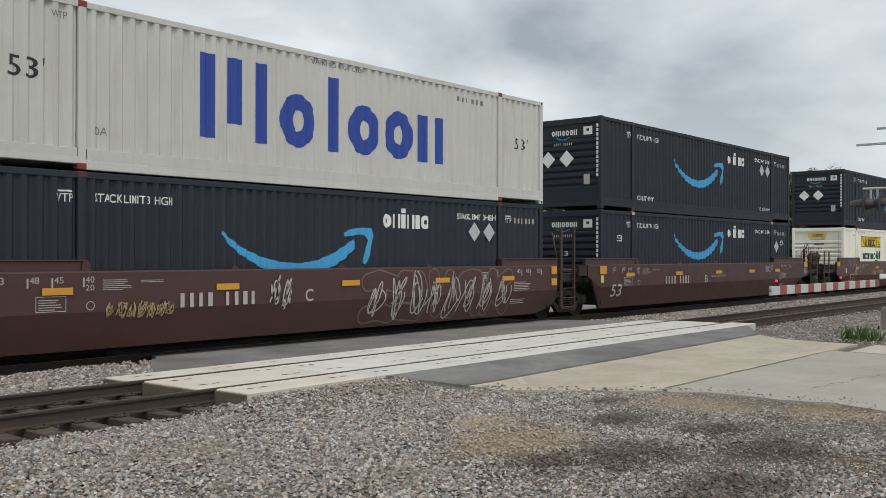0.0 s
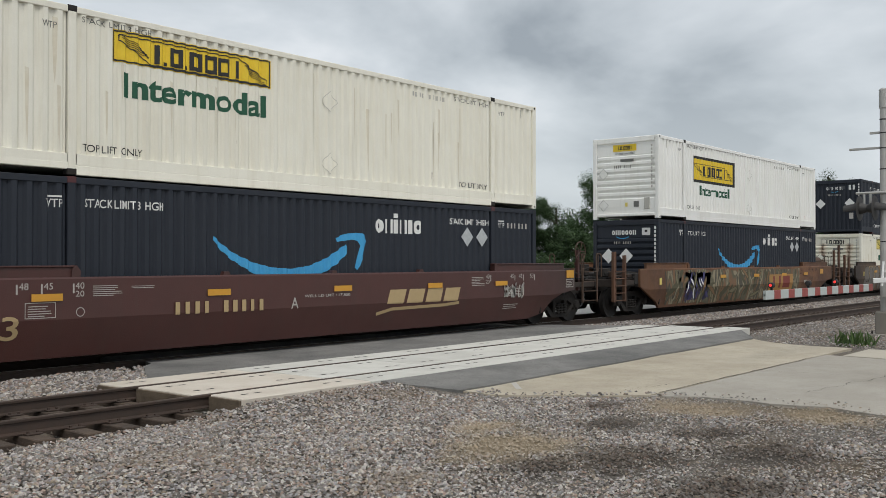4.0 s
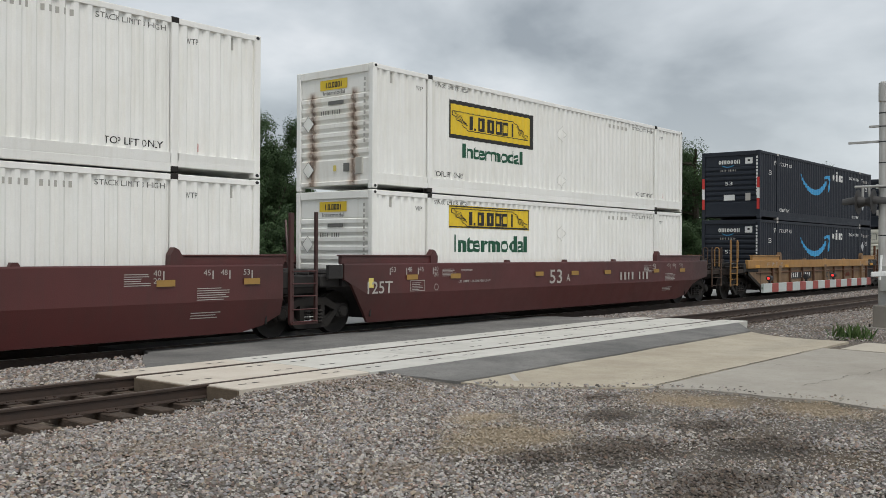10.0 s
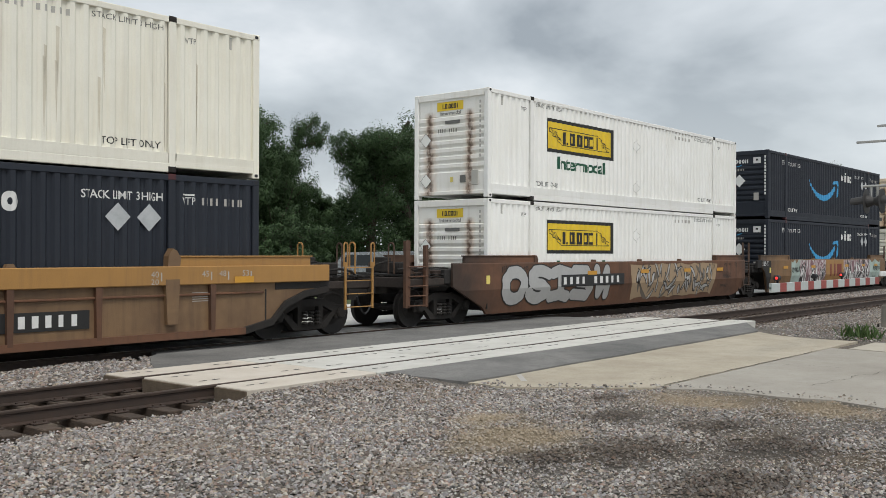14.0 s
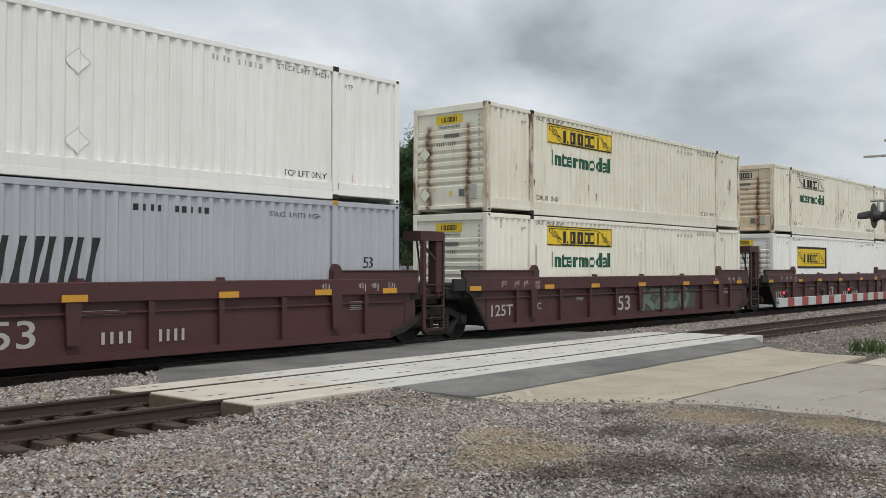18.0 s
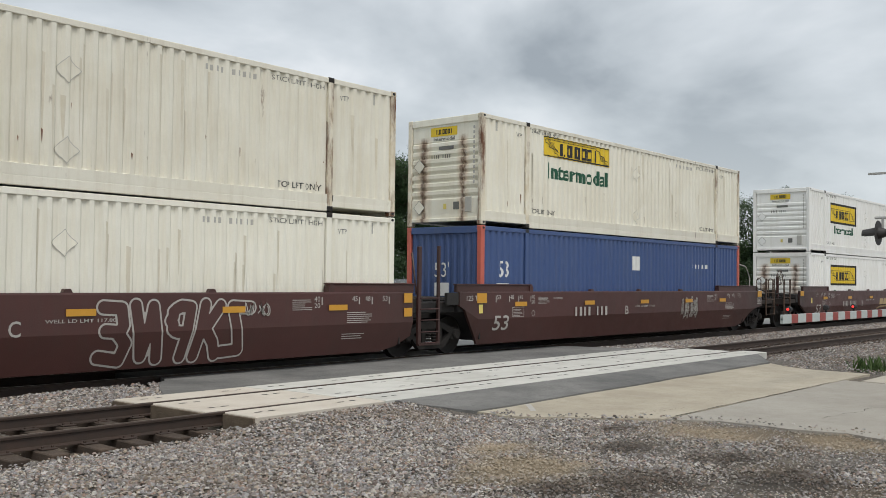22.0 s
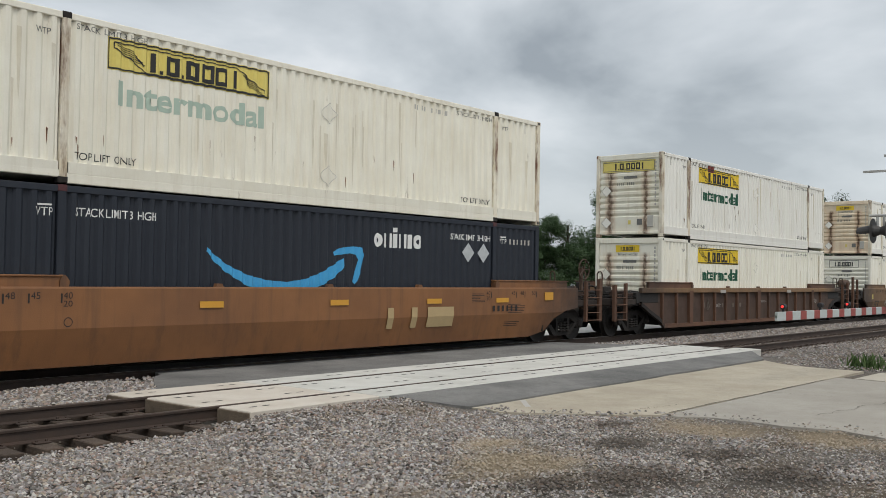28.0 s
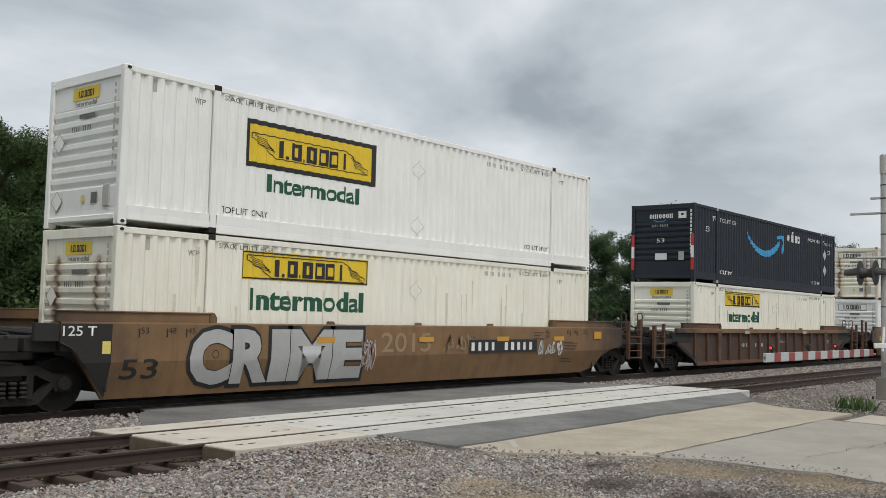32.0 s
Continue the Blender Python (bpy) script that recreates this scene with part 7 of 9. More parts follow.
PALE_CONC = surface("pale_concrete", (0.44, 0.40, 0.33), 0.9, alt=(0.36, 0.33, 0.27), amount=0.8, scale=0.8, bump=0.3, grain=55.0)
PANEL = surface("crossing_concrete", (0.56, 0.55, 0.51), 0.85, alt=(0.44, 0.43, 0.39), amount=0.7, scale=1.3, bump=0.3, grain=70.0, vary=0.05)
PANEL_TAN = surface("tan_crossing_concrete", (0.58, 0.53, 0.46), 0.85, alt=(0.47, 0.41, 0.34), amount=0.7, scale=1.3, bump=0.3, grain=70.0)
RAIL = surface("brown_rail_steel", (0.048, 0.034, 0.027), 0.65, 0.2, alt=(0.075, 0.045, 0.032), amount=0.6, scale=4.0)
RAILSHINE = surface("bright_rail_head", (0.42, 0.40, 0.38), 0.4, 0.6, alt=(0.30, 0.28, 0.26), amount=0.6, scale=5.0)
RAILTOP = surface("polished_rail_head", (0.13, 0.10, 0.082), 0.5, 0.5, alt=(0.09, 0.065, 0.05), amount=0.6, scale=5.0)
TIE = surface("weathered_tie_wood", (0.06, 0.043, 0.032), 0.95, alt=(0.095, 0.065, 0.045), amount=0.8, scale=5.0, bump=0.7, grain=30.0, vary=0.2)
GRAVEL = island_stone("mixed_gravel", [(0.055, 0.048, 0.043), (0.25, 0.228, 0.21), (0.13, 0.095, 0.078), (0.47, 0.445, 0.42), (0.31, 0.21, 0.16), (0.255, 0.245, 0.245), (0.38, 0.365, 0.36), (0.08, 0.07, 0.062), (0.38, 0.31, 0.235), (0.60, 0.57, 0.53), (0.18, 0.17, 0.15)])

slab("asphalt_apron", rough_line((10.9, 10.22), (11.3, 8.95), 5, 0.15, 1) + rough_line((11.3, 8.95), (23.4, 9.22), 14, 0.07, 2)[1:] + [(25.1, 10.22)], GZ - 0.05, lambda x, y: -0.09 + 0.075 * min(1, max(0, (y - 9.0) / 1.2)), ASPHALT, "dark worn asphalt beside the crossing panels", "asphalt")
slab("asphalt_between_tracks", rough_line((8.7, 13.18), (10.3, 15.6), 6, 0.2, 3) + [(23.4, 15.6)] + rough_line((23.4, 15.6), (24.9, 13.18), 5, 0.2, 4), GZ - 0.05, -0.02, ASPHALT, "grey asphalt between the two tracks", "asphalt")
slab("asphalt_in_track", [(10.3, 15.86), (23.4, 15.86), (23.4, 17.16), (10.3, 17.16)], GZ - 0.05, -0.045, ASPHALT, "asphalt between the rails under the train", "asphalt")
slab("road", [(10.0, 17.4), (23.6, 17.4), (24.5, 60.0), (30.0, 110.0), (18.0, 112.0), (11.0, 60.0)], GZ - 0.05, -0.05, OLD_ASPHALT, "pale asphalt road beyond the train", "road")
for x0, x1 in ((-30.0, 9.9), (23.75, 120.0)):
    slab("lane", [(x0, 18.0), (x1, 18.0), (x1, 25.0), (x0, 25.0)], GZ - 0.05, -0.07, PALE_LANE, "pale concrete lane along the far side of the railway", "lane")


def build_pad():
    ys = [-14 + i * 0.35 for i in range(67)]
    ys = [y for y in ys if y < 9.2]
    left = [(pad_edge(y), y) for y in ys]
    bm = bmesh.new()
    # two slabs with an open joint across the road, and a narrow pale strip along the far kerb
    def piece(bm, lo, hi, f0, f1, z):
        yy = [y for y in ys if lo < y < hi]
        yy = [lo] + yy + [hi]
        a = [(f0(y), y) for y in yy]; b = [(f1(y), y) for y in yy]
        va = [bm.verts.new((x, y, z)) for x, y in a]; vb = [bm.verts.new((x, y, z)) for x, y in b]
        wa = [bm.verts.new((x, y, GZ - 0.08)) for x, y in a]; wb = [bm.verts.new((x, y, GZ - 0.08)) for x, y in b]
        for i in range(len(yy) - 1):
            bm.faces.new((va[i], vb[i], vb[i + 1], va[i + 1]))
            bm.faces.new((va[i + 1], wa[i + 1], wa[i], va[i])); bm.faces.new((vb[i], wb[i], wb[i + 1], vb[i + 1]))
        bm.faces.new((va[0], wa[0], wb[0], vb[0])); bm.faces.new((vb[-1], wb[-1], wa[-1], va[-1]))
    root = tagged(new("road_slab"), "sandy concrete road slabs leading to the crossing", "road", kind="structure")
    z = -0.115
    piece(bm, 6.572, 9.30, pad_edge, pad_far, z)
    part("concrete_slab", bm, CONCRETE, root)
    bm = bmesh.new()
    piece(bm, 1.0, 6.555, pad_edge, lambda y: 19.6 + 0.15 * y, z - 0.006)
    part("concrete_slab", bm, CONCRETE2, root, "greyer stained concrete slab")
    bm = bmesh.new()
    piece(bm, 1.0, 6.2, lambda y: 19.63 + 0.15 * y, pad_far, z + 0.002)
    part("concrete_slab", bm, PALE_CONC, root, "paler concrete strip")
    bm = bmesh.new()
    piece(bm, -14.0, 0.97, pad_edge, pad_far, z)
    part("concrete_slab", bm, CONCRETE2, root)
    bm = bmesh.new()
    bm.faces.new([bm.verts.new((a, b, z + 0.004)) for a, b in ((12.02, 8.42), (12.10, 8.37), (12.70, 8.90), (12.62, 8.95))])
    part("paint_mark", bm, P_DULL, root, "short worn white paint mark")
    # cracks
    for k, (p, q) in enumerate((((13.1, 6.585), (19.8, 6.56)), ((12.95, 7.1), (14.1, 6.9)), ((16.9, 6.45), (17.1, 5.2)), ((14.5, 4.9), (18.5, 4.4)))):
        bm = bmesh.new()
        pts = rough_line(p, q, 22, 0.05 if k == 0 else 0.16, 9 + k)
        last = None
        for i, (x, y) in enumerate(pts):
            w = (0.009 if k == 0 else 0.005) + 0.004 * math.sin(i * 1.7)
            cur = (bm.verts.new((x, y - w, z + 0.005)), bm.verts.new((x, y + w, z + 0.005)))
            if last:
                bm.faces.new((last[0], cur[0], cur[1], last[1]))
            last = cur
        part("crack", bm, plain("crack_dirt", (0.07, 0.06, 0.045), 0.95), root)
    return root


build_pad()


def rail_profile(bm, x0, x1, y, head_only=False):
    """A flat-bottomed rail: foot, web, rounded head."""
    pr = [(-0.072, -0.18), (0.072, -0.18), (0.072, -0.168), (0.012, -0.15), (0.010, -0.045), (0.034, -0.036), (0.036, -0.008), (0.028, 0.0), (-0.028, 0.0), (-0.036, -0.008), (-0.034, -0.036), (-0.010, -0.045), (-0.012, -0.15), (-0.072, -0.168)]
    a = [bm.verts.new((x0, y + p, z)) for p, z in pr]; b = [bm.verts.new((x1, y + p, z)) for p, z in pr]
    for i in range(len(pr)):
        j = (i + 1) % len(pr)
        bm.faces.new((a[i], a[j], b[j], b[i]))
    bm.faces.new(a[::-1]); bm.faces.new(b)
    bmesh.ops.recalc_face_normals(bm, faces=bm.faces[:])


def build_track(ty, label, tie_span):
    root = tagged(new("railway_track"), label, "railway track", "tracks", kind="structure")
    for s in (-GAUGE / 2, GAUGE / 2):
        bm = bmesh.new()
        rail_profile(bm, -300, 900, ty + s)
        r = part("rail", bm, RAIL, root, "brown steel rail with a worn top")
        bm = bmesh.new()
        box(bm, -300, 900, ty + s - 0.024, ty + s + 0.024, 0.0005, 0.003)
        part("rail_head", bm, RAILSHINE if ty > 14 else RAILTOP, r, "polished running surface")
    bm0 = bmesh.new()
    soft_box(bm0, -0.115, 0.115, -1.3, 1.3, -0.35, -0.182, 0.012)
    me = bpy.data.meshes.new("tie")
    bm0.to_mesh(me); bm0.free()
    me.materials.append(TIE)
    rg = random.Random(int(ty))
    plate = bmesh.new()
    soft_box(plate, -0.1, 0.1, -0.17, 0.17, -0.184, -0.166, 0.004)
    for sx in (-0.06, 0.06):
        for sy in (-0.11, 0.11):
            box(plate, sx - 0.012, sx + 0.012, sy - 0.012, sy + 0.012, -0.17, -0.145)
    mp = bpy.data.meshes.new("tie_plate")
    plate.to_mesh(mp); plate.free()
    mp.materials.append(RAIL)
    x = tie_span[0]
    while x < tie_span[1]:
        if not (7.9 < x < 25.5):
            o = new("tie", me)
            o.parent = root
            o.matrix_basis = pose(x + rg.uniform(-0.03, 0.03), ty + rg.uniform(-0.05, 0.05), rg.uniform(-0.01, 0.004), 0, 0, rg.uniform(-1.2, 1.2))
            if -2 < x < 40:
                for s in (-GAUGE / 2, GAUGE / 2):
                    p = new("tie_plate", mp)
                    p.parent = root
                    p.matrix_basis = pose(x, ty + s, 0)
        x += 0.53
    return root


build_track(TRACK_Y[0], "railway track with brown rails on wooden ties in gravel", (-6, 60))
build_track(TRACK_Y[1], "railway track under the passing train", (-6, 60))


def build_crossing():
    root = tagged(new("crossing_panels"), "pale concrete crossing panels laid between and beside the rails", "level crossing", kind="structure")
    n = 7
    c = TRACK_Y[0]
    # the rows end a little later towards the road
    for k, (y0, y1, x0, x1) in enumerate(((10.20, c - GAUGE / 2 - 0.075, 8.21, 25.70), (c - GAUGE / 2 + 0.11, c + GAUGE / 2 - 0.11, 8.03, 25.3), (c + GAUGE / 2 + 0.075, 13.18, 7.90, 24.95))):
        st = (x1 - x0) / n
        bm = bmesh.new()
        soft_box(bm, 0, st - 0.012, 0, y1 - y0, -0.30, 0.0, 0.012)
        me = bpy.data.meshes.new("panel")
        bm.to_mesh(me); bm.free()
        # flat dark ovals: the slots' dirt and shade are put into their colour
        hb = bmesh.new()
        for hx in (0.32, 0.55, st - 0.62, st - 0.38):
            for hy in ((0.3, (y1 - y0) - 0.3) if y1 - y0 > 1 else ((y1 - y0) / 2,)):
                rg = [(hx + 0.075 * math.cos(a), hy + 0.028 * math.sin(a)) for a in [2 * math.pi * i / 8 for i in range(8)]]
                hb.faces.new([hb.verts.new((x, y, 0.004)) for x, y in rg])
        mh = bpy.data.meshes.new("lifting_slot")
        hb.to_mesh(mh); hb.free()
        mh.materials.append(plain("slot_dirt_and_shade", (0.06, 0.055, 0.05), 0.9))
        m2 = me.copy()
        me.materials.append(PANEL); m2.materials.append(PANEL_TAN)
        eb = bmesh.new()
        soft_box(eb, x0 - 0.035, x0 - 0.003, y0 + 0.01, y1 - 0.01, -0.30, -0.02, 0.006)
        part("end_timber", eb, surface("brown_end_timber", (0.15, 0.115, 0.08), 0.9, alt=(0.09, 0.066, 0.046), amount=0.8, scale=5.0, bump=0.6), root, "brown timber closing the panel's end")
        for i in range(n):
            o = new("panel", m2 if i == 0 else me)
            o.parent = root
            o.matrix_basis = pose(x0 + i * st, y0, 0.002 * ((i * 7 + k * 3) % 3))
            h = new("lifting_slot", mh)
            h.parent = o
    return root


build_crossing()
build_ground()
stones("gravel", [(2.2, 14.0, 1.6, 10.2, 950), (2.0, 9.2, 10.15, 15.7, 480), (22.4, 34, 4.0, 16.0, 180), (34, 60, 4.0, 16.0, 50)], (0.013, 0.031), GRAVEL, "loose grey and brown gravel and ballast stones", 5, bed)
CHIP = island_stone("pale_stone_chips", [(0.22, 0.19, 0.15), (0.50, 0.47, 0.42), (0.33, 0.28, 0.22), (0.62, 0.60, 0.56), (0.14, 0.12, 0.10), (0.42, 0.38, 0.32)])
stones("stone_chips", [(6.0, 13.6, 2.4, 8.8, 720)], (0.008, 0.019), CHIP, "small pale stone chips scattered on trodden dirt", 12, chip_bed)
stones("ballast", [(22.8, 60, 12.6, 15.6, 90), (2.0, 10.2, 13.0, 15.7, 160)], (0.028, 0.05), GRAVEL, "grey ballast stones between the tracks", 6, bed)


# ---------------------------------------------------------------- crossing gate
GATE_X, GATE_Y = 26.7, 7.0
ALU = surface("weathered_aluminium", (0.46, 0.46, 0.44), 0.5, 0.3, alt=(0.36, 0.35, 0.33), amount=0.6, scale=2.5, streak=0.3, streak_col=(0.22, 0.2, 0.18))


def build_gate():
    g = thing("crossing_gate", "lowered crossing gate with red and white striped arm", "crossing gate")
    g.matrix_basis = pose(GATE_X, GATE_Y, GZ - 0.02)
    bm = bmesh.new()
    lathe(bm, [(0.10, 0.55), (0.09, 6.0), (0.11, 6.02), (0.11, 6.5), (0.06, 6.54)], (0, 0, 0), "z", 16)
    mast = part("mast", bm, ALU, g)
    bm = bmesh.new()
    soft_box(bm, -0.19, 0.19, -0.19, 0.19, 0.1, 0.7, 0.03)
    soft_box(bm, -0.3, 0.3, -0.3, 0.3, 0.0, 0.12, 0.02)
    part("base", bm, surface("stained_base_metal", (0.24, 0.22, 0.19), 0.7), g)
    for x in (-0.24, 0.24):
        for y in (-0.24, 0.24):
            bm = bmesh.new()
            rod(bm, (x, y, 0.1), (x, y, 0.2), 0.025)
            part("anchor_bolt", bm, TREAD, g)
    # rungs and clamps
    for i in range(13):
        z = 3.1 + i * 0.24
        bm = bmesh.new()
        rod(bm, (0.02, -0.06, z), (0.06, -0.45, z), 0.016)
        part("rung", bm, DARK, mast)
    for z in (2.5, 3.75, 4.4, 4.95, 5.35, 5.7):
        bm = bmesh.new()
        lathe(bm, [(0.086, z), (0.098, z + 0.005), (0.098, z + 0.03), (0.086, z + 0.035)], (0, 0, 0), "z", 16)
        part("clamp", bm, DARK, mast)
    # bracket bars towards the track
    for z, ln in ((4.98, 0.86), (5.38, 0.34)):
        bm = bmesh.new()
        soft_box(bm, -0.03, 0.03, -0.5, ln, z - 0.03, z + 0.03, 0.006)
        part("bracket_bar", bm, ALU, g)
    # flashing lights back to back on their arm
    bm = bmesh.new()
    rod(bm, (-0.12, -0.2, 3.80), (-0.12, 0.66, 3.80), 0.035, 8)
    rod(bm, (-0.12, 0.0, 3.80), (0.0, 0.0, 3.80), 0.035, 8)
    part("light_arm", bm, ALU, g)
    dk = plain("dark_lamp_housing", (0.045, 0.043, 0.042), 0.6)
    for y, s in ((0.56, 1), (0.20, -1)):
        bm = bmesh.new()
        lathe(bm, [(0.03, y - 0.20 * s), (0.10, y - 0.18 * s), (0.155, y - 0.04 * s), (0.16, y + 0.0 * s), (0.33, y + 0.005 * s), (0.33, y + 0.02 * s), (0.0001, y + 0.025 * s)], (-0.12, 0, 3.40), "y", 18)
        o = part("flasher", bm, dk, g, "round black flasher with backing disc")
        bm = bmesh.new()
        ss = []
        for i in range(11):
            a = math.pi * (-0.1 + 1.2 * i / 10)
            ss.append([bm.verts.new((-0.12 + 0.155 * math.cos(a), y + s * 0.02, 3.40 + 0.155 * math.sin(a))), bm.verts.new((-0.12 + 0.13 * math.cos(a), y + s * 0.40, 3.36 + 0.13 * math.sin(a)))])
        for p, q in zip(ss, ss[1:]):
            bm.faces.new((p[0], q[0], q[1], p[1]))
        part("hood", bm, dk, o)
        bm = bmesh.new()
        rod(bm, (-0.12, y - 0.1 * s, 3.52), (-0.12, y - 0.1 * s, 3.80), 0.035)
        part("hanger", bm, ALU, o)
    # gate machine, counterweight arms and boom
    bm = bmesh.new()
    soft_box(bm, -0.28, 0.22, -0.38, 0.0, 1.05, 1.75, 0.03)
    part("gate_machine", bm, ALU, g)
    bm = bmesh.new()
    soft_box(bm, -2.3, 0.5, -0.38, -0.34, 1.48, 1.60, 0.012)
    soft_box(bm, -2.3, 0.5, 0.44, 0.48, 1.22, 1.34, 0.012)
    rod(bm, (-1.6, -0.36, 1.40), (-1.45, -0.36, 2.0), 0.03)
    part("counterweight_arm", bm, P_WHITERF, g)
    boom = bmesh.new()
    x_tip, L = -9.1, 6.9
    box(boom, x_tip, x_tip + L, -0.31, -0.27, 1.36, 1.40)
    arm = part("boom", boom, ALU, g, "red and white striped gate arm")
    n = 18
    for i in range(n):
        a, b = x_tip + L * (i // 2 * 2 + (0 if i % 2 == 0 else 1.12)) / n, x_tip + L * (i // 2 * 2 + (1.12 if i % 2 == 0 else 2)) / n
        h0, h1 = 0.085, 0.085
        bm = bmesh.new()
        soft_box(bm, a, b - 0.002, -0.318, -0.262, 1.38 - h0, 1.38 + h1, 0.006)
        part("stripe", bm, P_BOOMW if i % 2 == 0 else P_BOOMR, arm)
    lens = plain("lit_red_lens", (0.5, 0.02, 0.02), 0.3, emit=((1.0, 0.05, 0.04), 0.9))
    for x in (x_tip + 0.36, x_tip + 2.4, x_tip + 4.15):
        bm = bmesh.new()
        lathe(bm, [(0.035, -0.06), (0.055, -0.05), (0.055, 0.05), (0.035, 0.06)], (x, -0.29, 1.56), "x", 10)
        soft_box(bm, x - 0.02, x + 0.02, -0.31, -0.27, 1.46, 1.52, 0.004)
        o = part("arm_light", bm, DARK, arm)
        if x < x_tip + 1 or x > x_tip + 4:
            bm = bmesh.new()
            lathe(bm, [(0.0001, -0.075), (0.024, -0.068), (0.028, -0.061)], (x, -0.29, 1.56), "x", 10)
            part("lens", bm, lens, o, "glowing red lens")
    return g


build_gate()


# ---------------------------------------------------------------- trees, weeds, far buildings and vehicles
def leaf_material(name, dark, light):
    m = bpy.data.materials.new(name)
    MATS[name] = m
    m.use_nodes = True
    nt = m.node_tree
    n, l = nt.nodes.new, nt.links.new
    b = nt.nodes["Principled BSDF"]
    b.inputs["Roughness"].default_value = 0.6
    b.inputs["Specular IOR Level"].default_value = 0.15
    g, r, oi = n("ShaderNodeNewGeometry"), n("ShaderNodeValToRGB"), n("ShaderNodeObjectInfo")
    r.color_ramp.elements[0].color, r.color_ramp.elements[1].color = (*dark, 1), (*light, 1)
    l(g.outputs["Random Per Island"], r.inputs[0])
    h = n("ShaderNodeHueSaturation")
    v = n("ShaderNodeMapRange"); v.inputs[3].default_value = 0.75; v.inputs[4].default_value = 1.25
    l(oi.outputs["Random"], v.inputs[0]); l(v.outputs[0], h.inputs["Value"]); l(r.outputs[0], h.inputs["Color"])
    l(h.outputs[0], b.inputs["Base Color"])
    # some light passes through the leaves
    tl, mx = n("ShaderNodeBsdfTranslucent"), n("ShaderNodeMixShader")
    mx.inputs[0].default_value = 0.25
    l(h.outputs[0], tl.inputs["Color"]); l(b.outputs[0], mx.inputs[1]); l(tl.outputs[0], mx.inputs[2]); l(mx.outputs[0], nt.nodes["Material Output"].inputs["Surface"])
    return m


LEAF = leaf_material("summer_leaves", (0.043, 0.072, 0.034), (0.082, 0.132, 0.060))
LEAF_FRESH = leaf_material("fresh_leaves", (0.056, 0.094, 0.036), (0.112, 0.170, 0.062))
BARK = surface("grey_brown_bark", (0.07, 0.055, 0.042), 0.95, bump=0.8, grain=14.0, scale=3.0)


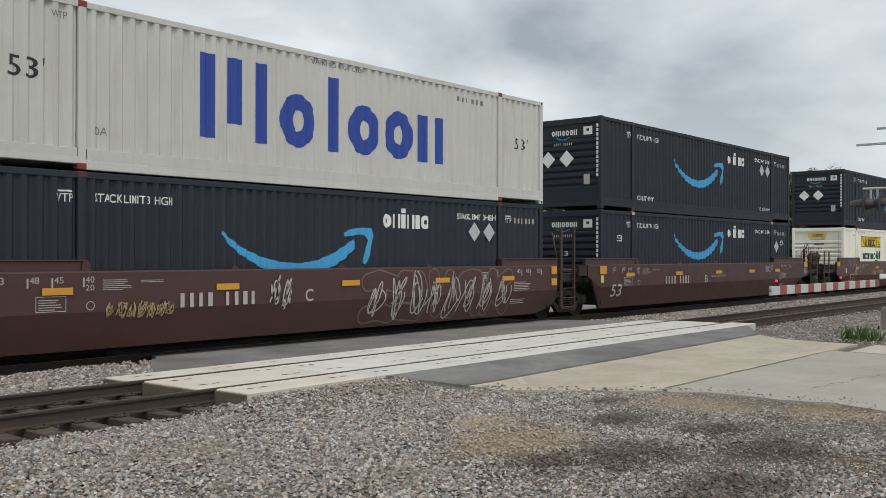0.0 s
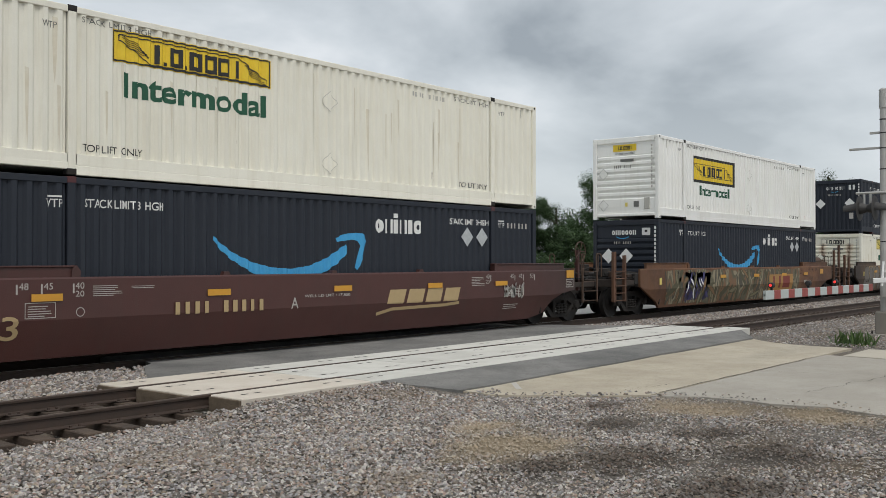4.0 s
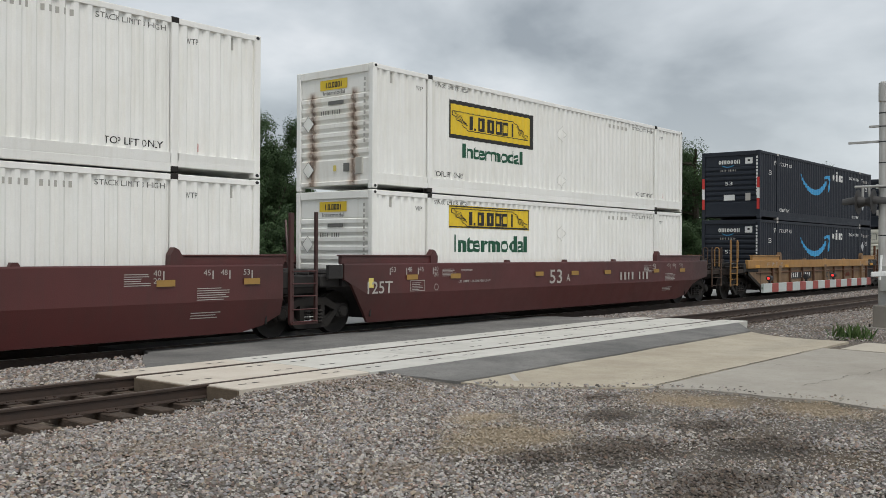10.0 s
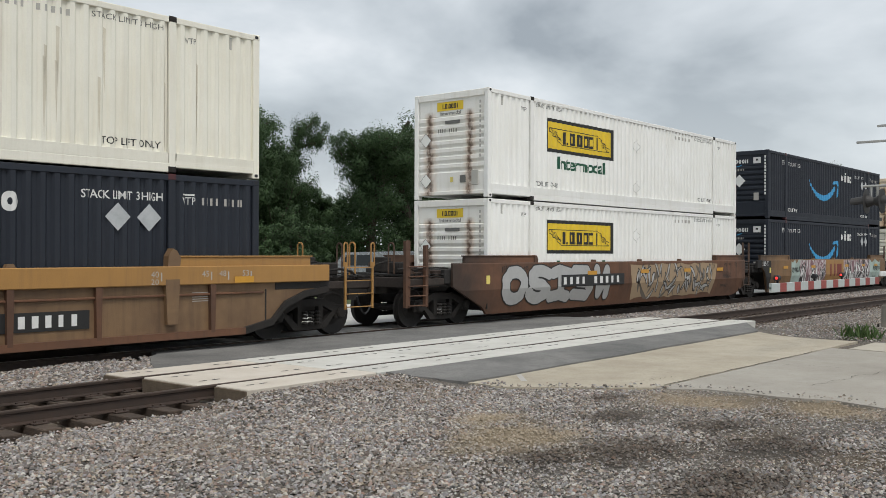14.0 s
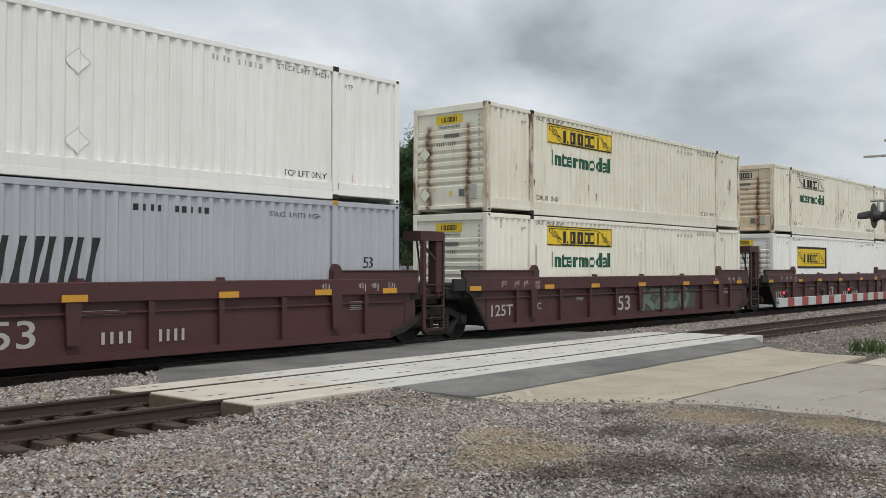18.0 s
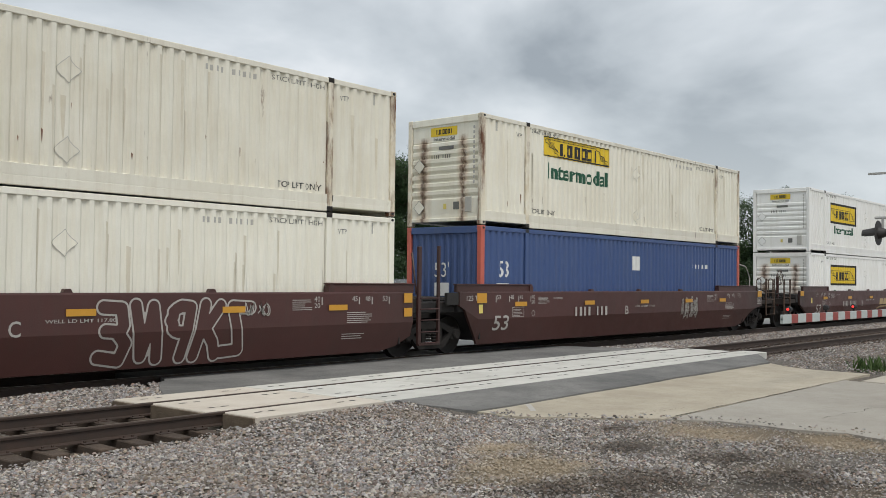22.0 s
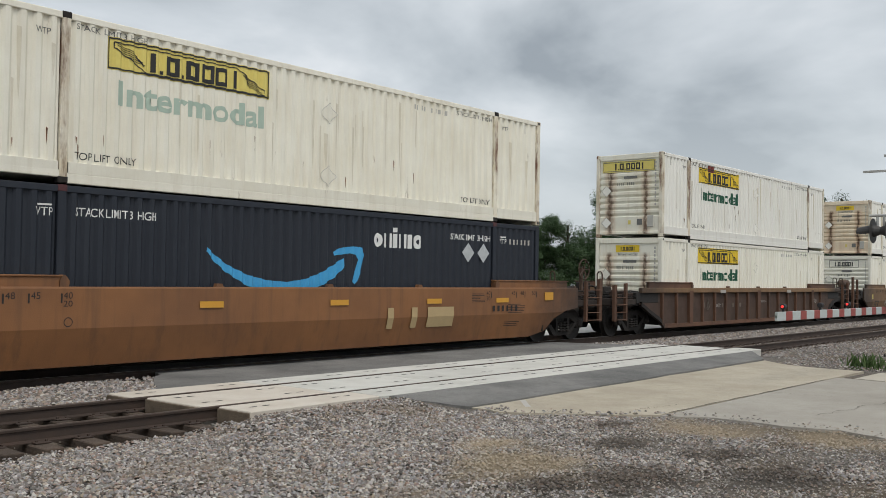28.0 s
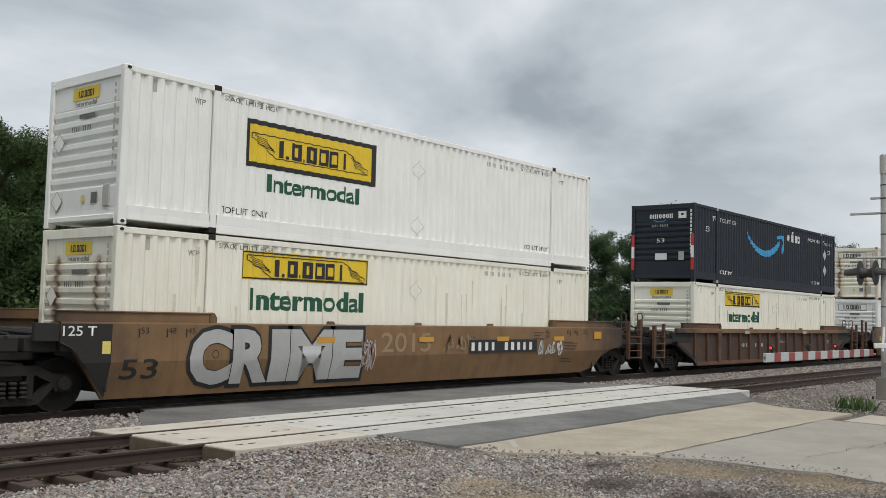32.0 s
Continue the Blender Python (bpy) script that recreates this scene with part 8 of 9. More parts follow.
def tree_meshes(seed, crown_w, crown_base, leaves, size, lean=0.0):
    """A tapered trunk with limbs, and a crown of many small leaf clumps round the twigs. Height is 1, to be scaled evenly."""
    rg = random.Random(seed)
    bm = bmesh.new()
    tips = []

    def limb(p, d, length, r0, r1, n=5):
        pts, q = [Vector(p)], Vector(p)
        dd = Vector(d).normalized()
        for i in range(n):
            dd = (dd + Vector((rg.uniform(-0.22, 0.22), rg.uniform(-0.22, 0.22), rg.uniform(-0.08, 0.16)))).normalized()
            q = q + dd * length / n
            pts.append(q.copy())
        rings = []
        for i, c in enumerate(pts):
            r = r0 + (r1 - r0) * i / n
            t = (pts[min(i + 1, n)] - pts[max(i - 1, 0)]).to_track_quat("Z", "Y").to_matrix()
            rings.append([bm.verts.new(c + t @ Vector((r * math.cos(k * math.pi / 3), r * math.sin(k * math.pi / 3), 0))) for k in range(6)])
        for a, b in zip(rings, rings[1:]):
            for k in range(6):
                bm.faces.new((a[k], a[(k + 1) % 6], b[(k + 1) % 6], b[k]))
        return pts
    trunk = limb((0, 0, -0.02), (lean, 0, 1), 0.78, 0.028, 0.008, 8)
    clumps = []
    for i in range(15):
        t = rg.uniform(crown_base * 0.8, 0.95)
        p = trunk[min(8, max(1, int(t * 8)))]
        a = rg.uniform(0, 2 * math.pi)
        up = rg.uniform(0.15, 0.9)
        pts = limb(p, (math.cos(a), math.sin(a), up), rg.uniform(0.6, 1.0) * crown_w * (1.15 - 0.5 * t), 0.011, 0.003)
        for q in pts[2:]:
            clumps.append((q, rg.uniform(0.05, 0.10)))
        for k in range(2):
            s = pts[rg.randint(2, 4)]
            b2 = rg.uniform(0, 2 * math.pi)
            q2 = limb(s, (math.cos(b2), math.sin(b2), rg.uniform(0, 0.8)), crown_w * 0.45, 0.005, 0.002, 3)
            for q in q2[1:]:
                clumps.append((q, rg.uniform(0.045, 0.085)))
    for q in trunk[5:]:
        clumps.append((q, 0.09))
    top = max(c[0].z for c in clumps)
    me_t = bpy.data.meshes.new("trunk")
    k = 0.965 / top
    bm.transform(Matrix.Diagonal((k, k, k, 1)))
    bm.to_mesh(me_t); bm.free()
    me_t.materials.append(BARK)
    vs, fs, ns = [], [], []
    per = leaves // len(clumps)
    # the shaded heart of the crown
    core = [] if leaves < 15000 else [(Vector((rg.gauss(0, 0.4) * crown_w * 0.6, rg.gauss(0, 0.4) * crown_w * 0.6, crown_base + (0.82 - crown_base) * (i + 0.5) / 22)) / k, 0.14 / k) for i in range(22)]
    for n_c, (c, r) in enumerate(clumps + core):
        c = c * k
        big = n_c >= len(clumps)
        for j in range(per if not big else 260):
            u = Vector((rg.gauss(0, 1), rg.gauss(0, 1), rg.gauss(0, 0.8))).normalized()
            p = c + u * r * rg.uniform(0.12, 1.0) ** 0.5
            if p.z < crown_base * 0.55:
                continue
            nrm = (u + Vector((rg.uniform(-0.7, 0.7), rg.uniform(-0.7, 0.7), rg.uniform(-0.2, 0.8)))).normalized()
            qt = nrm.to_track_quat("Z", "Y").to_matrix()
            s, a = size * rg.uniform(0.6, 1.35) * (1.6 if big else 1.0), rg.uniform(0, 6.28)
            b0 = len(vs)
            for t, q in ((0.0, 0.75), (2.3, 0.55), (3.9, 0.6)):
                vs.append(p + qt @ Vector((q * s * math.cos(a + t), q * s * math.sin(a + t), 0)))
            fs.append((b0, b0 + 1, b0 + 2))
            # leaves of a clump catch the light together
            ns += [(u * 0.6 + nrm * 0.6 + Vector((0, 0, 0.15))).normalized()] * 3
    me_c = bpy.data.meshes.new("crown")
    me_c.from_pydata([tuple(v) for v in vs], [], fs)
    me_c.normals_split_custom_set([tuple(q) for q in ns])
    me_c.materials.append(LEAF)
    return me_t, me_c


TREES = [tree_meshes(3, 0.34, 0.22, 50000, 0.0098), tree_meshes(8, 0.30, 0.18, 50000, 0.0098, 0.08), tree_meshes(14, 0.38, 0.16, 50000, 0.0102, -0.05), tree_meshes(21, 0.30, 0.12, 50000, 0.0098)]
BUSHES = [tree_meshes(31, 0.55, 0.05, 13000, 0.024), tree_meshes(37, 0.60, 0.04, 13000, 0.024)]


def plant(meshes, az, dist, height, turn, fresh=False, name="tree", label="", wide=1.0):
    root = thing(name, label or "leafy green broadleaf tree standing behind the railway", "tree" if name == "tree" else "bush", "trees behind the railway")
    a = radians(az)
    root.matrix_basis = pose(dist * math.sin(a), dist * math.cos(a), GZ - 0.02, 0, 0, turn)
    for nm, me in zip(("trunk", "crown"), meshes):
        o = new(nm, me)
        o.parent = root
        o.matrix_basis = Matrix.Diagonal((height * wide, height * wide, height, 1))
        if nm == "crown" and fresh:
            o.material_slots[0].link = "OBJECT"
            o.material_slots[0].material = LEAF_FRESH
    return root


# bearing to the right of the track's normal, distance, elevation of the top, kind, fresh, width where narrow
WOODS = [(22.5, 54, 10.2, 0, 1), (25.2, 50, 9.9, 2, 1), (28.2, 52, 10.2, 1, 1), (31.0, 74, 8.7, 3, 0), (33.0, 80, 8.6, 0, 0), (35.2, 82, 8.5, 2, 0), (36.6, 76, 8.6, 1, 0),
         (38.3, 72, 8.9, 3, 0, 0.85), (46.2, 62, 8.0, 3, 0, 1.0), (48.6, 72, 7.0, 0, 0, 1.0), (50.3, 76, 6.5, 2, 0, 0.9), (51.6, 90, 5.9, 1, 0, 0.9), (52.0, 132, 4.4, 3, 0), (55.2, 115, 3.9, 0, 0), (57.4, 115, 3.7, 2, 0), (59.8, 100, 5.2, 1, 0),
         (62.6, 86, 6.5, 3, 0), (65.2, 82, 6.5, 0, 0), (68.0, 92, 5.6, 2, 0), (71.0, 95, 4.8, 1, 0), (74.0, 100, 4.9, 3, 0), (24.0, 72, 8.6, 3, 0), (27.0, 76, 8.5, 0, 0), (29.8, 90, 7.6, 2, 0), (32.3, 96, 7.6, 1, 0), (34.8, 98, 7.4, 3, 0), (36.8, 96, 7.4, 0, 0), (38.0, 88, 7.2, 2, 0), (40.1, 76, 8.3, 0, 0, 0.7), (40.4, 80, 6.4, 2, 0, 0.8)]
for i, (az, d, el, k, fr, *slim) in enumerate(WOODS):
    plant(TREES[k], az, d, (1.855 - GZ + d * math.tan(radians(el))) * 0.985, 47 * i, bool(fr), label="fresh green broadleaf tree standing behind the railway" if fr else "", wide=slim[0] if slim else 0.95 + 0.08 * ((i * 5) % 4))
for az, d, h, turn in ((42.1, 82, 7.3, 15), (42.9, 86, 6.8, 80), (43.7, 83, 6.9, 140), (41.4, 85, 7.6, 210)):
    plant(BUSHES[turn % 2], az, d, h, turn, False, "bush", "tall dark green bush filling a gap between trees", 0.8)
rgb = random.Random(11)
for i in range(34):
    az = 21 + i * 1.55
    if 44.0 < az < 58:
        d, h = 88 + rgb.uniform(0, 8), rgb.uniform(2.4, 3.4)
    elif az > 58:
        d, h = 80 + rgb.uniform(0, 10), rgb.uniform(3.5, 5.5)
    else:
        d, h = 50 + rgb.uniform(0, 16), rgb.uniform(3.5, 5.5)
    if 50.8 < az < 54.0:
        continue
    if 41.3 < az < 44.2:
        d, h = 84, 7.4
    plant(BUSHES[i % 2], az, d, h, 31 * i, False, "bush", "dense dark green bush at the edge of the trees")


def build_weed():
    rg = random.Random(4)
    vs, fs = [], []
    for j in range(170):
        x, y = rg.gauss(0, 0.17), rg.gauss(0, 0.20)
        h = rg.uniform(0.08, 0.42) * math.exp(-(x * x) / 0.5)
        a = rg.uniform(0, 6.28)
        w = rg.uniform(0.012, 0.03)
        dx, dy = math.cos(a), math.sin(a)
        b = len(vs)
        ln = rg.uniform(0.05, 0.2)
        vs += [(x - dy * w, y + dx * w, 0), (x + dy * w, y - dx * w, 0), (x + dx * ln * 0.5 + dy * w, y + dy * ln * 0.5 - dx * w, h * 0.7), (x + dx * ln, y + dy * ln, h)]
        fs.append((b, b + 1, b + 2, b + 3))
    me = bpy.data.meshes.new("weed")
    me.from_pydata(vs, [], fs)
    me.materials.append(LEAF_FRESH)
    o = new("weed", me)
    o.matrix_basis = pose(23.5, 6.85, GZ)
    tagged(o, "low tuft of green weeds in the gravel", "weed", kind="stuff")


build_weed()

SIDING = surface("pale_siding", (0.52, 0.54, 0.56), 0.7, alt=(0.44, 0.46, 0.48), scale=1.0)
SHINGLE = surface("grey_shingles", (0.11, 0.11, 0.115), 0.9, alt=(0.15, 0.145, 0.14), amount=0.8, scale=2.0)
PANE = plain("dark_window_pane", (0.03, 0.035, 0.04), 0.15)


def house(name, az, dist, w, depth, eave, ridge, turn, label, siding=SIDING, windows=((-0.9, 0.9),), chimney=False):
    root = thing(name, label, "house")
    a = radians(az)
    root.matrix_basis = pose(dist * math.sin(a), dist * math.cos(a), GZ, 0, 0, -az + turn)
    bm = bmesh.new()
    pts = [(-w / 2, 0), (w / 2, 0), (w / 2, eave), (0, ridge), (-w / 2, eave)]
    poly_slab(bm, pts, 0, depth)
    for i in range(int(eave / 0.22)):
        box(bm, -w / 2 - 0.01, w / 2 + 0.01, -0.02, 0.0, i * 0.22 + 0.2, i * 0.22 + 0.22)
    part("wall", bm, siding, root)
    for s in (-1, 1):
        bm = bmesh.new()
        nx = Vector((s * (w / 2 + 0.35), 0, eave - 0.35 * (ridge - eave) / (w / 2)))
        v = []
        for y in (-0.3, depth + 0.3):
            for p in ((0, ridge + 0.03), (nx.x, nx.z + 0.03), (nx.x, nx.z + 0.18), (0, ridge + 0.2)):
                v.append(bm.verts.new((p[0], y, p[1])))
        for f in ((0, 1, 2, 3), (7, 6, 5, 4), (3, 2, 6, 7), (0, 4, 5, 1), (1, 5, 6, 2)):
            bm.faces.new([v[i] for i in f])
        part("roof", bm, SHINGLE, root)
    for x0, z0 in windows:
        bm = bmesh.new()
        soft_box(bm, x0 - 0.55, x0 + 0.55, -0.08, 0.02, z0 - 0.08, z0 + 1.35, 0.02)
        wn = part("window", bm, P_WHITE, root)
        bm = bmesh.new()
        box(bm, x0 - 0.42, x0 + 0.42, -0.10, -0.085, z0 + 0.05, z0 + 0.58)
        box(bm, x0 - 0.42, x0 + 0.42, -0.10, -0.085, z0 + 0.66, z0 + 1.22)
        part("pane", bm, PANE, wn)
    if chimney:
        bm = bmesh.new()
        soft_box(bm, -0.4, 0.4, depth * 0.4, depth * 0.4 + 0.7, ridge - 0.4, ridge + 0.7, 0.03)
        part("chimney", bm, surface("pale_brick", (0.4, 0.38, 0.36), 0.9), root)
    return root


house("house", 52.4, 118, 6.4, 9.0, 2.7, 4.6, 0, "pale grey house with a gabled shingle roof", windows=((-1.5, 0.9), (1.3, 0.9), (0.0, 2.4)), chimney=True)
house("house", 57.2, 125, 9.5, 8.0, 2.3, 3.9, 18, "low grey house with a dark shingle roof", surface("blue_grey_siding", (0.32, 0.35, 0.38), 0.7), windows=((-2.6, 0.8), (1.8, 0.8)))
house("shed", 35.2, 60, 4.4, 4.0, 1.75, 2.5, -20, "weathered white shed under the trees", surface("peeling_white_boards", (0.42, 0.43, 0.44), 0.8), windows=((-0.2, 0.5),))


def vehicle(az, dist, turn, paint, label, pickup):
    """A parked pick-up or van: body with a cabin, glazed windows, wheels, lamps."""
    root = thing("pickup_truck" if pickup else "van", label, "car", "parked vehicles")
    a = radians(az)
    root.matrix_basis = pose(dist * math.sin(a), dist * math.cos(a), GZ + 0.02, 0, 0, turn)
    bm = bmesh.new()
    low = [(-2.7, 0.45), (2.6, 0.45), (2.7, 0.95), (2.55, 1.15), (1.2, 1.22), (0.6, 1.25), (-2.7, 1.25)]
    poly_slab(bm, low, -0.95, 0.95)
    bmesh.ops.bevel(bm, geom=bm.edges[:], offset=0.05, segments=2, affect="EDGES")
    part("body", bm, paint, root)
    bm = bmesh.new()
    cab = [(1.15, 1.2), (0.55, 1.95), (-0.9 if pickup else -2.6, 2.02), (-1.1 if pickup else -2.68, 1.2)]
    poly_slab(bm, cab, -0.86, 0.86)
    bmesh.ops.bevel(bm, geom=bm.edges[:], offset=0.06, segments=2, affect="EDGES")
    c = part("cabin", bm, paint, root)
    for s in (-1, 1):
        for x0, x1 in ((0.0, 0.72), (-0.82, -0.08)):
            bm = bmesh.new()
            poly_slab(bm, [(x0, 1.32), (x1, 1.32), (x1 - (0.32 if x1 > 0.3 else 0.03), 1.82), (x0 + 0.03, 1.84)], s * 0.866, s * 0.872)
            part("side_window", bm, PANE, c)
        for x in (-1.65, 1.65):
            bm = bmesh.new()
            lathe(bm, [(0.05, -0.06), (0.22, -0.08), (0.36, -0.10), (0.37, 0.10), (0.2, 0.12)], (x, s * 0.88, 0.37), "y", 18)
            part("wheel", bm, plain("tyre_rubber", (0.02, 0.02, 0.02), 0.8), root)
        bm = bmesh.new()
        soft_box(bm, 2.60, 2.72, s * 0.72 - 0.15, s * 0.72 + 0.15, 0.8, 0.98, 0.02)
        part("headlight", bm, P_WHITERF, root)
    bm = bmesh.new()
    poly_slab(bm, [(1.10, 1.30), (0.62, 1.90), (0.645, 1.92), (1.13, 1.31)], -0.78, 0.78)
    part("windscreen", bm, PANE, c)
    bm = bmesh.new()
    soft_box(bm, 2.62, 2.78, -0.9, 0.9, 0.45, 0.65, 0.03)
    part("bumper", bm, DARK, root)
    return root


vehicle(47.6, 52, 150, surface("white_car_paint", (0.7, 0.7, 0.7), 0.25, bump=0.0), "white parked pick-up truck beyond the train", True)
vehicle(45.4, 47, 115, surface("silver_car_paint", (0.33, 0.35, 0.37), 0.25, 0.4, bump=0.0), "silver-grey parked van beyond the train", False)


# ---------------------------------------------------------------- the train
TRAIN_Y = 15.216          # near face of the containers
LOW_Z, UP_Z = 0.385, 3.306
# how far the train has rolled at each second
ROLL = [(0.0, 0.0), (1.0, 20.51), (2.0, 41.04), (3.0, 61.54), (4.0, 82.12), (5.0, 102.71), (6.0, 123.19), (7.0,
    143.74), (8.0, 164.27), (9.0, 184.75), (10.0, 205.93), (11.0, 226.44), (12.0, 246.97), (13.0, 267.56), (14.0,
    288.18), (15.0, 308.82), (16.0, 329.43), (17.0, 349.98), (18.0, 370.62), (19.0, 391.18), (20.0, 411.79),
    (21.0, 432.42), (22.0, 452.98), (23.0, 473.56), (24.0, 494.21), (25.0, 514.9), (26.0, 534.92), (27.0, 555.35),
    (28.0, 575.98), (29.0, 596.59), (30.0, 617.15), (31.0, 637.76), (32.0, 658.37)]
# where each wagon's container begins, along the track, at the start
U = [6.62, 25.99, 49.67, 69.17, 88.67, 112.37, 135.86, 159.45, 182.96, 202.51, 221.96, 245.53, 265.1, 284.55,
    308.35, 327.84, 347.29, 370.96, 390.47, 410.03, 433.54, 453.03, 472.43, 496.17, 515.66, 535.18, 558.82,
    582.11, 605.6, 629.01, 648.42, 667.78, 691.39]
U.append(U[-1] + 23.6)

# palettes of the large graffiti pieces: paint, strokes a metre, size
F_OLIVE = ((P_OLIVE, 2, 1.5), (P_KHAKI, 1, 1.0), (TAN, 1, 1.0))
F_MINT = ((P_KHAKI, 1, 1.0), (P_FADED, 1, 0.8), (P_FAINT, 0.6, 0.6))
F_DULL = ((P_DRABG, 3, 1.0), (P_KHAKI, 2, 0.8))


n53 = ("word", "53", 0.36, 1.02, 0.56, 0.95, P_DULL)
n53g = ("word", "53", 0.38, 1.06, 0.56, 0.95, P_GOLD)
n53d = ("word", "53", 0.13, 0.86, 0.52, 0.93, P_BLACKTX)


def big53(x, z=0.62, mat=P_DULL):
    return ("word", "53", x, x + 0.66, z, z + 0.40, mat)


def wide53(x, mat=P_DULL):
    return ("word", "53", x, x + 0.76, 0.50, 0.96, mat)


def load_limit(x, s="WELL LD LMT 117,800"):
    return ("word", s, x, x + 1.35, 1.06, 1.13, P_DULL)


t125w = ("word", "125 T", -1.02, -0.40, 1.33, 1.50, P_WHITE)
t125 = ("word", "125 T", -0.78, -0.32, 1.34, 1.47, P_DULL)
W_, C_, D_ = WHITE, CREAM, DIRTY
H = haulier_container
P = parcel_container
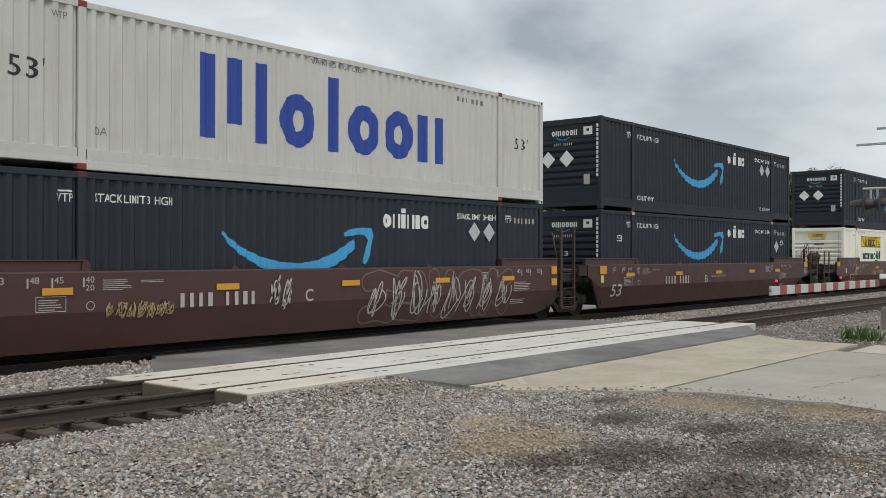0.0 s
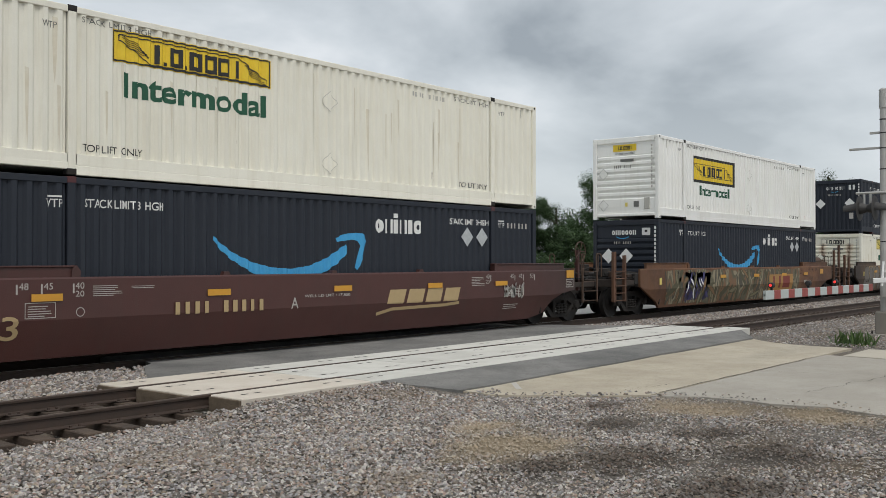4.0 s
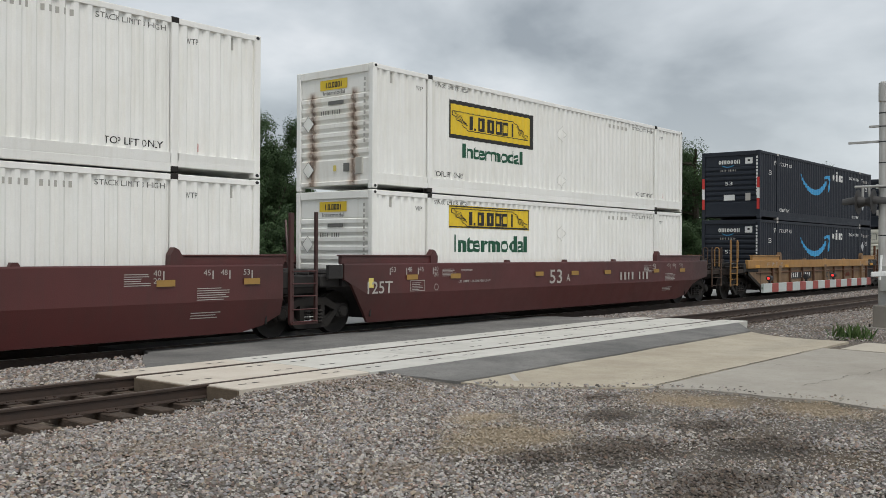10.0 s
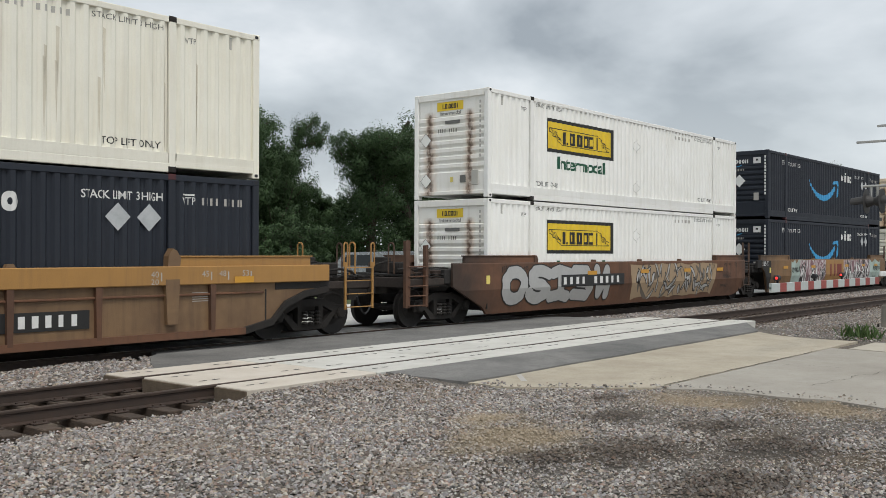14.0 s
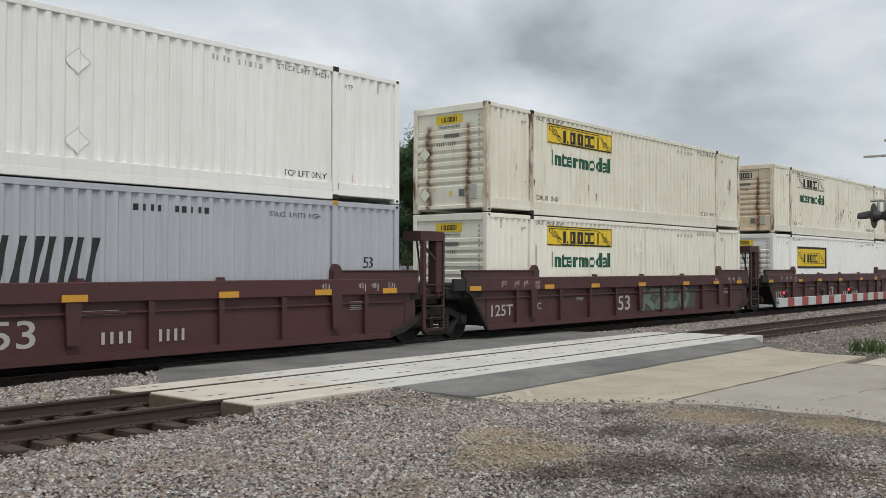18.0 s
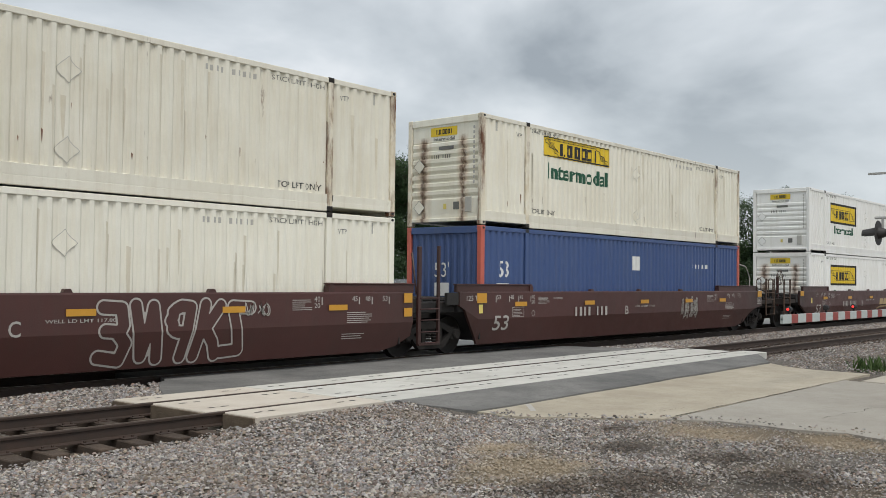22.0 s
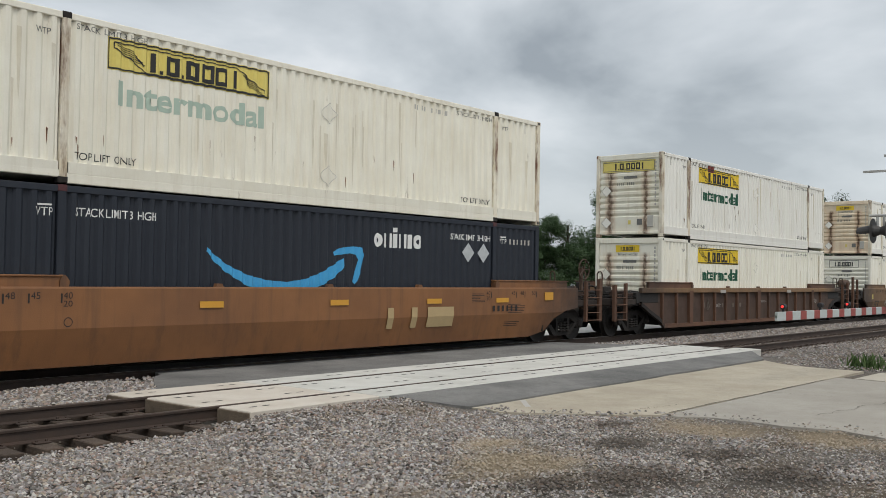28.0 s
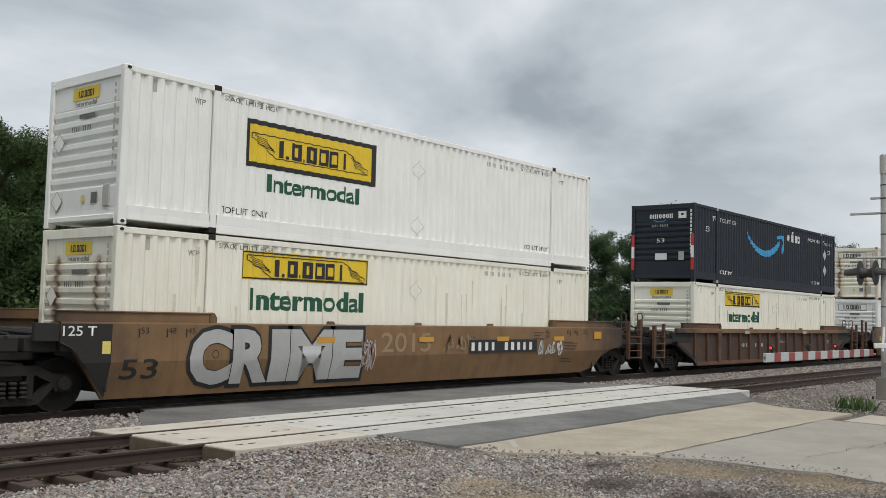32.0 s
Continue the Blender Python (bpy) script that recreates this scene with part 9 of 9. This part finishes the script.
# wagon style, paint, left, right, writing, label, extras | upper container | lower container
CONSIST = [
    (("smooth", BROWN, "joint", "joint", [("word", "53", -0.05, 0.55, 0.54, 0.93, P_DULL), ("num", 3.91, 5.77, 0.88, 1.14, 9, P_DULL), ("word", "C", 7.0, 7.22, 0.88, 1.14, P_DULL), ("tag", 3, 2.4, 3.8, 0.72, 1.05, 0.018, 7, P_GOLD), ("bub", 11, 8.7, 14.3, 0.3, 1.5, 5, BROWN, P_DRABG), ("tag", 4, 8.8, 14.3, 0.3, 1.5, 0.03, 8, P_DULL), ("tag", 5, 6.0, 6.7, 0.75, 1.5, 0.03, 2, P_DULL)], "brown smooth-sided well wagon unit with white spray tags", {}),
     lambda: line_container(PALE, True), lambda: P()),
    (("smooth", BROWN, "joint", "coupler", [n53, ("num", 3.98, 5.9, 0.88, 1.15, 9, P_DULL), ("word", "B", 7.13, 7.35, 0.88, 1.15, P_DULL), load_limit(7.6)], "brown smooth-sided well wagon unit", {"wheel_at": 18.9}),
     lambda: P(True), lambda: P(number53=True, low_diamonds=True)),
    (("smooth", MAROON, "coupler", "joint", [n53g, ("num", 4.0, 6.2, 0.85, 1.08, 10, P_GOLD), ("word", "B", 6.83, 7.03, 0.85, 1.08, P_DULL), load_limit(7.2), ("logo", 9.45, 12.5, 0.62, 1.17, P_GOLD)], "maroon smooth-sided well wagon unit with slanted gold emblem", {"tank_at": (-2.2,)}),
     lambda: P(True), lambda: H(C_, "yellow", "green", seed=2, down=0.15)),
    (("smooth", MAROON, "joint", "joint", [n53g, ("num", 4.0, 6.2, 0.85, 1.08, 10, P_GOLD), ("word", "C", 6.83, 7.03, 0.85, 1.08, P_DULL), load_limit(7.2), ("logo", 9.45, 12.5, 0.62, 1.17, P_GOLD), ("tag", 9, 8.5, 9.4, 0.5, 1.4, 0.025, 2, P_DULL), ("tag", 12, 12.4, 13.8, 0.7, 1.45, 0.022, 4, P_DULL)], "maroon smooth-sided well wagon unit with gold emblem and tags", {}),
     lambda: H(C_, "yellow", "green", True, seed=3), lambda: H(W_, "yellow", "green", seed=4, placards=1)),
    (("smooth", MAROON, "joint", "coupler", [n53g, ("num", 4.0, 6.2, 0.85, 1.08, 10, P_GOLD), ("word", "A", 6.83, 7.03, 0.85, 1.08, P_DULL), load_limit(7.2), ("logo", 9.45, 12.5, 0.62, 1.17, P_GOLD), ("tag", 15, 14.3, 15.3, 0.8, 1.3, 0.04, 3, P_DULL)], "maroon smooth-sided well wagon unit with slanted gold emblem", {"wheel_at": 18.9}),
     lambda: H(C_, "yellow", "green", True, seed=5), lambda: P()),
    (("smooth", RUST_TAN, "coupler", "coupler", [("wild", 5, 0.3, 13.2, 0.22, 1.53, P_FLOWOLIVE, F_OLIVE, P_OLIVE), ("wild", 6, 1.6, 3.8, 0.35, 1.45, P_VIOLET, ((P_VIOLET, 3, 1.0), (P_WHITE, 3, 0.6)), P_VIOLET), ("plate", 9.74, 12.55, 0.55, 1.25, YELLOW), ("ttx", 9.98, 12.3, 0.67, 1.18, P_TTXRED), ("num", 14.0, 14.9, 0.8, 0.95, 6, P_DULL)], "tan well wagon covered in olive and brown graffiti", {"tank_at": (18.3,), "gear": ("posts",)}),
     lambda: H(W_, "black", "green", True, seed=6), lambda: P()),
    (("smooth", DRAB, "coupler", "coupler", [("plate", 0.3, 16.2, 0.885, 1.535, SAND), ("bub", 21, -0.15, 3.5, 0.28, 1.53, 4, P_ASH, P_TAGDARK), ("wild", 23, 8.0, 12.8, 1.1, 1.52, RUSTY, F_DULL, DRAB), ("tag", 22, 4.8, 9.4, 0.5, 1.45, 0.022, 5, P_TAGDARK), ("tag", 27, 9.6, 12.6, 0.65, 1.1, 0.02, 7, P_TAGDARK), ("tag", 28, 5.6, 6.4, 1.12, 1.42, 0.02, 2, P_FAINT)], "weathered tan well wagon with faded graffiti", {"patches": (1.65,)}),
     lambda: P(True, end="upright"), lambda: H(C_, "pale", "green", seed=7, end_sign="worn")),
    (("gondola", RUSTY, "coupler", "coupler", [("num", 2.9, 4.6, 0.95, 1.12, 6, P_DULL), ("tag", 31, 4.9, 5.8, 0.7, 1.2, 0.03, 2, P_DULL), ("tag", 33, 8.0, 11.2, 0.75, 1.25, 0.03, 5, P_DULL)], "rust-brown well wagon with closely ribbed sides", {"chord": TAN}),
     lambda: H(D_, "worn", "worn", True, "worn", seed=8), lambda: H(W_, "black", "green", seed=9)),
    (("smooth", RED, "coupler", "joint", [("num", 4.4, 6.3, 1.0, 1.26, 8, P_DULL), big53(8.4, 0.95), ("word", "B", 9.5, 9.7, 1.0, 1.2, P_DULL)], "oxide-red smooth-sided well wagon unit", {"tank_at": (-2.2,)}),
     lambda: H(C_, "yellow", "green", True, seed=10), lambda: H(C_, "worn", "", end_sign="worn", seed=11)),
    (("smooth", RED, "joint", "joint", [("word", "125T", -0.30, 0.52, 0.88, 1.16, P_DULL), big53(6.72, 0.92), ("word", "C", 7.42, 7.64, 0.95, 1.12, P_DULL), load_limit(3.0, "LD LIMIT 119,800 PER UNIT")], "oxide-red smooth-sided well wagon unit", {}),
     lambda: H(W_, "black", "green", True, seed=12), lambda: H(W_, "black", "green", seed=13, placards=1)),
    (("smooth", RED, "joint", "coupler", [("word", "125T", -0.32, 0.52, 0.88, 1.16, P_DULL), big53(7.2, 0.95), ("word", "A", 8.1, 8.3, 1.0, 1.2, P_DULL), ("num", 11.3, 13.3, 0.98, 1.22, 8, P_DULL), load_limit(3.0, "LD LIMIT 119,800 PER UNIT")], "oxide-red smooth-sided well wagon unit", {}),
     lambda: H(W_, "black", "green", True, seed=15), lambda: H(W_, "yellow", "green", seed=14, placards=1)),
    (("ribbed", OCHRE, "coupler", "joint", [("plate", 3.4, 6.2, 0.72, 1.05, P_BLACKTX), ("num", 3.5, 6.1, 0.78, 0.99, 10, P_WHITE), wide53(8.36, P_BLACKTX), ("word", "A", 8.75, 8.95, 1.32, 1.48, P_BLACKTX), ("tag", 13, 11.4, 12.05, 0.68, 0.94, 0.05, 2, P_TTXRED)], "ochre-yellow ribbed well wagon unit with tall ladder", {"chord": YELLOW, "trim": YELLOW}),
     lambda: P(True, tape=True, number53=True), lambda: P(number53=True, low_diamonds=True)),
    (("ribbed", OCHRE, "joint", "joint", [("ends",), ("word", "125T", 0.0, 0.88, 0.51, 0.80, P_WHITE), wide53(8.36, P_BLACKTX)], "ochre-yellow ribbed well wagon unit with black end panel", {"chord": YELLOW, "trim": YELLOW}),
     lambda: P(True), lambda: H(C_, "pale", "green", end_sign="worn", seed=16)),
    (("ribbed", OCHRE, "joint", "coupler", [("ends",), ("word", "125T", 0.0, 0.88, 0.51, 0.80, P_WHITE), wide53(8.3, P_BLACKTX), ("plate", 9.9, 12.4, 0.52, 0.84, P_BLACKTX), ("num", 10.0, 12.3, 0.58, 0.78, 10, P_WHITE)], "ochre-yellow ribbed well wagon unit with black end panel", {"chord": YELLOW, "trim": YELLOW}),
     lambda: H(C_, "yellow", "green", True, seed=17), lambda: P()),
    (("smooth", RUSTY, "coupler", "joint", [("bub", 36, 0.4, 6.2, 0.4, 1.5, 5, P_SILVERG, P_BLACKTX), ("wild", 37, 7.5, 13.8, 0.3, 1.5, P_BEIGE, ((P_DRABG, 4, 1.0), (P_SILVERG, 4, 0.8), (P_DULL, 3, 0.7)), UNDER), ("plate", 3.28, 6.95, 0.85, 1.2, P_BLACKTX), ("num", 3.4, 6.8, 0.92, 1.13, 10, P_WHITE)], "rust-brown well wagon unit with a long pale mural", {}),
     lambda: H(W_, "black", "green", True, seed=18), lambda: H(W_, "black", "green", seed=19)),
    (("smooth", TAN, "joint", "joint", [t125w, n53d, ("swirl", 41, 3.3, 6.72, 0.25, 1.54, 2.3, 3.5), ("plate", 6.72, 9.35, 0.34, 1.54, YELLOW), ("ttx", 7.2, 9.15, 0.76, 1.34, P_TTXRED), ("swirl", 42, 9.38, 13.7, 0.25, 1.54, 13.2, 15.75)], "tan well wagon unit with pink and white graffiti letters", {"patches": (1.25, 4.72, 9.55, 12.3, 14.5)}),
     lambda: P(True, limit_x=11.65), lambda: P()),
    (("smooth", RUST_TAN, "joint", "coupler", [t125w, n53d, ("tag", 41, 1.6, 2.4, 0.7, 1.35, 0.03, 2, P_FAINT), ("bub", 43, 2.4, 7.0, 0.35, 1.5, 4, RUST_TAN, P_FAINT), ("wild", 45, 7.2, 9.4, 0.4, 1.5, P_FLOWKHAKI, F_MINT, RUST_TAN), ("num", 9.5, 13.1, 0.88, 1.12, 10, P_WHITE), ("tag", 44, 11.8, 14.4, 0.4, 0.75, 0.03, 5, P_FAINT)], "rust-brown well wagon unit with pale spray tags", {"tank_at": (18.1,), "wheel_at": 18.95}),
     lambda: H(DIRTYT, "yellow", "green", True, seed=20), lambda: H(C_, "pale", "green", end_sign="worn", seed=22)),
    (("ribbed", OXBLOOD, "coupler", "joint", [wide53(6.6), ("num", 8.52, 9.2, 0.49, 0.70, 4, P_DULL), ("num", 9.66, 10.3, 0.48, 0.70, 4, P_DULL), ("word", "A", 3.9, 4.05, 0.95, 1.1, P_DULL)], "maroon ribbed well wagon unit with a raised brake box", {"mast": True}),
     lambda: H(W_, "black", "green", True, seed=24), solutions_container),
    (("ribbed", OXBLOOD, "joint", "joint", [("word", "125T", 0.1, 1.05, 0.55, 0.85, P_DULL), ("word", "C", 2.2, 2.4, 0.68, 0.86, P_DULL), wide53(6.63), ("plate", 7.95, 12.05, 0.44, 1.21, P_MOSS), ("bub", 51, 8.1, 11.6, 0.42, 1.20, 4, P_TEAL, P_TAGDARK)], "maroon ribbed well wagon unit with dull green graffiti letters", {"mast": True}),
     lambda: H(D_, "yellow", "green", True, seed=25), lambda: H(C_, "yellow", "green", seed=26, placards=1)),
    (("ribbed", OXBLOOD, "joint", "coupler", [("word", "125T", 0.1, 1.05, 0.55, 0.85, P_DULL), ("word", "B", 2.0, 2.2, 0.68, 0.9, P_DULL), wide53(6.5), ("num", 8.6, 11.0, 0.50, 0.72, 8, P_DULL)], "maroon ribbed well wagon unit with a raised brake box", {"mast": True, "gear": ("box",)}),
     lambda: H(D_, "worn", "green", True, "worn", seed=28), lambda: H(W_, "black", "green", seed=29, placards=1)),
    (("smooth", MAROON, "coupler", "joint", [n53, ("num", 4.2, 6.1, 0.86, 1.12, 8, P_DULL), ("word", "A", 7.1, 7.3, 0.86, 1.12, P_DULL), load_limit(8.0), ("tag", 61, 5.8, 6.7, 0.6, 1.5, 0.022, 5, P_FAINT), ("tag", 62, 10.1, 11.3, 0.45, 1.5, 0.022, 4, P_FAINT), ("tag", 64, 11.75, 12.45, 0.35, 1.5, 0.022, 3, P_FAINT)], "maroon smooth-sided well wagon unit with white spray tags", {"gear": ("plate",)}),
     lambda: P(True), lambda: H(W_, "black", "green", seed=30, placards=1)),
    (("smooth", MAROON, "joint", "joint", [n53, t125, ("num", 4.2, 6.1, 0.86, 1.12, 8, P_DULL), ("word", "C", 7.1, 7.3, 0.86, 1.12, P_DULL), load_limit(7.7), ("bub", 66, 8.6, 11.9, 0.28, 1.45, 5, MAROON, P_DULL), ("tag", 66, 11.7, 12.3, 1.1, 1.4, 0.02, 2, P_DULL)], "maroon smooth-sided well wagon unit with a looping spray tag", {}),
     lambda: H(D_, "worn", "worn", True, "worn", seed=32), lambda: H(C_, "worn", "green", end_sign="worn", seed=33, placards=1)),
    (("smooth", MAROON, "joint", "coupler", [n53, t125, ("num", 4.2, 6.1, 0.86, 1.12, 8, P_DULL), ("word", "B", 7.1, 7.3, 0.86, 1.12, P_DULL), load_limit(7.7), ("tag", 68, 10.9, 12.2, 0.55, 1.45, 0.018, 6, P_FAINT)], "maroon smooth-sided well wagon unit with a smeared tag", {"gear": ("rail",)}),
     lambda: H(D_, "yellow", "green", True, seed=34), blue_container),
    (("smooth", MAROON, "coupler", "joint", [n53, ("num", 4.0, 6.0, 0.82, 1.08, 10, P_DULL), ("word", "B", 6.83, 7.05, 0.82, 1.07, P_DULL), load_limit(7.5), ("logo", 9.45, 12.5, 0.65, 1.16, P_GOLD)], "maroon smooth-sided well wagon unit with slanted gold emblem", {"wheel_at": -2.9}),
     lambda: H(W_, "black", "green", True, seed=36), lambda: H(W_, "black", "green", seed=37, placards=1)),
    (("smooth", MAROON, "joint", "joint", [n53, t125, ("num", 4.0, 6.0, 0.82, 1.08, 10, P_DULL), ("word", "C", 6.83, 7.05, 0.82, 1.07, P_DULL), load_limit(7.5), ("logo", 9.45, 12.5, 0.65, 1.16, P_GOLD)], "maroon smooth-sided well wagon unit with slanted gold emblem", {}),
     lambda: H(W_, "black", "green", True, seed=38), lambda: H(W_, "black", "green", seed=39, placards=1)),
    (("smooth", MAROON, "joint", "coupler", [("word", "53", -0.04, 0.56, 0.57, 0.96, P_DULL), t125, ("num", 3.9, 6.1, 0.82, 1.08, 10, P_DULL), ("logo", 9.45, 12.5, 0.65, 1.16, P_GOLD), ("word", "A", 6.83, 7.05, 0.82, 1.07, P_DULL), ("bub", 71, 4.5, 9.5, 0.3, 1.53, 4, P_CREAMG, P_BEIGE)], "maroon smooth-sided well wagon unit with beige graffiti letters", {}),
     lambda: H(C_, "yellow", "green", True, seed=40), lambda: line_container(GREY, False)),
    (("smooth", ORANGE, "coupler", "coupler", [("plate", 2.4, 4.76, 0.9, 1.16, P_BLACKTX), ("num", 2.5, 4.65, 0.96, 1.1, 9, P_DULL), ("tag", 72, 0.1, 1.5, 0.63, 1.1, 0.03, 4, P_FAINT), ("tag", 74, 5.6, 8.0, 0.9, 1.25, 0.04, 8, UNDER), ("tag", 73, 10.0, 15.0, 0.5, 1.3, 0.03, 8, P_FAINT)], "weathered orange-tan well wagon with faded marks", {}),
     lambda: H(D_, "worn", "worn", True, "worn", seed=41), lambda: H(W_, "yellow", "green", seed=43)),
    (("smooth", ORANGE, "coupler", "coupler", [n53d, ("ttx", 9.6, 12.4, 0.62, 1.1, P_GOLD), ("num", 13.8, 15.0, 0.95, 1.1, 6, UNDER)], "orange-tan smooth-sided well wagon", {"wheel_at": 18.9}),
     lambda: H(D_, "pale", "worn", True, seed=44), lambda: P()),
    (("gondola", RUSTY, "coupler", "coupler", [("num", 4.0, 6.6, 0.85, 1.0, 8, P_DRABG), ("tag", 76, 2.9, 3.6, 0.7, 1.2, 0.03, 2, P_DRABG), ("tag", 77, 15.0, 15.9, 0.5, 0.9, 0.05, 2, P_DRABG)], "rust-brown well wagon with closely ribbed sides", {"chord": TAN}),
     lambda: H(DIRTYW, "yellow", "green", True, "big", seed=46), lambda: H(C_, "yellow", "green", seed=47, placards=1)),
    (("smooth", TAN, "coupler", "joint", [n53d, ("plate", 3.19, 6.34, 0.88, 1.19, P_BLACKTX), ("num", 3.3, 6.2, 0.94, 1.13, 10, P_WHITE), ("word", "B", 6.8, 7.0, 0.98, 1.18, P_BLACKTX), ("tag", 81, 1.95, 2.75, 0.65, 1.02, 0.016, 4, P_WHITE), ("bub", 82, 8.7, 9.45, 0.95, 1.50, 1, P_WHITE, P_BLACKTX), ("figure", 83, 9.8, 11.2), ("figure", 94, 12.0, 13.2), ("bub", 85, 13.2, 13.75, 0.55, 1.15, 1, P_WHITE, P_BLACKTX), ("tag", 85, 3.2, 5.9, 1.27, 1.5, 0.03, 8, UNDER)], "tan smooth-sided well wagon unit with graffiti figures", {"tank_at": (-2.0,)}),
     lambda: H(DIRTYW, "yellow", "green", True, seed=48), lambda: H(C_, "pale", "green", end_sign="worn", seed=49)),
    (("smooth", TAN, "joint", "joint", [n53d, t125w, ("bub", 86, 2.75, 3.5, 0.85, 1.25, 1, P_WHITE, P_BLACKTX), ("figure", 87, 3.7, 5.2), ("wild", 88, 5.75, 8.45, 0.3, 1.53, P_FLOWKHAKI, F_MINT, P_OLIVE), ("plate", 8.45, 10.75, 0.24, 1.54, YELLOW), ("ttx", 8.69, 10.6, 0.81, 1.37, P_TTXRED), ("wild", 89, 10.8, 15.2, 0.3, 1.53, P_FLOWKHAKI, F_MINT, P_OLIVE)], "tan well wagon unit with mint-green graffiti", {}),
     lambda: P(True), lambda: H(W_, "black", "green", seed=50, placards=1)),
    (("smooth", TAN, "joint", "coupler", [("word", "53", 0.10, 0.86, 0.56, 0.92, P_BLACKTX), t125w, ("plate", 10.0, 13.1, 0.88, 1.22, P_BLACKTX), ("num", 10.1, 13.0, 0.94, 1.15, 10, P_WHITE), ("word", "2015", 6.75, 8.5, 0.94, 1.40, P_FADED), ("tag", 93, 9.0, 10.2, 0.9, 1.4, 0.04, 3, P_FADED), ("tag", 95, 6.0, 6.6, 0.45, 1.45, 0.03, 2, P_ROSE), ("tag", 92, 13.2, 14.4, 0.75, 1.2, 0.03, 4, P_WHITE), ("crime",)], "tan smooth-sided well wagon unit with silver graffiti letters", {}),
     lambda: H(W_, "black", "green", True, seed=52), lambda: H(C_, "yellow", "green", seed=53, placards=1)),
    (("gondola", RUSTY, "coupler", "coupler", [("num", 4.0, 6.6, 0.85, 1.0, 8, P_DULL)], "rust-brown well wagon with closely ribbed sides", {"chord": TAN}),
     lambda: P(True, tape=True, number53=True), lambda: H(C_, "yellow", "green", seed=54)),
    (("smooth", TAN, "coupler", "coupler", [n53d], "weathered tan well wagon", {}),
     lambda: H(D_, "worn", "worn", True, "worn", seed=55), lambda: H(W_, "worn", "green", end_sign="worn", seed=56)),
]


def silver_letters(root):
    """The fat silver word sprayed on one wagon, outlined in black."""
    x = 1.45
    for i, (ch, w) in enumerate(zip("CRIME", (1.05, 1.0, 0.55, 1.25, 1.0))):
        for nm, mat, grow, lift in (("graffiti_outline", P_BLACKTX, 0.11, 0.010), ("graffiti_letter", P_SILVERG, 0.03, 0.016)):
            def b(bm):
                write(bm, ch, x + 0.10 - grow, x + w - 0.02 + grow, 0.42 - grow, 1.43 + grow, 0.045 + grow * 0.3)
            wagon_mark(nm, b, mat, root, lift, "fat silver spray-painted letter" if mat is P_SILVERG else "black outline")
        x += w - 0.04


ROLLING = []


def build_train():
    for k, (w, up, low) in enumerate(CONSIST):
        style, paint, left, right, text, label, extra = w
        root = well_wagon(style, paint, left, right, [d for d in text if d[0] != "crime"], label, **extra)
        if any(d[0] == "crime" for d in text):
            silver_letters(root)
        ROLLING.append((root, k, 0.0))
        ROLLING.append((low(), k, LOW_Z))
        ROLLING.append((up(), k, UP_Z))
    for root, k, z in ROLLING:
        root.matrix_basis = pose(U[k], TRAIN_Y, z)


build_train()


def motions():
    """The whole train rolls along the far track."""
    for root, k, z in ROLLING:
        walk(root, [(t, pose(U[k] - d, TRAIN_Y, z)) for t, d in ROLL])


motions()
